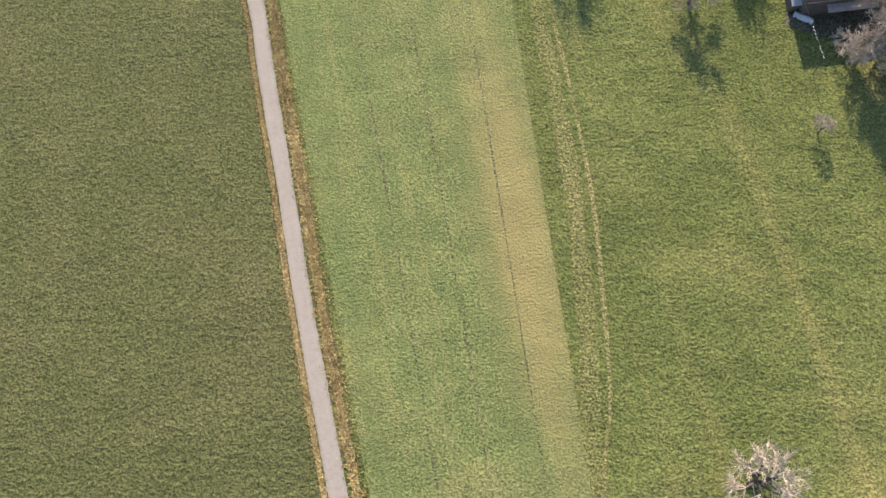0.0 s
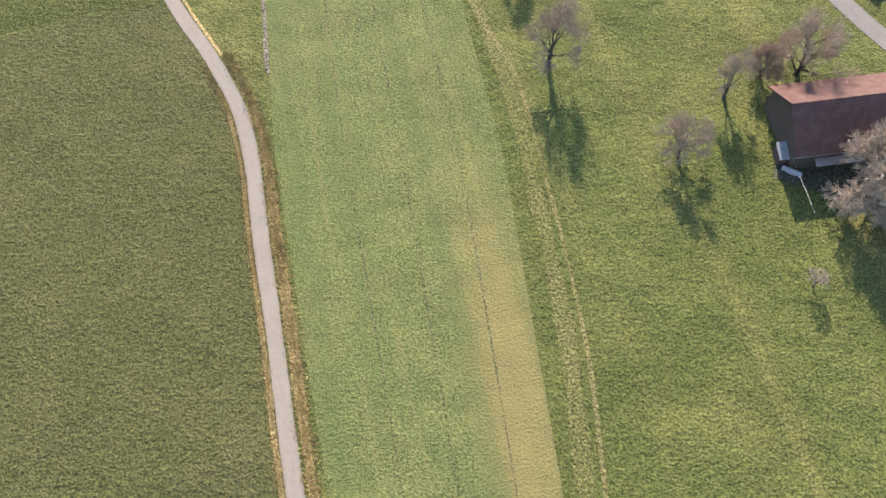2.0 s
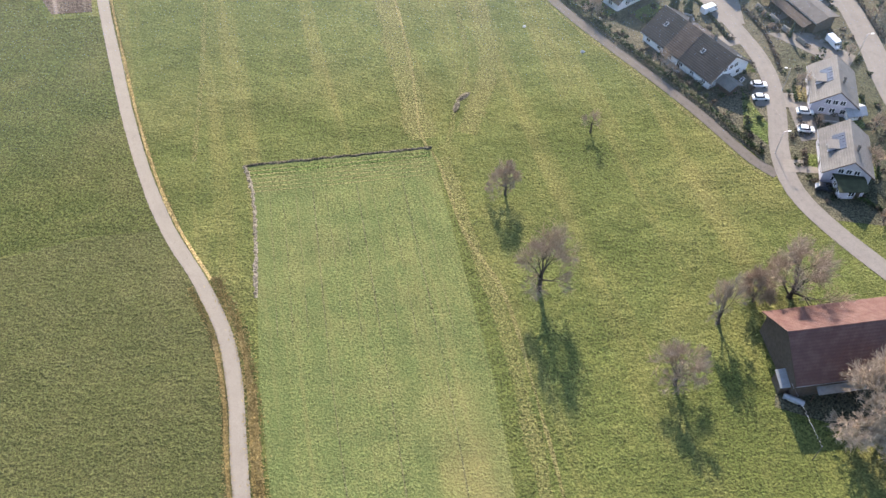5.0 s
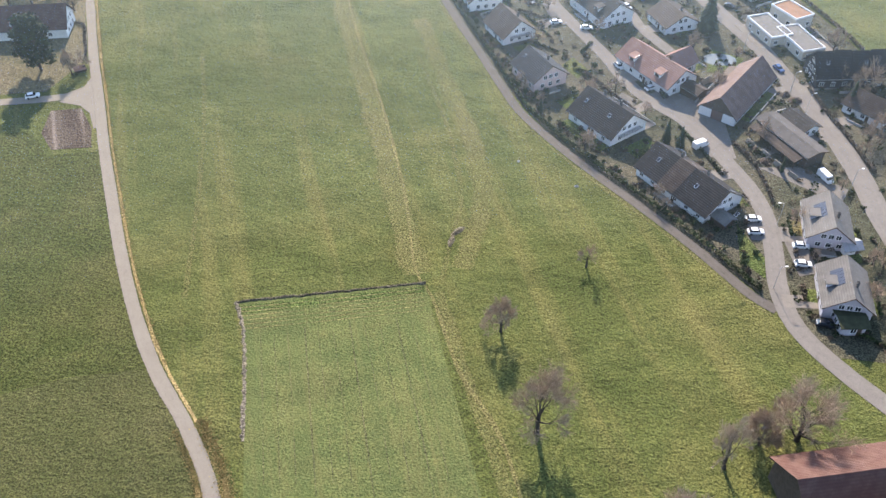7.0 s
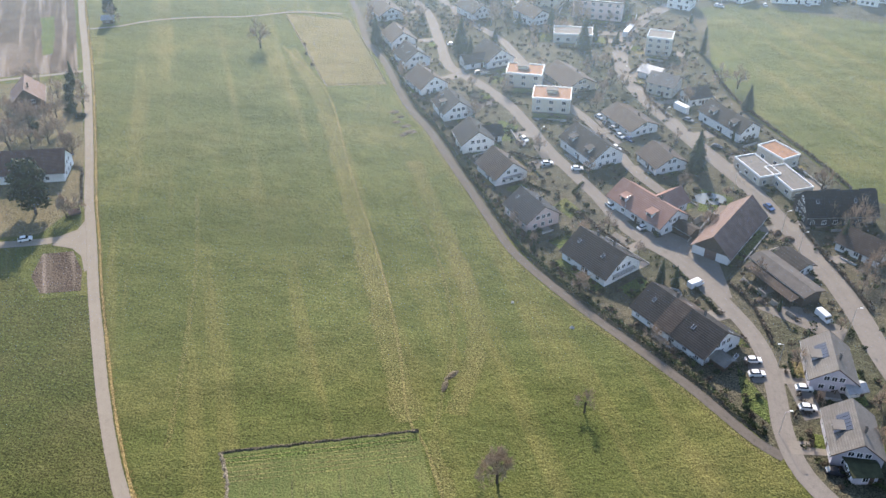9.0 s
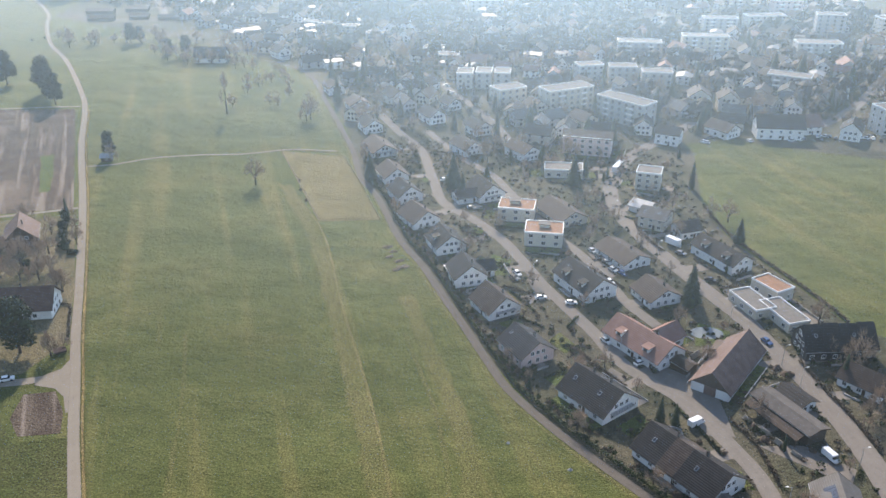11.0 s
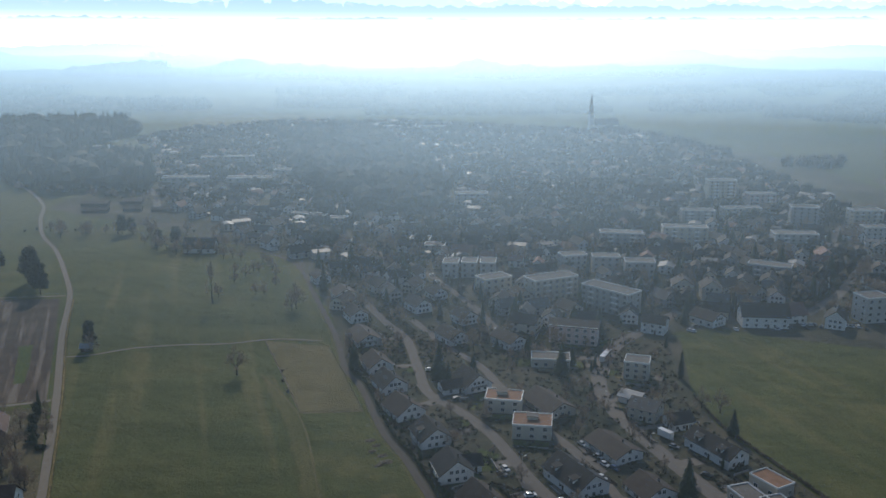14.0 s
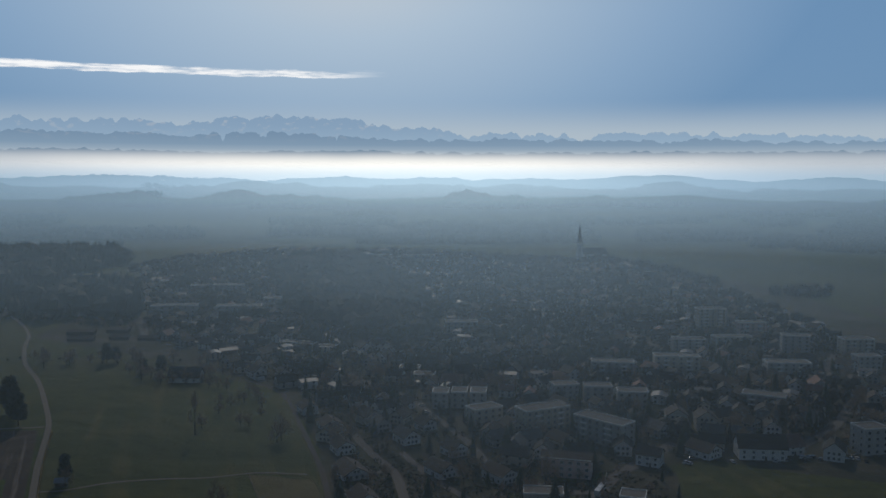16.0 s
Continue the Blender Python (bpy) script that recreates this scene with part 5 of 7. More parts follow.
for bx, by, az, ln, wd, ht, st, co in ((-168, 910, 2, 46, 14, 11, 3, 6), (-233, 908, 4, 46, 14, 12, 3, 6), (-130, 964, -4, 42, 14, 11, 3, 6), (-209, 1062, 0, 36, 14, 13, 4, 5), (-349, 1090, 0, 30, 16, 16, 4, 5),
                                       (-447, 1200, 3, 90, 18, 8, 2, 6), (-249, 1086, 0, 22, 12, 9, 3, 3), (55, 815, 0, 30, 14, 10, 3, 5), (-50, 1480, 0, 60, 16, 9, 2, 6), (30, 1470, 0, 50, 16, 9, 2, 6)):
    block(bx, by, az, ln, wd, ht, PLASTER_DIM, FLAT_GREY, "long pale building with a flat roof across the valley", st, co, balconies=False)
house(188, 456, -8, 24, 13, 6.5, 12, PLASTER, ROOF_BROWN, "large white inn with a steep brown roof", windows=5, storeys=3)
house(161, 511, 80, 12, 12, 8, 12, PLASTER_CREAM, ROOF_BROWN, "tall cream gabled house", storeys=3)
house(176, 505, 80, 12, 11, 8, 12, PLASTER_CREAM, ROOF_BROWN, "tall cream gabled house", storeys=3)
house(226, 452, 60, 13, 10, 6, 10, PLASTER, ROOF_DARK, WHITE, storeys=2)
house(205, 462, 10, 14, 11, 5, 10, PLASTER, ROOF_RED, "white house with a reddish roof")

# ---- church ----
church = thing("church", pose(296, 1450, 0, 0, 0, 10), "white village church with a dark slender spire", "church")
part("nave", solid([(-9, -0.3), (9, -0.3), (9, 12), (0, 12), (-9, 12)], 8, 46), PLASTER, church)
part("nave_roof", solid([(-10, 11.8), (10, 11.8), (0, 22)], 7, 47), ROOF_DARK, church)
part("tower", box(bmesh.new(), -4, 4, -4, 4, -0.3, 30), PLASTER, church)
sp = bmesh.new()
bmesh.ops.create_cone(sp, cap_ends=True, segments=8, radius1=5.0, radius2=0.05, depth=34, matrix=Matrix.Translation((0, 0, 47)))
part("spire", sp, ROOF_DARK, church, "dark slender spire")
for u in range(5):
    put_window(church, 1.5, 6.0, Matrix.Translation((13 + u * 7, -9, 3)))
put_window(church, 1.5, 3.0, Matrix.Translation((0, -4, 24)))


# ---- the wider town ----
def inside(x, y, poly):
    hit = False
    for k in range(len(poly)):
        (x0, y0), (x1, y1) = poly[k], poly[k - 1]
        if (y0 > y) != (y1 > y) and x < (x1 - x0) * (y - y0) / (y1 - y0) + x0:
            hit = not hit
    return hit


TOWN = [(-64, 590), (-122, 660), (-198, 770), (-253, 845), (-415, 1350), (-379, 1490), (-239, 1640), (-28, 1630), (262, 1473), (349, 1470), (367, 1325),
        (402, 1127), (403, 981), (399, 835), (395, 708), (262, 475), (137, 455), (118, 440), (66, 414), (-20, 404), (-30, 440), (-44, 500)]
GROVE = [(-198, 1357), (-123, 940), (-45, 770), (0, 720), (30, 800), (10, 1151), (-80, 1437)]
taken = [(o.matrix_basis.translation.x, o.matrix_basis.translation.y, 13.0) for o in scene.objects
         if o.parent is None and o.get("category") in ("house", "building", "barn", "shed", "church")]
ROADS = [smooth_line(r, 8) for r in ([(-230, 794), (-249, 851), (-294, 964), (-342, 1110), (-392, 1265)], [(202, 654), (217, 738), (206, 802), (170, 832)], [(44, 452), (34, 495), (20, 536), (2, 585), (-22, 617), (-45, 662), (-80, 720)],
                                     [(190, 450), (226, 479), (257, 511), (293, 562), (299, 592), (326, 660), (394, 757)])]
for r in ROADS + [smooth_line([(3, 395), (-3, 438), (-14, 465), (-30, 510)], 5), smooth_line([(31, 402), (16, 429), (0, 470)], 5), smooth_line([(93, 408), (70, 414), (44, 452)], 5), smooth_line([(91, 404), (104, 428), (125, 452), (150, 480)], 5)]:
    taken += [(p.x, p.y, 6.0) for p in r]


def free(x, y, r):
    return all((x - a) ** 2 + (y - b) ** 2 > (r + c) ** 2 for a, b, c in taken)


rng = random.Random(5)
NEAR_KIND = [house(0, -400 - 30 * k, 0, ln, wd, ev, rd, wl, rf, tx, windows=w, chimney=1, trim=False, door=False, skylights=sk, group="town houses") for k, (ln, wd, ev, rd, wl, rf, tx, w, sk) in enumerate((
    (12, 9.5, 5, 8.5, PLASTER, ROOF_DARK, "white gabled town house with a dark roof", 2, 1), (13, 10, 4.6, 8, PLASTER_CREAM, ROOF_BROWN, "cream gabled town house with a brown roof", 2, 0),
    (14, 11, 5.4, 9, PLASTER_CREAM, ROOF_DARK, "cream gabled town house with a dark roof", 2, 0), (11, 9, 5.2, 8.8, PLASTER_GREY, ROOF_GREY, "grey gabled town house with a grey roof", 2, 2),
    (15, 11, 4.2, 7.5, PLASTER, ROOF_BROWN, "low white town house with a brown roof", 3, 0)))]
first = {id(o): True for o in NEAR_KIND}
far_places = []
for attempt in range(14000):
    y = 405 + (1640 - 405) * rng.random() ** 1.35
    x = rng.uniform(-420, 405)
    if not inside(x, y, TOWN) or (inside(x, y, GROVE) and rng.random() < 0.93) or not free(x, y, 6.6):
        continue
    taken.append((x, y, 7.2))
    m = pose(x, y, 0, 0, 0, rng.choice((-64, 26, -20, 70)) + rng.uniform(-10, 10))
    if y > 540:
        far_places.append((m, rng.random(), rng.uniform(0.68, 1.1)))
        continue
    kind = rng.choice(NEAR_KIND)
    if first.pop(id(kind), None):
        kind.matrix_basis = m
    else:
        copy_thing(kind, m)



def far_houses(places):
    """The hazy far town: gabled houses with window openings, joined."""
    v, f, slots = [], [], []
    for m, tone, size in places:
        L, W, e = 6.5 * size, 5.0 * size, 5.0
        low = tone * 13 % 1 < 0.13
        r = e + W * (0.24 if low else 0.72)
        wall = 0 if tone < 0.5 else 1 if tone < 0.65 else 2
        roof = 7 if low else 3 if tone * 7 % 1 < 0.62 else 4 if tone * 7 % 1 < 0.95 else 5
        i = len(v)
        for x in (-L, L):
            for y, z in ((-W, -0.2), (W, -0.2), (W, e), (0, r), (-W, e)):
                v.append(tuple(m @ Vector((x, y, z))))
        for q in ((0, 1, 2, 3, 4), (5, 9, 8, 7, 6), (0, 5, 6, 1), (1, 6, 7, 2), (4, 9, 5, 0)):
            f.append(tuple(i + k for k in q)), slots.append(wall)
        i = len(v)
        o = 0.6
        lo = e - o * (r - e) / W
        for x in (-L - o, L + o):
            for y, z in ((-W - o, lo), (0, r), (W + o, lo), (-W - o, lo + 0.25), (0, r + 0.25), (W + o, lo + 0.25)):
                v.append(tuple(m @ Vector((x, y, z))))
        for q in ((3, 9, 10, 4), (4, 10, 11, 5), (0, 1, 7, 6), (1, 2, 8, 7), (0, 6, 9, 3), (2, 5, 11, 8), (0, 3, 4, 1), (1, 4, 5, 2), (6, 7, 10, 9), (7, 8, 11, 10)):
            f.append(tuple(i + k for k in q)), slots.append(roof)
        if tone * 29 % 1 < 0.35:
            i = len(v)
            gx, gy, gw, gd, gh = L + 3.2, -W * 0.4, 1.3 + 1.0 * tone, 1.8 + 1.6 * (tone * 5 % 1), 2.6
            for z in (-0.2, gh):
                for a, b in ((-1, -1), (1, -1), (1, 1), (-1, 1)):
                    v.append(tuple(m @ Vector((gx + a * gw, gy + b * gd, z))))
            for q in ((0, 1, 5, 4), (1, 2, 6, 5), (2, 3, 7, 6), (3, 0, 4, 7)):
                f.append(tuple(i + k for k in q)), slots.append(wall)
            f.append((i + 4, i + 5, i + 6, i + 7)), slots.append(7)
        for x, y, nx in ((-L * 0.5, -W, 0), (L * 0.5, -W, 0), (-L * 0.5, W, 0), (L * 0.5, W, 0), (L, -W * 0.45, 1), (L, W * 0.45, 1), (-L, -W * 0.45, 1), (-L, W * 0.45, 1)):
            for z in (1.0, 3.4):
                i = len(v)
                ex, ey = (0.7, 0.0) if not nx else (0.0, 0.7)
                px, py = (x * 1.008, y) if nx else (x, y * 1.01)
                for a, b in ((-1, 0), (1, 0), (1, 1.3), (-1, 1.3)):
                    v.append(tuple(m @ Vector((px + ex * a, py + ey * a, z + b))))
                f.append((i, i + 1, i + 2, i + 3)), slots.append(6)
    ob = part("far_town_houses", (v, f), PLASTER)
    for mt in (PLASTER_CREAM, PLASTER_GREY, ROOF_DARK, ROOF_BROWN, ROOF_RED, GLASS, ROOF_SHEEN):
        ob.data.materials.append(mt)
    ob.data.polygons.foreach_set("material_index", slots)
    return tagged(ob, "hundreds of small gabled houses in the hazy town", "houses", kind="stuff")


far_houses(far_places)

# ---- orchard trees ----
bare_tree(11, 17, 0.32, 0.9, label="tall bare pear tree with a dark trunk", m=pose(18.5, 112, 0), crown=13)
bare_tree(12, 10, 0.30, 1.1, label="round bare apple tree", m=pose(12.6, 139.5, 0, 0, 0, 40), crown=8.6)
bare_tree(13, 7.5, 0.42, 0.9, label="small bare fruit tree", m=pose(34.8, 160.4, 0), level=3, crown=5)
bare_tree(34, 11, 0.3, 0.9, label="bare apple tree with a leaning crown", m=pose(43.6, 89, 0, 0, 0, 80), lean=0.1, crown=11)
bare_tree(15, 13, 0.22, 0.5, label="slender bare tree with upright branches", m=pose(55, 103.5, 0), twig=TWIG_PALE, crown=8)
bare_tree(16, 17, 0.15, 0.9, label="large bare walnut tree behind the barn", m=pose(71.5, 110, 0), crown=19)
bare_tree(26, 9, 0.15, 1.0, label="bare thicket tree behind the barn", m=pose(63.5, 109, 0), crown=8)
bare_tree(17, 5.5, 0.45, 0.9, label="young bare fruit tree with a dark stem", m=pose(65.5, 60.2, 0), level=3, twig=TWIG_PALE, crown=4.5)
bare_tree(18, 15, 0.2, 1.0, label="broad pale bare tree beside the barn", m=pose(80.5, 81.5, 0), twig=TWIG_PALE, crown=20, level=5)
bare_tree(28, 15, 0.25, 1.0, label="tall bare tree south of the barn", m=pose(88, 66, 0), crown=12)
bare_tree(19, 9, 0.2, 1.25, label="broad pale bare tree with a torn trunk", m=pose(45.6, -3.8, 0, 0, 0, 0), twig=TWIG_PALE, lean=0.25, crown=14, level=3, thick=0.045)

FRUIT = [bare_tree(40 + k, 8, 0.3, 1.0, level=3, label="bare fruit tree in a meadow or garden", group="fruit trees", m=pose(0, -300 - k * 20, 0)) for k in range(3)]
PINE = [spruce(50 + k, 14, (8.0, 6.0, 3.6)[k], group="garden spruces", m=pose(0, -240 - k * 20, 0), slim=k == 2) for k in range(3)]
SHRUB = [bush(60 + k, 2.4, 1.9, mt, tx, "garden bushes", pose(0, -200 - k * 10, 0)) for k, (mt, tx) in enumerate(
    ((EVERGREEN, "rounded evergreen garden bush"), (BRUSH, "leafless brown garden shrub"), (EVERGREEN, "dark evergreen garden shrub"), (BRUSH, "dry brown winter shrub")))]
used = set()


def plant(kind, x, y, scale, turn=0.0, tall=1.0):
    m = pose(x, y, 0, 0, 0, turn) @ Matrix.Diagonal((scale, scale, scale * tall, 1))
    if id(kind) not in used:
        used.add(id(kind))
        kind.matrix_basis = m
        return kind
    made = copy_thing(kind, pose(x, y, 0, 0, 0, turn))
    made.scale = (scale, scale, scale * tall)
    return made


for tx, ty, s in ((-80, 393, 1.6), (-115, 516, 1.0), (-158, 427, 1.1), (-279, 698, 1.4), (-258, 688, 1.2), (-234, 697, 1.3), (-214, 707, 1.2), (-205, 686, 1.1), (-184, 676, 1.0), (-112, 547, 0.9), (-94, 521, 0.9),
                  (-88, 560, 1.0), (-85, 540, 0.9), (-66, 492, 1.7), (-119, 604, 1.0), (-97, 588, 1.0), (-108, 563, 1.0), (-101, 572, 0.9), (-93, 577, 1.0), (-89, 520, 1.0), (-132, 609, 1.1), (-126, 611, 1.0), (-68, 489, 1.5), (-165, 645, 1.2), (-142, 640, 1.2), (-170, 630, 1.0), (-270, 676, 1.5), (-254, 684, 1.3), (-202, 683, 1.4), (-105, 575, 0.9), (-116, 567, 0.9), (-103, 600, 0.8), (-131, 291, 1.1), (-116, 252, 0.8), (-158, 302, 1.3),
                  (-150, 316, 1.2), (-140, 330, 1.0), (-168, 350, 1.1), (-148, 322, 1.2), (-154, 340, 1.1), (-165, 318, 1.3), (-150, 300, 1.0), (-146, 345, 0.8), (-160, 290, 1.2), (-142, 308, 0.9), (-152, 358, 0.5), (100, 330, 1.0), (120, 350, 1.1), (126, 345, 1.2), (130, 262, 1.2), (131, 236, 1.5), (128, 215, 1.1), (108, 190, 0.5), (92, 163, 0.5),
                  (61, 226, 0.55), (90, 300, 0.6), (84, 322, 1.0), (78, 345, 1.0), (70, 370, 0.8), (89, 360, 0.8)):
    plant(rng.choice(FRUIT), tx, ty, s, rng.uniform(0, 360))
PINES = [broad_pine(80 + k, 20, (14, 12)[k], "tall dark pine with a rounded open crown", "broad pines", pose(*at, 0)) for k, at in enumerate(((-129.5, 251), (-223, 525)))]
for tx, ty, s, tall_ in ((-149, 247, 1.05, 1.0), (-239, 551, 1.15, 1.0), (-231, 538, 0.9, 1.0), (-272, 572, 1.1, 1.0), (-285, 580, 1.0, 1.0), (-160.5, 433, 0.62, 1.1), (-176, 652, 0.8, 0.9), (-190, 656, 0.7, 0.8), (-228, 690, 0.8, 1.0), (-222, 694, 0.7, 0.9)):
    made = copy_thing(PINES[len(PINES) % 2 if s > 1 else 1], pose(tx, ty, 0, 0, 0, tx * 7 % 360))
    made.scale = (s, s, s * tall_)
house(-153, 632, -5, 22, 12, 4, 10, PLASTER, ROOF_DARK, "old farmhouse with a dark roof among orchard trees", storeys=1)
for k, (tx, ty) in enumerate(((-172, 628), (-168, 622), (-160, 621), (-150, 622), (-140, 624), (-135, 632), (-138, 640), (-146, 645), (-160, 645), (-170, 641), (-180, 640), (-190, 648), (-200, 655), (-131, 650), (-122, 640), (-185, 634))):
    plant(FRUIT[k % 3], tx, ty, 1.0 + 0.12 * (k % 4), k * 47)
for sx, sy, sl, sw, sh in ((-281, 781, 22, 7, 2.6), (-250, 787, 16, 7, 2.8), (-222, 783, 20, 6, 2.6), (-190, 785, 22, 6, 2.4), (-165, 790, 12, 6, 2.4), (-292, 812, 24, 9, 3), (-262, 822, 20, 9, 3)):
    house(sx, sy, 2, sl, sw, sh, sh + 1.6, BROWNWOOD, ROOF_SHEEN if sl > 30 else ROOF_BROWN, "long low storage shed at the meadow's end", windows=0, chimney=0, name="shed", category="shed", trim=False)
tall = bare_tree(71, 24, 0.3, 0.35, label="tall slim bare poplar in the meadow", m=pose(-116, 504, 0), level=4, crown=6.5, thick=0.02)
for tx, ty, s, k in ((91, 277, 1.15, 0), (12, 388, 1.25, 0), (-27, 399, 1.0, 0), (68, 389, 1.15, 0), (-54, 528, 1.3, 1), (-62, 575, 1.2, 1), (-2, 543, 1.0, 1), (-15, 496, 0.9, 1), (64.3, 211.7, 0.62, 1), (68, 209.8, 0.55, 1),
                     (121, 382, 1.0, 2), (124, 325, 0.8, 0), (123.5, 229, 0.75, 2), (-152, 353, 0.8, 2), (-143, 326, 0.5, 0), (75, 400, 0.8, 1), (16, 380, 0.8, 1), (-44, 560, 1.1, 1), (40, 505, 0.9, 1), (95, 470, 0.8, 1), (-20, 560, 1.0, 1), (15, 470, 0.9, 1), (60, 480, 1.0, 0)):
    plant(PINE[k], tx, ty, s, rng.uniform(0, 360))
for k in range(700):
    y = 405 + 270 * rng.random()
    x = rng.uniform(-400, 400)
    if inside(x, y, TOWN) and free(x, y, -1.0):
        if rng.random() < 0.42:
            plant(rng.choice(PINE), x, y, rng.uniform(0.6, 1.45), rng.uniform(0, 360))
        else:
            plant(rng.choice(FRUIT), x, y, rng.uniform(0.8, 1.6), rng.uniform(0, 360))


# ---- woods ----
def wood(name, poly, n, height, label, seed, material=None, gaps=0, pointed_share=0.4):
    """A far wood: hundreds of small crowns, pointed and round, in one mesh."""
    r = random.Random(seed)
    v, f = [], []
    xs, ys = [p[0] for p in poly], [p[1] for p in poly]
    made = 0
    while made < n:
        x, y = r.uniform(min(xs), max(xs)), r.uniform(min(ys), max(ys))
        if not inside(x, y, poly) or (gaps and noise.noise((x / gaps, y / gaps, seed)) < 0.02):
            continue
        made += 1
        z0 = land(x, y)
        h = height * r.uniform(0.55, 1.25)
        pointed = r.random() < pointed_share
        w = h * (r.uniform(0.16, 0.26) if pointed else r.uniform(0.28, 0.5))
        i = len(v)
        rings = ((0.0, 0.35), (0.3, 1.0), (0.65, 0.6)) if pointed else ((0.0, 0.4), (0.45, 1.2), (0.8, 0.9))
        for zz, rr in rings:
            for k in range(6):
                t = 2 * math.pi * k / 6 + zz
                q = w * rr * r.uniform(0.7, 1.25)
                v.append((x + math.cos(t) * q, y + math.sin(t) * q, z0 + h * zz * r.uniform(0.9, 1.08)))
        v.append((x, y, z0 + h))
        for ring in (0, 1):
            for k in range(6):
                j = (k + 1) % 6
                f.append((i + ring * 6 + k, i + ring * 6 + j, i + ring * 6 + 6 + j, i + ring * 6 + 6 + k))
        for k in range(6):
            f.append((i + 12 + k, i + 12 + (k + 1) % 6, i + 18))
    return tagged(part(name, (v, f), material or WOODLAND), label, "wood", kind="stuff")


wood("wood", [(-433, 940), (-375, 890), (-262, 885), (-316, 1075), (-480, 1160), (-440, 1400), (-544, 1651), (-742, 1922), (-888, 1926)], 1700, 25, "dark mixed wood at the town's edge", 1, pointed_share=0.75)
wood("garden_trees", [(-60, 640), (-250, 860), (-400, 1350), (-240, 1620), (260, 1470), (400, 1100), (395, 700), (200, 640)], 3000, 11, "dark garden trees scattered between the far houses", 12, None, 60)
wood("garden_trees", [(-60, 600), (-250, 860), (-400, 1350), (-240, 1620), (260, 1470), (400, 1100), (395, 700), (230, 480), (120, 470), (20, 520)], 2000, 9, "brown leafless garden trees between the far houses", 13, BAREWOOD, 45)
wood("wood", GROVE, 1500, 19, "dark wooded dell in the middle of the town", 2)
wood("wood", [(-1040, 2120), (-900, 2130), (-880, 2300), (-1080, 2330)], 500, 24, "dark far wood on the plain", 3)
wood("wood", [(-1040, 2980), (-860, 2960), (-840, 3140), (-1060, 3160)], 500, 20, "dark round far wood on the plain", 4)
wood("wood", [(760, 1640), (900, 1540), (1500, 2300), (1300, 2420)], 1400, 20, "dark far wood at the plain's edge", 5)
wood("wood", [(445, 1040), (500, 1010), (540, 1060), (470, 1090)], 90, 10, "small wood by a field", 6)
wood("wood", [(330, 1490), (385, 1330), (420, 1130), (405, 1130), (360, 1330), (310, 1480)], 160, 12, "trees along the town's rim", 7)
wr = random.Random(9)
for k in range(34):
    a, d = radians(wr.uniform(-34, 34)), wr.uniform(1800, 4300)
    cx, cy = math.sin(a) * d, math.cos(a) * d
    w, h = wr.uniform(60, 330), wr.uniform(25, 80)
    wood("wood", [(cx - w, cy - h), (cx, cy - h * 1.3), (cx + w, cy - h * 0.6), (cx + w * 0.8, cy + h), (cx - w * 0.7, cy + h * 0.8)], int(60 + w), 20, "hazy far wood on the rolling plain", 20 + k)
for k, line in enumerate(([(-310, 706), (-190, 690), (-120, 690)], [(-400, 900), (-300, 860), (-190, 800)])):
    bank_pts = [(p.x + wr.uniform(-5, 5), p.y + wr.uniform(-6, 6)) for p in smooth_line(line, 9)]
    for x, y in bank_pts:
        plant(wr.choice(FRUIT + SHRUB), x, y, wr.uniform(0.8, 1.3), wr.uniform(0, 360))


# ---- gardens, hedges and fences ----
hedge(EDGE[1:16], 1.9, 2.0, EVERGREEN, "dark evergreen hedge along the village path", seed=2, shift=-2.6)
hedge([(114.8, 240), (116.3, 225.2), (118.4, 211), (119.4, 197)], 1.6, 1.6, BRUSH, "brown winter hedge beside the main road", seed=3)
hedge([(77, 197), (73.5, 209), (70, 219)], 1.0, 1.0, EVERGREEN, "low hedge along the street", seed=4)
hedge([(88, 186), (87.5, 200), (84, 211)], 1.3, 1.2, BRUSH, "brown hedge along the street", seed=5)
hedge([(120.5, 362), (122, 334), (127, 313), (135, 286), (140, 264)], 1.6, 1.6, BRUSH, "scrubby hedge at the meadow's edge", seed=6)
hedge([(87, 141), (95, 137.5), (100, 133)], 1.2, 1.3, EVERGREEN, "dark clipped hedge by the house", seed=7)
hedge([(90.5, 355), (86.5, 340), (91, 318)], 2.0, 1.6, BRUSH, "brown scrub along the main road", seed=8)
for k, pts in enumerate(([(58, 228), (52, 238), (46, 250)], [(38, 262), (31, 268)], [(36, 285), (27, 290), (22, 285)], [(29, 308), (20, 312)], [(22, 334), (14, 338)], [(50, 268), (46, 262)], [(64, 300), (70, 288)], [(38, 318), (54, 312)])):
    hedge(pts, 0.8, 1.1, EVERGREEN if k % 2 else BRUSH, "clipped garden hedge between two plots", seed=20 + k)
for k, pts in enumerate(([(38.5, 254), (43, 246), (47, 251), (43, 259)], [(22, 306), (29, 302), (32, 312), (25, 317)], [(76, 176), (80, 163), (78, 156), (73.5, 163)], [(80, 190), (81.5, 183), (78, 184), (76, 192)],
                         [(17, 332), (21, 330), (23, 340), (19, 343)], [(-3, 395), (3, 390), (5, 400), (0, 408)], [(85, 250), (95, 248), (99, 258), (90, 264)], [(100, 160), (104, 162), (104, 166), (100, 165)], [(118, 260), (129, 252), (133, 256), (121, 266)])):
    plot("lawn", pts, 0.05, LAWN, "small green garden lawn", "lawn")
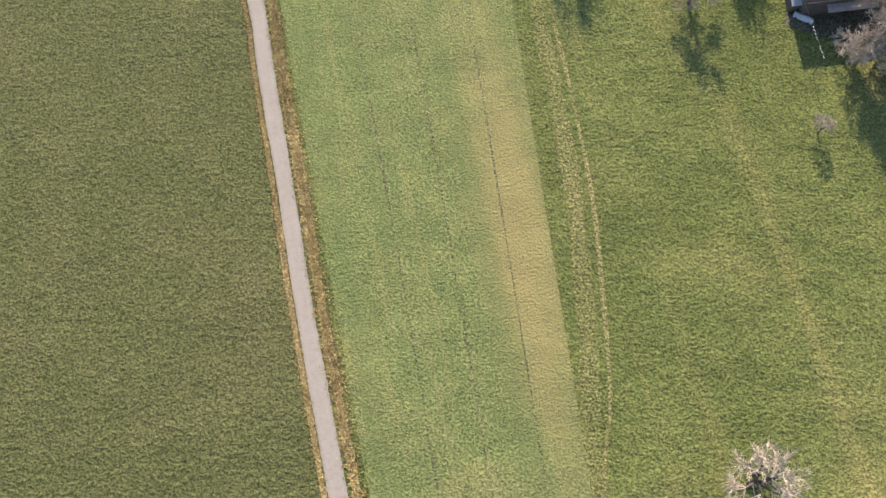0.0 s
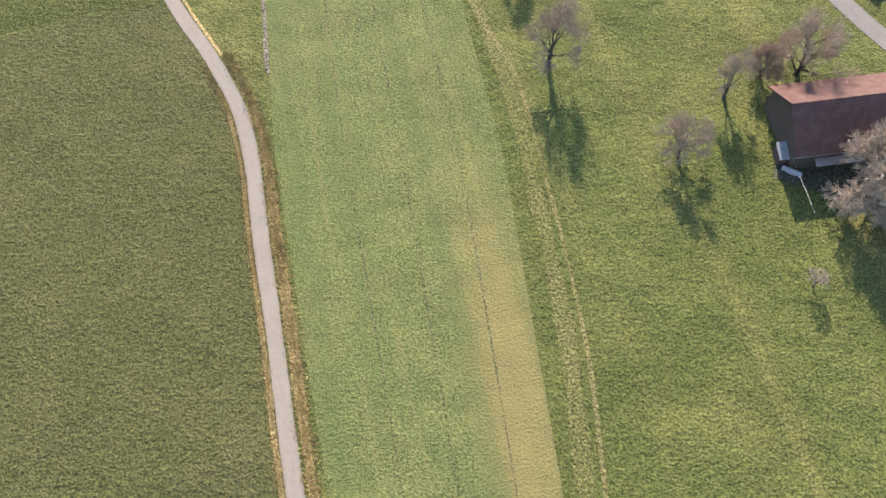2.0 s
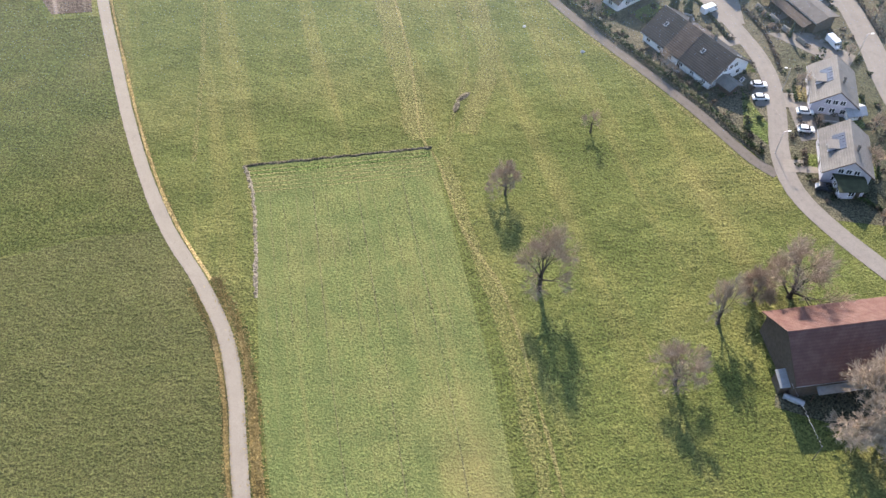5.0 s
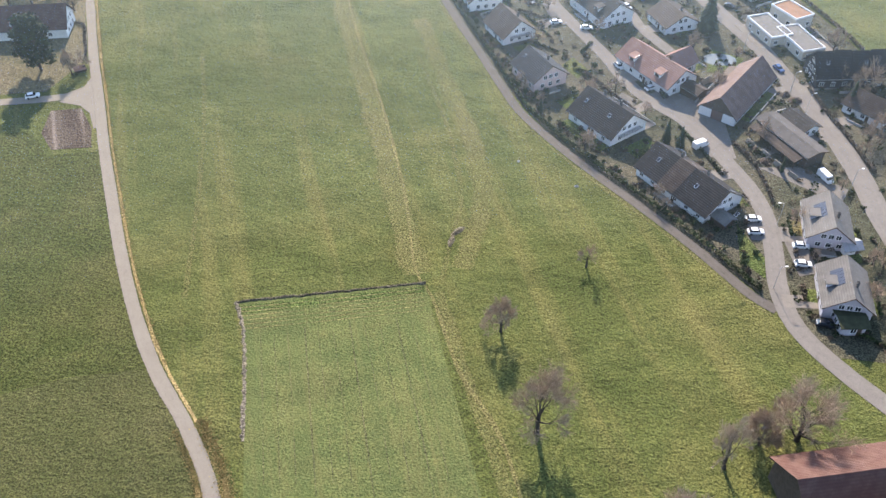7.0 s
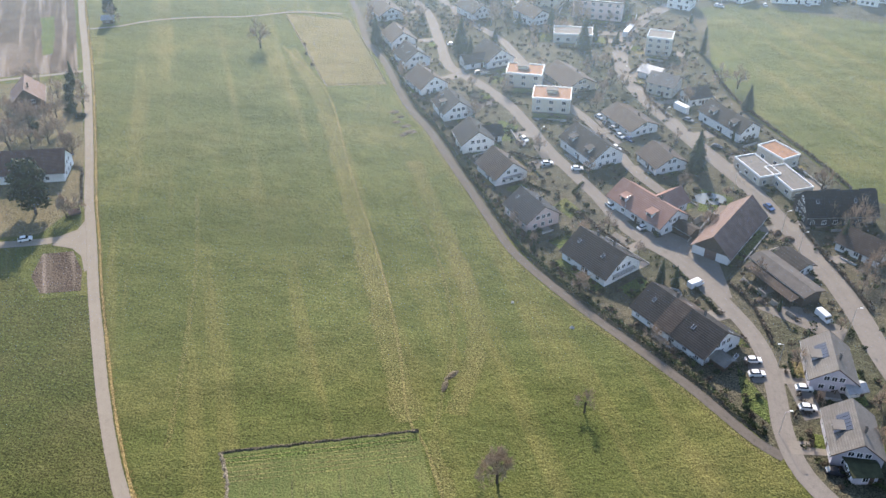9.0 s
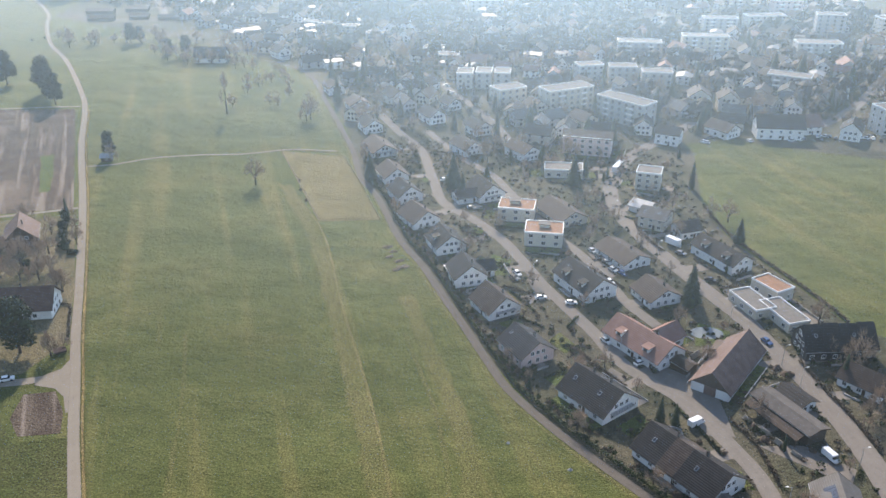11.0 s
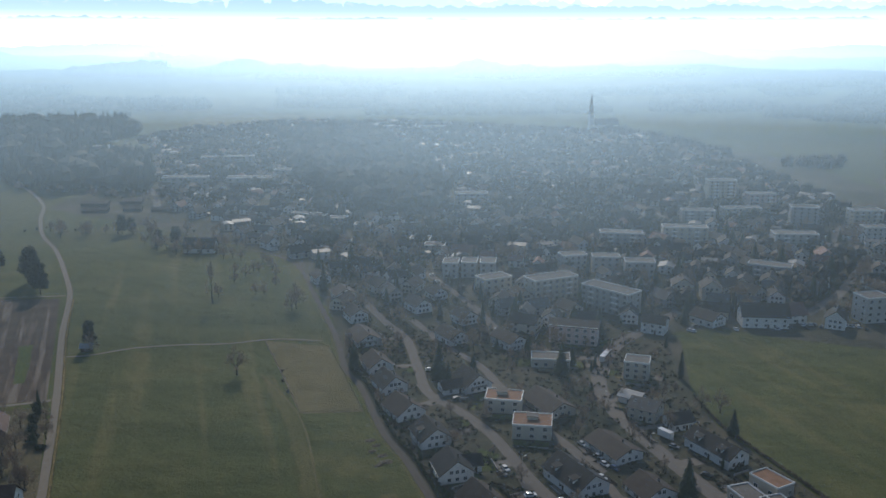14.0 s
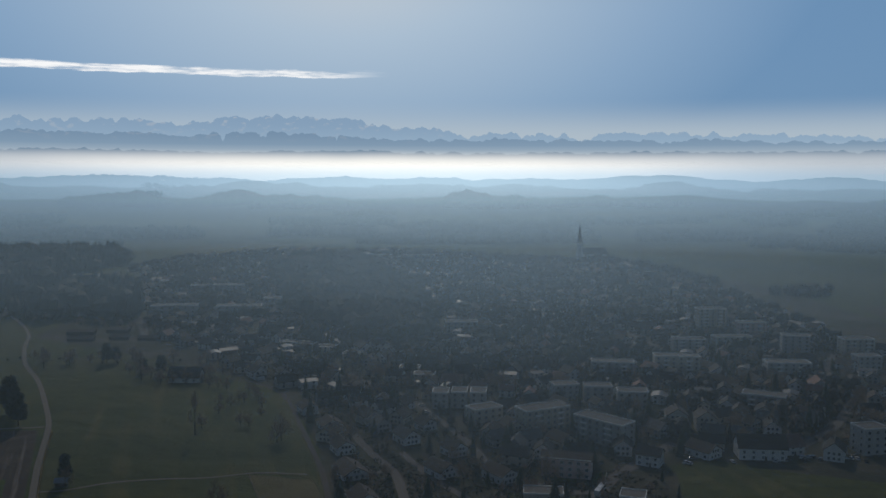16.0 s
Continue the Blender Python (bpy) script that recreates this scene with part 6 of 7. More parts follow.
for k, pts in enumerate(([(79, 179.5), (82.5, 180), (82.3, 170), (78.3, 170)], [(86.5, 170), (92, 170.5), (91.5, 158), (86.5, 157)], [(60, 233), (56, 238), (52, 234), (57, 229)], [(36, 296), (40, 298), (43, 288), (38, 286)], [(88, 200), (97, 192), (106, 184), (110, 190), (100, 200)],
                         [(62, 318), (68, 314), (72, 300), (67, 296)])):
    plot("paved_yard", pts, 0.085, PAVING, "grey paved parking yard", "yard")
srng = random.Random(12)
NEAR_TOWN = [(74, 155), (57, 181), (40, 204), (26, 228), (16, 262), (0, 315), (-12, 345), (-24, 392), (-36, 450), (60, 450), (128, 430), (117, 361), (118, 333), (123, 312),
             (131, 285), (136, 262), (140, 215), (125, 160), (104, 128), (88, 136)]
WAYS = [(p, 3.3) for p in smooth_line(STREET, 3)] + [(p, 2.6) for p in smooth_line(EDGE[:17], 3)]
WAYS += [(Vector(q), 4.6) for q in ((114.7, 177.4), (115.1, 186), (115.3, 195.7), (114.9, 205), (114.5, 213.8), (113.6, 222), (112.5, 231.4), (111, 239), (109.2, 247.6), (106.5, 264), (108, 256), (102.5, 277), (105, 270), (97, 294), (100, 285), (92, 311), (94, 303), (86, 333), (89, 322), (82, 356), (84, 345), (83.5, 381), (83, 369), (91, 404))]
WAYS += [(p, 2.8) for p in smooth_line([(76, 262), (69, 278), (66, 292), (60, 314), (54, 328), (49, 342), (44, 360), (38, 378), (31, 402), (16, 429)], 3)]
homes = [(o.matrix_basis.inverted(), max(abs(c[0]) for c in o.children[0].bound_box) + 1.0, max(abs(c[1]) for c in o.children[0].bound_box) + 1.0) for o in scene.objects
         if o.parent is None and o.children and o.matrix_basis.translation.y < 460 and o.get("category") in ("house", "building", "barn", "shed")]


def open_ground(x, y):
    for m, a, b in homes:
        q = m @ Vector((x, y, 0))
        if abs(q.x) < a and abs(q.y) < b:
            return False
    return all((p.x - x) ** 2 + (p.y - y) ** 2 > r * r for p, r in WAYS)


for p, sd in zip(smooth_line(EDGE[1:17], 3.2), sides(smooth_line(EDGE[1:17], 3.2))):
    q = p - sd * srng.uniform(3.6, 6.0)
    if open_ground(q.x, q.y):
        plant(srng.choice(SHRUB + SHRUB + FRUIT[:1]), q.x, q.y, srng.uniform(0.35, 1.0), srng.uniform(0, 360), srng.uniform(0.9, 1.5))
made = 0
crowd = []
while made < 2100:
    x, y = srng.uniform(-36, 140), srng.uniform(130, 450)
    if not inside(x, y, NEAR_TOWN) or not open_ground(x, y) or (70 < x < 85 and 203 < y < 242):
        continue
    made += 1
    if made > 330:
        crowd.append((x, y))
    elif made % 4 == 0:
        plant(srng.choice(FRUIT), x, y, srng.uniform(0.45, 0.95), srng.uniform(0, 360))
    elif made % 23 == 0:
        plant(srng.choice(PINE), x, y, srng.uniform(0.3, 0.6), srng.uniform(0, 360))
    else:
        plant(srng.choice(SHRUB), x, y, srng.uniform(0.35, 0.95), srng.uniform(0, 360), srng.uniform(0.7, 1.4))


# a terrace, a lawn and stepping stones round each village house
grng = random.Random(17)
for m, a, b in homes[2:44]:
    back = m.inverted()
    for k in range(3):
        s = grng.choice((-1, 1))
        along = grng.random() < 0.5
        x0, y0 = (s * (a + 1.2), grng.uniform(-2, 2)) if along else (grng.uniform(-4, 4), s * (b + 1.2))
        w, d = grng.uniform(1.2, 2.6), grng.uniform(1.5, 4.0)
        pts = [back @ Vector((x0 + u * w, y0 + v * d, 0)) for u, v in ((-1, -1), (1, -1), (1, 1), (-1, 1))]
        if not all(inside(p.x, p.y, NEAR_TOWN) for p in pts) or min((q.x - p.x) ** 2 + (q.y - p.y) ** 2 for p in pts for q, r in WAYS) < 7:
            continue
        z = 0.045 + 0.004 * (k + 3 * (grng.randint(0, 3)))
        if k == 0:
            plot("terrace", [(p.x, p.y) for p in pts], z, PAVING, "grey paved garden terrace", "terrace")
        else:
            plot("lawn", [(p.x, p.y) for p in pts], z, LAWN if grng.random() < 0.6 else PASTURE, "small garden lawn beside a house", "lawn")


# drives, lawns, hedges and low walls of the village gardens
STREET_POINTS = smooth_line(STREET, 2) + smooth_line([(76, 262), (69, 278), (66, 292), (60, 314), (54, 328), (49, 342), (44, 360), (38, 378), (31, 402), (16, 429)], 2) + smooth_line(
    [(114.7, 177.4), (115.3, 195.7), (114.5, 213.8), (112.5, 231.4), (109.2, 247.6), (102.5, 277), (97, 294), (92, 311), (86, 333), (82, 356), (83.5, 381), (91, 404)], 2)
DRIVE = tarmac("pale_drive_paving", (0.15, 0.132, 0.112), (0.21, 0.188, 0.163), 0.35)
level = 0


def low_wall(a, b, height):
    """A low garden wall between two points."""
    d = b - a
    ob = part("garden_wall", box(bmesh.new(), 0, d.length, -0.12, 0.12, -0.1, height), CONCRETE)
    ob.matrix_basis = pose(a.x, a.y, 0, 0, 0, math.degrees(math.atan2(d.y, d.x)))
    return tagged(ob, "low grey concrete garden wall", "wall", "garden walls")


for m, a, b in homes[1:]:
    back = m.inverted()
    c = back.translation
    if not inside(c.x, c.y, NEAR_TOWN):
        continue
    near = min(STREET_POINTS, key=lambda p: (p.x - c.x) ** 2 + (p.y - c.y) ** 2)
    d = Vector((c.x - near.x, c.y - near.y))
    if 6 < d.length < 26:
        d.normalize()
        n, w = Vector((-d.y, d.x)), grng.uniform(1.6, 2.8)
        off = n * grng.uniform(-3, 3)
        far = Vector((c.x, c.y)) - d * min(a, b) * 0.7
        level += 1
        plot("drive", [tuple(q) for q in (near + off - n * w, near + off + n * w, far + off + n * w, far + off - n * w)], 0.06 + 0.0008 * level, DRIVE, "pale paved drive from the street to a house", "drive")
    for sx, sy in ((1, 0), (-1, 0), (0, 1), (0, -1)):
        x0, y0 = sx * (a + 3.2), sy * (b + 3.2)
        w, h = (2.8, b * grng.uniform(0.5, 0.9)) if sx else (a * grng.uniform(0.5, 0.9), 2.8)
        pts = [back @ Vector((x0 + u * w, y0 + v * h, 0)) for u, v in ((-1, -1), (1, -1), (1, 1), (-1, 1))]
        mid = back @ Vector((x0, y0, 0))
        if not all(inside(p.x, p.y, NEAR_TOWN) for p in pts) or not all(open_ground(p.x, p.y) for p in pts + [mid]):
            continue
        level += 1
        kind = grng.random()
        plot("lawn" if kind < 0.72 else "terrace", [(p.x, p.y) for p in pts], 0.06 + 0.0008 * level, LAWN if kind < 0.55 else PASTURE if kind < 0.72 else DRIVE,
             "green garden lawn beside a house" if kind < 0.72 else "pale paved garden terrace", "lawn" if kind < 0.72 else "terrace")
        e0, e1 = (pts[1], pts[2]) if sx > 0 else (pts[0], pts[3]) if sx < 0 else (pts[3], pts[2]) if sy > 0 else (pts[0], pts[1])
        e0, e1 = Vector((e0.x, e0.y)), Vector((e1.x, e1.y))
        if grng.random() < 0.62:
            hedge([tuple(e0), tuple(e1)], grng.uniform(0.8, 1.5), grng.uniform(0.9, 2.0), EVERGREEN if grng.random() < 0.65 else BRUSH, "garden hedge at the edge of a lawn", seed=200 + level)
        else:
            low_wall(e0, e1, grng.uniform(0.5, 1.1))


def thicket(name, places, material, label, seed, n=34):
    """Low garden growth too close to tell apart: many small clumps joined."""
    r = random.Random(seed)
    v, f = [], []
    for x, y in places:
        w, h = r.uniform(0.5, 1.5), r.uniform(0.4, 1.5)
        clump(r, v, f, x, y, h * 0.5, w, w * r.uniform(0.6, 1.1), h * 0.55, n, 0.28)
    return tagged(part(name, (v, f), material), label, "garden growth", kind="stuff")


thicket("garden_growth", crowd[::2], BRUSH, "brown leafless garden growth between the houses", 3)
thicket("garden_growth", crowd[1::2], EVERGREEN, "dark evergreen garden growth between the houses", 4)


mid_growth = []
while len(mid_growth) < 2600:
    x, y = srng.uniform(-130, 380), srng.uniform(405, 760)
    if inside(x, y, TOWN) and free(x, y, -3.0):
        mid_growth.append((x, y))


def grove_growth(name, places, material, label, seed):
    """Garden trees and tall shrubs of the farther streets, joined."""
    r = random.Random(seed)
    v, f = [], []
    for x, y in places:
        w, h = r.uniform(0.8, 2.6), r.uniform(1.2, 5.5)
        clump(r, v, f, x, y, h * 0.5, w, w, h * 0.52, 40, 0.42)
    return tagged(part(name, (v, f), material), label, "garden growth", kind="stuff")


grove_growth("garden_growth", mid_growth[::3], BRUSH, "brown leafless shrubs and small trees in the farther gardens", 5)
grove_growth("garden_growth", mid_growth[1::3], NEEDLE, "dark conifers and shrubs in the farther gardens", 6)
grove_growth("garden_growth", mid_growth[2::3], EVERGREEN, "dark evergreen shrubs in the farther gardens", 7)


FENCEWOOD = plain("grey_weathered_wood", (0.24, 0.21, 0.17), 0.9, 0.3, 1.5)


def fence(points, label, spacing=3.0, height=1.15, rails=2):
    """Posts with thin rails between them."""
    root = thing("fence", Matrix(), label, "fence")
    line = smooth_line(points, spacing)
    pm = None
    for k, p in enumerate(line):
        if pm is None:
            post = part("post", box(bmesh.new(), -0.06, 0.06, -0.06, 0.06, -0.2, height), FENCEWOOD, root)
            pm = post.data
        else:
            post = new("post", pm)
            post.parent = root
        post.location = (p.x, p.y, 0)
    for k in range(len(line) - 1):
        a, b = line[k], line[k + 1]
        for j in range(rails):
            v, f = [], []
            z = height * (0.5 + 0.42 * j)
            limb(v, f, Vector((a.x, a.y, z)), Vector((b.x, b.y, z)), 0.03, 0.03, 4)
            part("rail", (v, f), FENCEWOOD, root)
    return root


fence([(-46, 350), (-33, 350.6), (-20.5, 351)], "weathered wooden pasture fence")
fence([(-46, 350), (-55, 379), (-65, 409), (-75, 439)], "weathered wooden pasture fence")
fence([(-75, 439), (-60, 437), (-43, 430)], "weathered wooden pasture fence")
fence([(-20.5, 351.5), (-31, 391), (-42, 429)], "weathered wooden pasture fence")
fence([(-124, 280), (-120.5, 270), (-118, 258)], "wooden garden fence beside the track")
for bx, by in ((-58, 384), (-60, 396), (-54, 372)):
    plant(SHRUB[1], bx, by, 0.8)

for k, (mx, my, w) in enumerate(((-16, 325, 2.4), (-13.5, 320.5, 2.0), (-15, 316, 1.8), (-11, 312.5, 2.2), (-9.5, 307.5, 3.0), (-12, 305, 2.0))):
    low_mound("earth_heap", mx, my, w, w * 0.6, 0.5, 20, 100 + k, EARTH, "low heap of dark earth in the meadow", "earth heap")
low_mound("field_stone", 36.1, 191.8, 0.7, 0.5, 0.5, 10, 120, CONCRETE, "pale stone lying in the meadow", "stone")
low_mound("field_stone", 21, 203, 0.6, 0.5, 0.4, 60, 121, CONCRETE, "pale stone lying in the meadow", "stone")
low_mound("earth_scar", 3.4, 173.8, 2.6, 0.9, 0.45, 45, 122, EARTH, "dark scar of bare earth on the slope", "earth heap")
low_mound("earth_scar", 1.6, 169.8, 2.6, 0.8, 0.4, 75, 123, EARTH, "dark scar of bare earth on the slope", "earth heap")

hedge([(-133.7, 281.2), (-125, 280.3), (-121.5, 271), (-117.2, 258)], 0.9, 1.1, BRUSH, "low brown garden hedge beside the track", seed=41)
for k, (bx, by, bw, bh) in enumerate(((-144.2, 328.4, 5.5, 3.2), (-147, 335, 4.5, 4.5), (-150, 343, 4.5, 6.0), (-152.4, 350, 4.0, 7.5), (-153.3, 312.2, 5.0, 2.2), (-139, 321, 4.2, 2.0))):
    bush(140 + k, bw, bh, NEEDLE, "dark evergreen bush in the farm garden", m=pose(bx, by, 0), n=420)
for k, (tx, ty, h, cw) in enumerate(((-153.3, 309, 13, 9), (-132.6, 290.8, 11, 7), (-155.1, 294.1, 14, 10), (-119, 248.9, 8, 5), (-143, 300, 10, 8))):
    bare_tree(150 + k, h, 0.3, 0.95, label="tall bare garden tree beside the farmhouse", m=pose(tx, ty, 0, 0, 0, 50 * k), crown=cw)



def log_pile(x, y, az, rows, length, label):
    """Stacked round logs, each its own piece, on two bearers."""
    root = thing("log_pile", pose(x, y, 0.05, 0, 0, az), label, "log pile")
    for u in (-length * 0.3, length * 0.3):
        part("bearer", box(bmesh.new(), u - 0.08, u + 0.08, -rows * 0.2, rows * 0.2, 0, 0.12), TIMBER, root)
    mesh = None
    for k in range(rows):
        for q in range(rows - k):
            if mesh is None:
                v, f = [], []
                limb(v, f, Vector((-length / 2, 0, 0)), Vector((length / 2, 0, 0)), 0.19, 0.17, 7)
                f += [tuple(range(7)), tuple(range(13, 6, -1))]
                log = part("log", (v, f), FENCEWOOD, root)
                mesh = log.data
            else:
                log = new("log", mesh)
                log.parent = root
            log.location = (0.07 * ((k + q) % 3), (q - (rows - k - 1) / 2) * 0.38, 0.31 + k * 0.33)
    return root


for px, py, pa, pr, pl in ((83, 243.5, 40, 5, 4.5), (87.5, 246.5, 60, 4, 3.5), (91.5, 205.5, -65, 4, 3.0), (93.8, 200.5, -62, 4, 3.2), (96.5, 196, -60, 3, 3.0), (88.6, 211, -66, 4, 2.6)):
    log_pile(px, py, pa, pr, pl, "pile of pale weathered logs beside the farm buildings")
for k, (hx, hy, hw) in enumerate(((108.5, 233, 2.6), (106.5, 236.5, 2.0), (89.5, 208, 1.6), (90.6, 202.5, 1.8))):
    low_mound("scrap_heap", hx, hy, hw, hw * 0.7, 1.3, 40 * k, 130 + k, TIMBER, "dark heap of stored boards beside the barn", "heap")

# ---- pond, shed and small things ----
pond = bmesh.new()
bmesh.ops.create_circle(pond, cap_ends=True, segments=28, radius=4.2, matrix=pose(91, 257.5, 0.06) @ Matrix.Diagonal((1.3, 0.9, 1, 1)))
tagged(part("pond", pond, Nodes("pond_water").done((0.09, 0.115, 0.13), 0.45, spec=0.25)), "small garden pond with grey-blue water", "pond", kind="structure")
ring = bmesh.new()
for k in range(16):
    box(ring, -0.5, 0.5, -0.12, 0.12, 0, 0.5, pose(66.5, 206, 0.05, 0, 0, k * 22.5) @ Matrix.Translation((0, 2.4, 0)))
tagged(part("pool", ring, CONCRETE), "round garden pool with a pale rim", "pool")
house(72, 177, -56, 5, 3.5, 2.2, 3.0, TIMBER, FLAT_GREY, "small brown garden shed", windows=0, chimney=0, name="garden_shed", category="shed", trim=False)
house(-117, 250.8, 30, 2.4, 1.6, 1.4, 1.9, TIMBER, ROOF_RED, "tiny wooden stand with a reddish roof", windows=0, chimney=0, name="stand", category="stand", trim=False)
house(-160, 427.5, 5, 5, 4, 2.4, 3.6, TIMBER, TINPALE, "small hut under trees beside the track", windows=1, storeys=1, chimney=0, name="hut", category="hut", trim=False)
house(92.5, 140.5, 0, 5.5, 5, 3, 3.6, PLASTER_LILAC, FLAT_GREEN, "flat porch with a mossy roof", windows=1, storeys=1, chimney=0, name="porch", category="porch", trim=False)
house(101.5, 166, 10, 4, 3, 2.2, 3.0, TRIM, TINPALE, "small white glazed conservatory", windows=1, storeys=1, chimney=0, name="conservatory", category="conservatory", trim=False)
house(60, 196, -56, 6, 3, 2.3, 2.9, TIMBER, TINPALE, "small terrace roof beside the row houses", windows=0, chimney=0, name="garden_shed", category="shed", trim=False)


def lamp_post(x, y, az):
    root = thing("street_lamp", pose(x, y, 0, 0, 0, az), "slim grey street lamp with a short arm", "street lamp", "street lamps")
    v, f = [], []
    limb(v, f, Vector((0, 0, -0.2)), Vector((0, 0, 7.2)), 0.09, 0.05, 6)
    part("pole", (v, f), STEEL, root)
    v, f = [], []
    limb(v, f, Vector((0, 0, 7.15)), Vector((1.1, 0, 7.4)), 0.05, 0.04, 5)
    part("arm", (v, f), STEEL, root)
    part("lamp_head", box(bmesh.new(), 0.9, 1.6, -0.14, 0.14, 7.36, 7.5), TRIM, root)
    return root


for lx, ly, la in ((109.4, 226, 10), (108.5, 238, 10), (110.4, 190, 0), (79, 153, 0), (100, 262, 20), (88, 312, 20), (79, 352, 0), (38.5, 296, 30), (60.5, 247, 30), (86.5, 176, 180)):
    lamp_post(lx, ly, la)

# ---- vehicles ----
for cx, cy, az, pt, tx in ((80.6, 177.6, 0, "white", "white hatchback parked beside the street"), (79.9, 172.6, 0, "white", "white estate car parked beside the street"), (88.4, 160.7, -6, "white", "white hatchback parked beside the street"),
                           (89.9, 167.3, -6, "white", "white hatchback parked beside the street"), (87.3, 141, -12, "black", "black car parked by the house"), (39.5, 281.5, 10, "white", "white car parked at the street"),
                           (49.6, 277.6, 0, "white", "white car parked at the street"), (57, 252.6, -62, "white", "white car parked before the farmhouse"), (65.1, 239.8, 30, "white", "white car parked in the court"),
                           (68.4, 236.4, 100, "black", "black car parked in the court"), (66, 292.6, -60, "white", "white car parked at the street"), (69, 302, -60, "silver", "silver car parked along the street"),
                           (64, 318, -60, "silver", "silver car parked along the street"), (66, 312.6, -55, "grey", "grey car parked along the street"), (68, 308, -55, "white", "white car parked along the street"), (33, 300, -64, "white", "white car beside a lawn"),
                           (103, 293, -30, "black", "black car at the roadside"), (98, 315, -40, "grey", "grey car at the roadside"), (31.5, 296.5, -50, "grey", "grey car parked along the street"), (72, 299, -60, "blue", "blue car parked along the street"),
                           (108.5, 251, -70, "blue", "blue car on the main road"), (19, 362, 20, "black", "black car parked along the street"), (8, 395, 0, "white", "white car parked along the street"), (70, 392, 0, "white", "white car parked along the street"),
                           (-127, 235.6, 20, "white", "white car parked by the side road")):
    car(cx, cy, az, PAINTS[pt], tx)
car(73.9, 209.7, 30, PAINTS["white"], "small white van in the court", "van")
car(105, 194.5, -70, PAINTS["white"], "white delivery van beside the shed", "van")
crng = random.Random(33)
for k in range(40):
    x, y = crng.uniform(140, 240), 446 + crng.uniform(-2, 8) if k < 20 else 0
    if k >= 20:
        p = crng.choice(ROADS[crng.randint(2, 3)])
        x, y = p.x + crng.uniform(-4, 4), p.y + crng.uniform(-4, 4)
    car(x, y, crng.uniform(0, 180), PAINTS[crng.choice(("white", "silver", "black", "grey"))], "small parked car in the town")
bus = thing("bus", pose(92.5, 408, 0.12, 0, 0, 62), "white and blue town bus at the stop", "bus")
part("body", box(bmesh.new(), -6, 6, -1.25, 1.25, 0.4, 3.1), PAINTS["white"], bus)
part("window_band", box(bmesh.new(), -5.9, 6.03, -1.28, 1.28, 1.5, 2.5), GLASS, bus)
part("roof_unit", box(bmesh.new(), -2, 1, -0.8, 0.8, 3.1, 3.4), TRIM, bus)
for wx in (-4, 4):
    for wy in (-1.1, 1.1):
        w = new("wheel", CAR_BITS["van"][3])
        w.parent, w.location, w.scale = bus, (wx, wy, 0.45), (1.4, 1.4, 1.4)
trailer = thing("box_trailer", pose(97, 323, 0.1, 0, 0, -55), "white box trailer parked at the roadside", "trailer")
part("box", box(bmesh.new(), -3, 3, -1.2, 1.2, 0.9, 3.4), PAINTS["white"], trailer)
for wx in (-1.2, 1.2):
    w = new("wheel", CAR_BITS["van"][3])
    w.parent, w.location = trailer, (wx, 1.0, 0.33)
    w = new("wheel", CAR_BITS["van"][3])
    w.parent, w.location = trailer, (wx, -1.0, 0.33)
part("chassis", box(bmesh.new(), -3, 3.8, -0.5, 0.5, 0.5, 0.9), STEEL, trailer)
moto = thing("trailer_cart", pose(65.8, 85.2, 0.03, 0, 0, -28), "small grey cart under a cover beside the barn", "cart")
part("cover", solid([(-0.6, 0.4), (0.6, 0.4), (0.5, 1.0), (0.0, 1.25), (-0.5, 1.0)], -2, 2), TINPALE, moto)
for wx in (-1.3, 1.3):
    w = new("wheel", CAR_BITS["van"][3])
    w.parent, w.location = moto, (wx, -0.6, 0.33)
    w = new("wheel", CAR_BITS["van"][3])
    w.parent, w.location = moto, (wx, 0.6, 0.33)
# wire from the barn to its pole
pole = thing("wooden_pole", pose(66.3, 73, 0), "slim wooden pole carrying a wire to the barn", "pole")
v, f = [], []
limb(v, f, Vector((0, 0, -0.3)), Vector((0, 0, 5.5)), 0.1, 0.08, 6)
part("post", (v, f), BROWNWOOD, pole)
v, f = [], []
limb(v, f, Vector((0, 0, 5.4)), Vector((-1.5, 14, 4.0)), 0.015, 0.015, 3)
part("wire", (v, f), STEEL, pole)


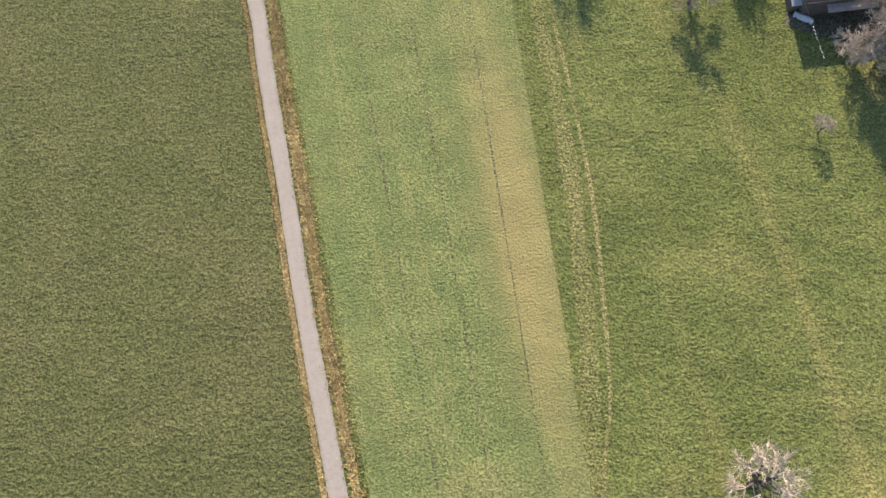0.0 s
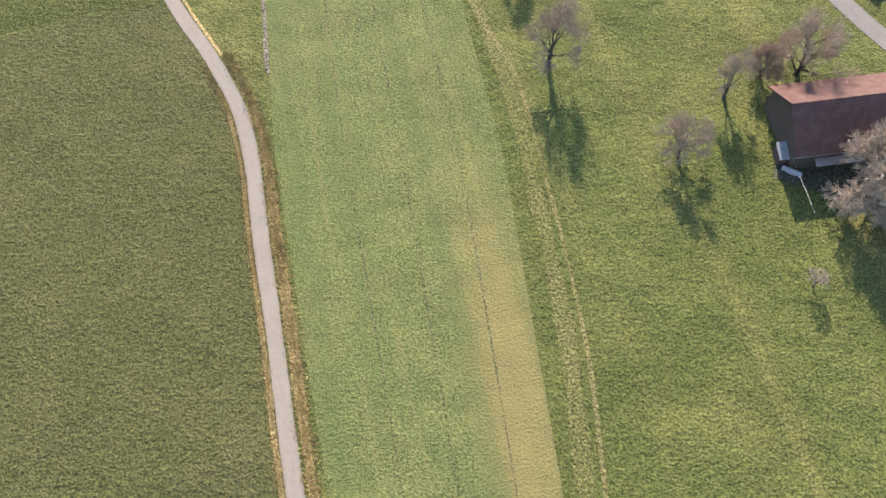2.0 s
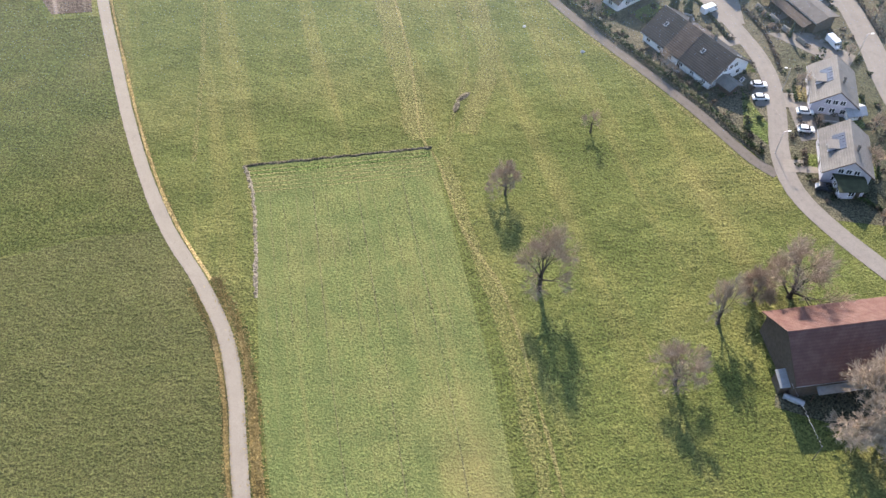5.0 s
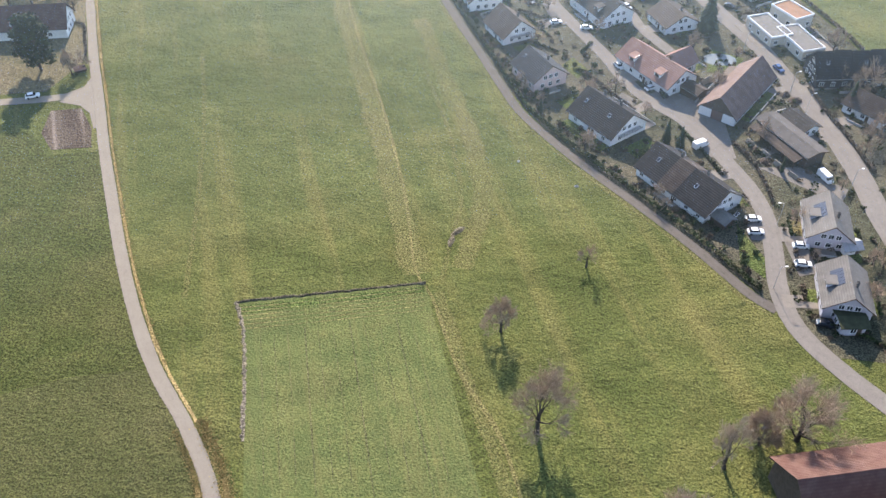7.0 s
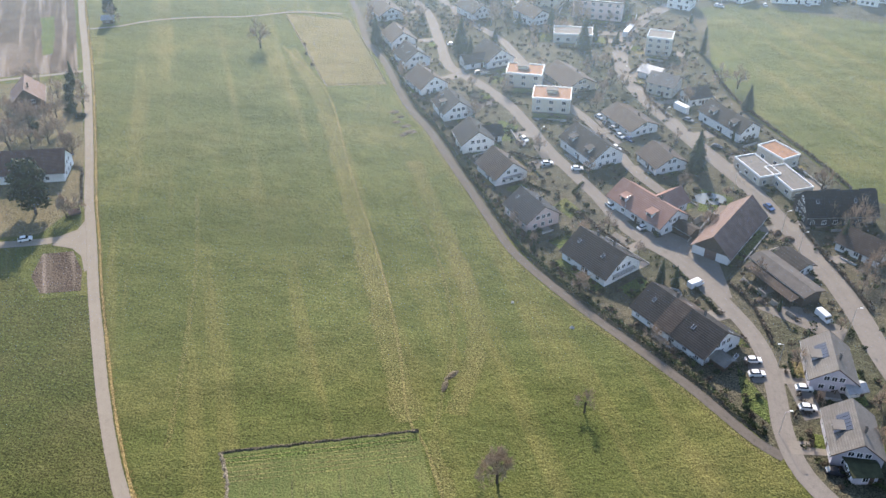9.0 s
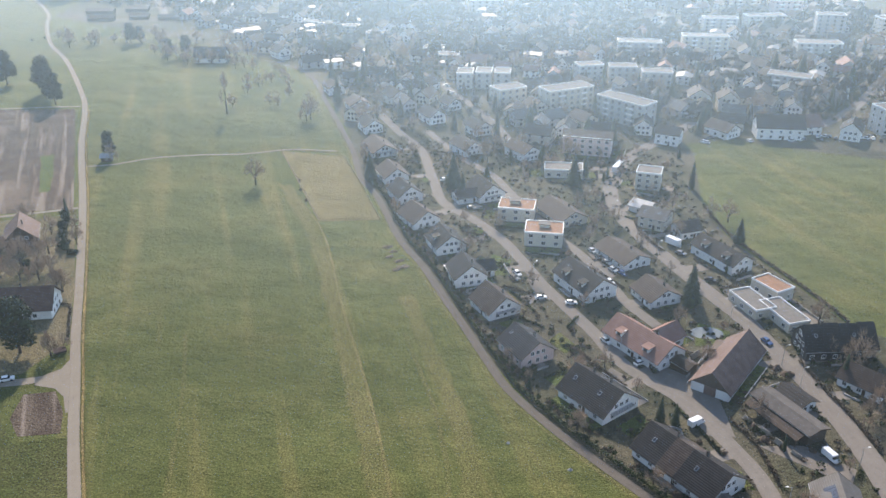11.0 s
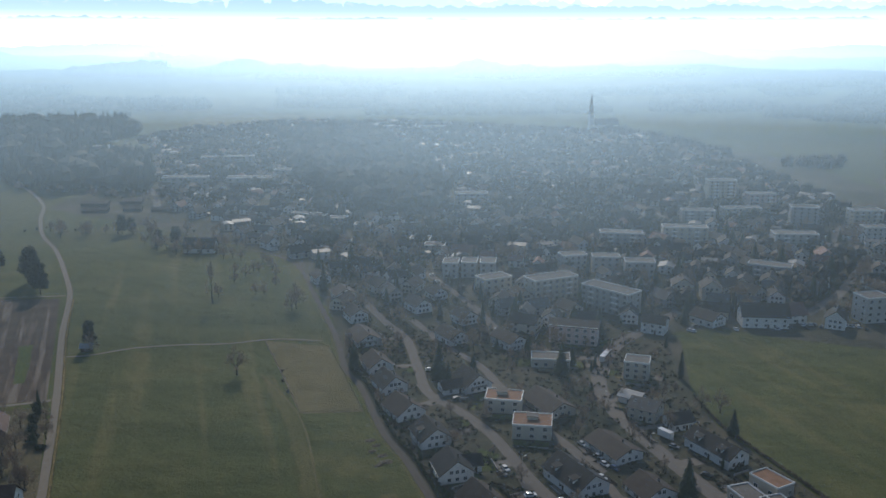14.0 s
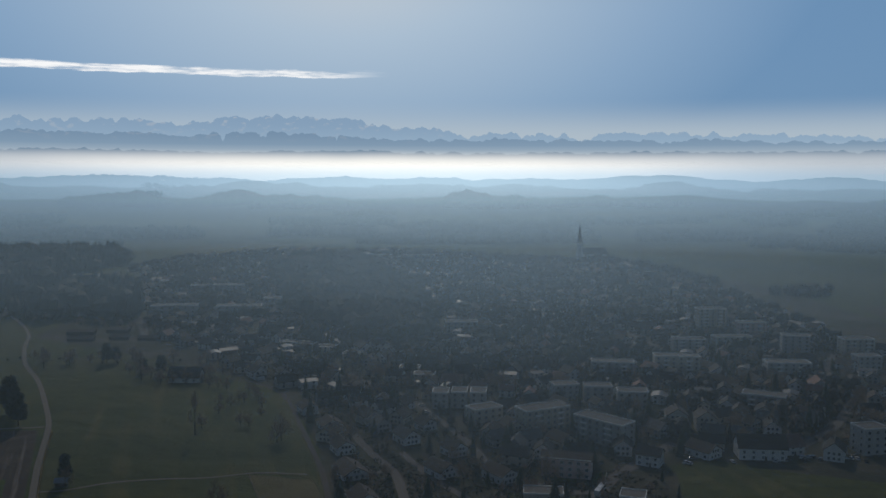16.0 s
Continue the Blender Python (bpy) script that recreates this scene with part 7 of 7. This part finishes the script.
# ---- verge tufts ----
def tufts(name, points, shift, width, n, seed, material, label, size=0.28):
    r = random.Random(seed)
    line = smooth_line(points, 1.0)
    side = sides(line)
    v, f = [], []
    for _ in range(n):
        k = r.randrange(len(line))
        p = line[k] + side[k] * (shift + r.gauss(0, width / 2.6)) + Vector((r.uniform(-0.5, 0.5), r.uniform(-0.5, 0.5)))
        for _ in range(3):
            a = r.uniform(0, 2 * math.pi)
            s = size * r.uniform(0.5, 1.3)
            dx, dy = math.cos(a) * s, math.sin(a) * s
            i = len(v)
            v += [(p.x - dy * 0.3, p.y + dx * 0.3, 0.06), (p.x + dy * 0.3, p.y - dx * 0.3, 0.06), (p.x + dx, p.y + dy, 0.1 + s * r.uniform(0.5, 1.2))]
            f.append((i, i + 1, i + 2))
    return tagged(part(name, (v, f), material), label, "grass", kind="stuff")


tufts("dry_grass_tufts", TRACK[:9], -2.7, 1.9, 9000, 1, STRAW, "golden dry grass tufts along the track")
tufts("dry_grass_tufts", TRACK[:9], 2.6, 0.9, 7000, 2, STRAW, "pale dry grass tufts along the track", 0.2)
tufts("dry_grass_tufts", TRACK[9:20], -2.0, 0.9, 5000, 3, STRAW, "pale dry grass tufts along the track", 0.2)


# ---- lines in the crop field ----
TRAM = grass("tramline_soil", (0.062, 0.07, 0.03), (0.09, 0.095, 0.038), (0.125, 0.11, 0.052), 0.5, 2.0, alpha=True, cover=0.06)
SOWN = grass("yellow_sown_line", (0.12, 0.11, 0.045), (0.17, 0.15, 0.06), (0.20, 0.17, 0.075), 0.5, 2.0, alpha=True, cover=0.02)
for share in (0.31, 0.55, 0.80):
    ends = []
    for (x0, y0), (x1, y1) in (((-17.1, -6.6), (19.5, -6.4)), ((-27.0, 40.0), (14.2, 40.0)), ((-38.3, 89.3), (8.2, 89.5)), ((-45.6, 139.0), (-3.0, 145.0))):
        ends.append((x0 + (x1 - x0) * share, y0 + (y1 - y0) * share))
    ribbon("tramline", ends, 0.5, 0.056, TRAM, "thin dark tramline through the young crop", "tramline", wander=0.8, thick=0.003)
for k in range(6):
    d = 1.2 + k * 1.35
    ribbon("sown_line", [(-48.6 + k * 0.15, 148.2 - d), (-27, 150.9 - d), (-5.6 + k * 0.2, 154.2 - d)], 0.45, 0.076 if d < 2.7 else 0.058, SOWN, "yellowish cross line at the field's end", "field line", wander=0.8, thick=0.003)
for share in (0.08, 0.15, 0.22, 0.38, 0.46, 0.63, 0.71, 0.88):
    ends = [(x0 + (x1 - x0) * share, y0 + (y1 - y0) * share) for (x0, y0), (x1, y1) in (((-39.5, 100.0), (5.8, 101.0)), ((-42.6, 120.0), (1.8, 122.0)), ((-45.6, 138.0), (-3.0, 144.0)))]
    ribbon("drill_line", ends, 0.32, 0.0565, TRAM, "thin dark drill line through the young crop", "field line", wander=0.9, thick=0.003)
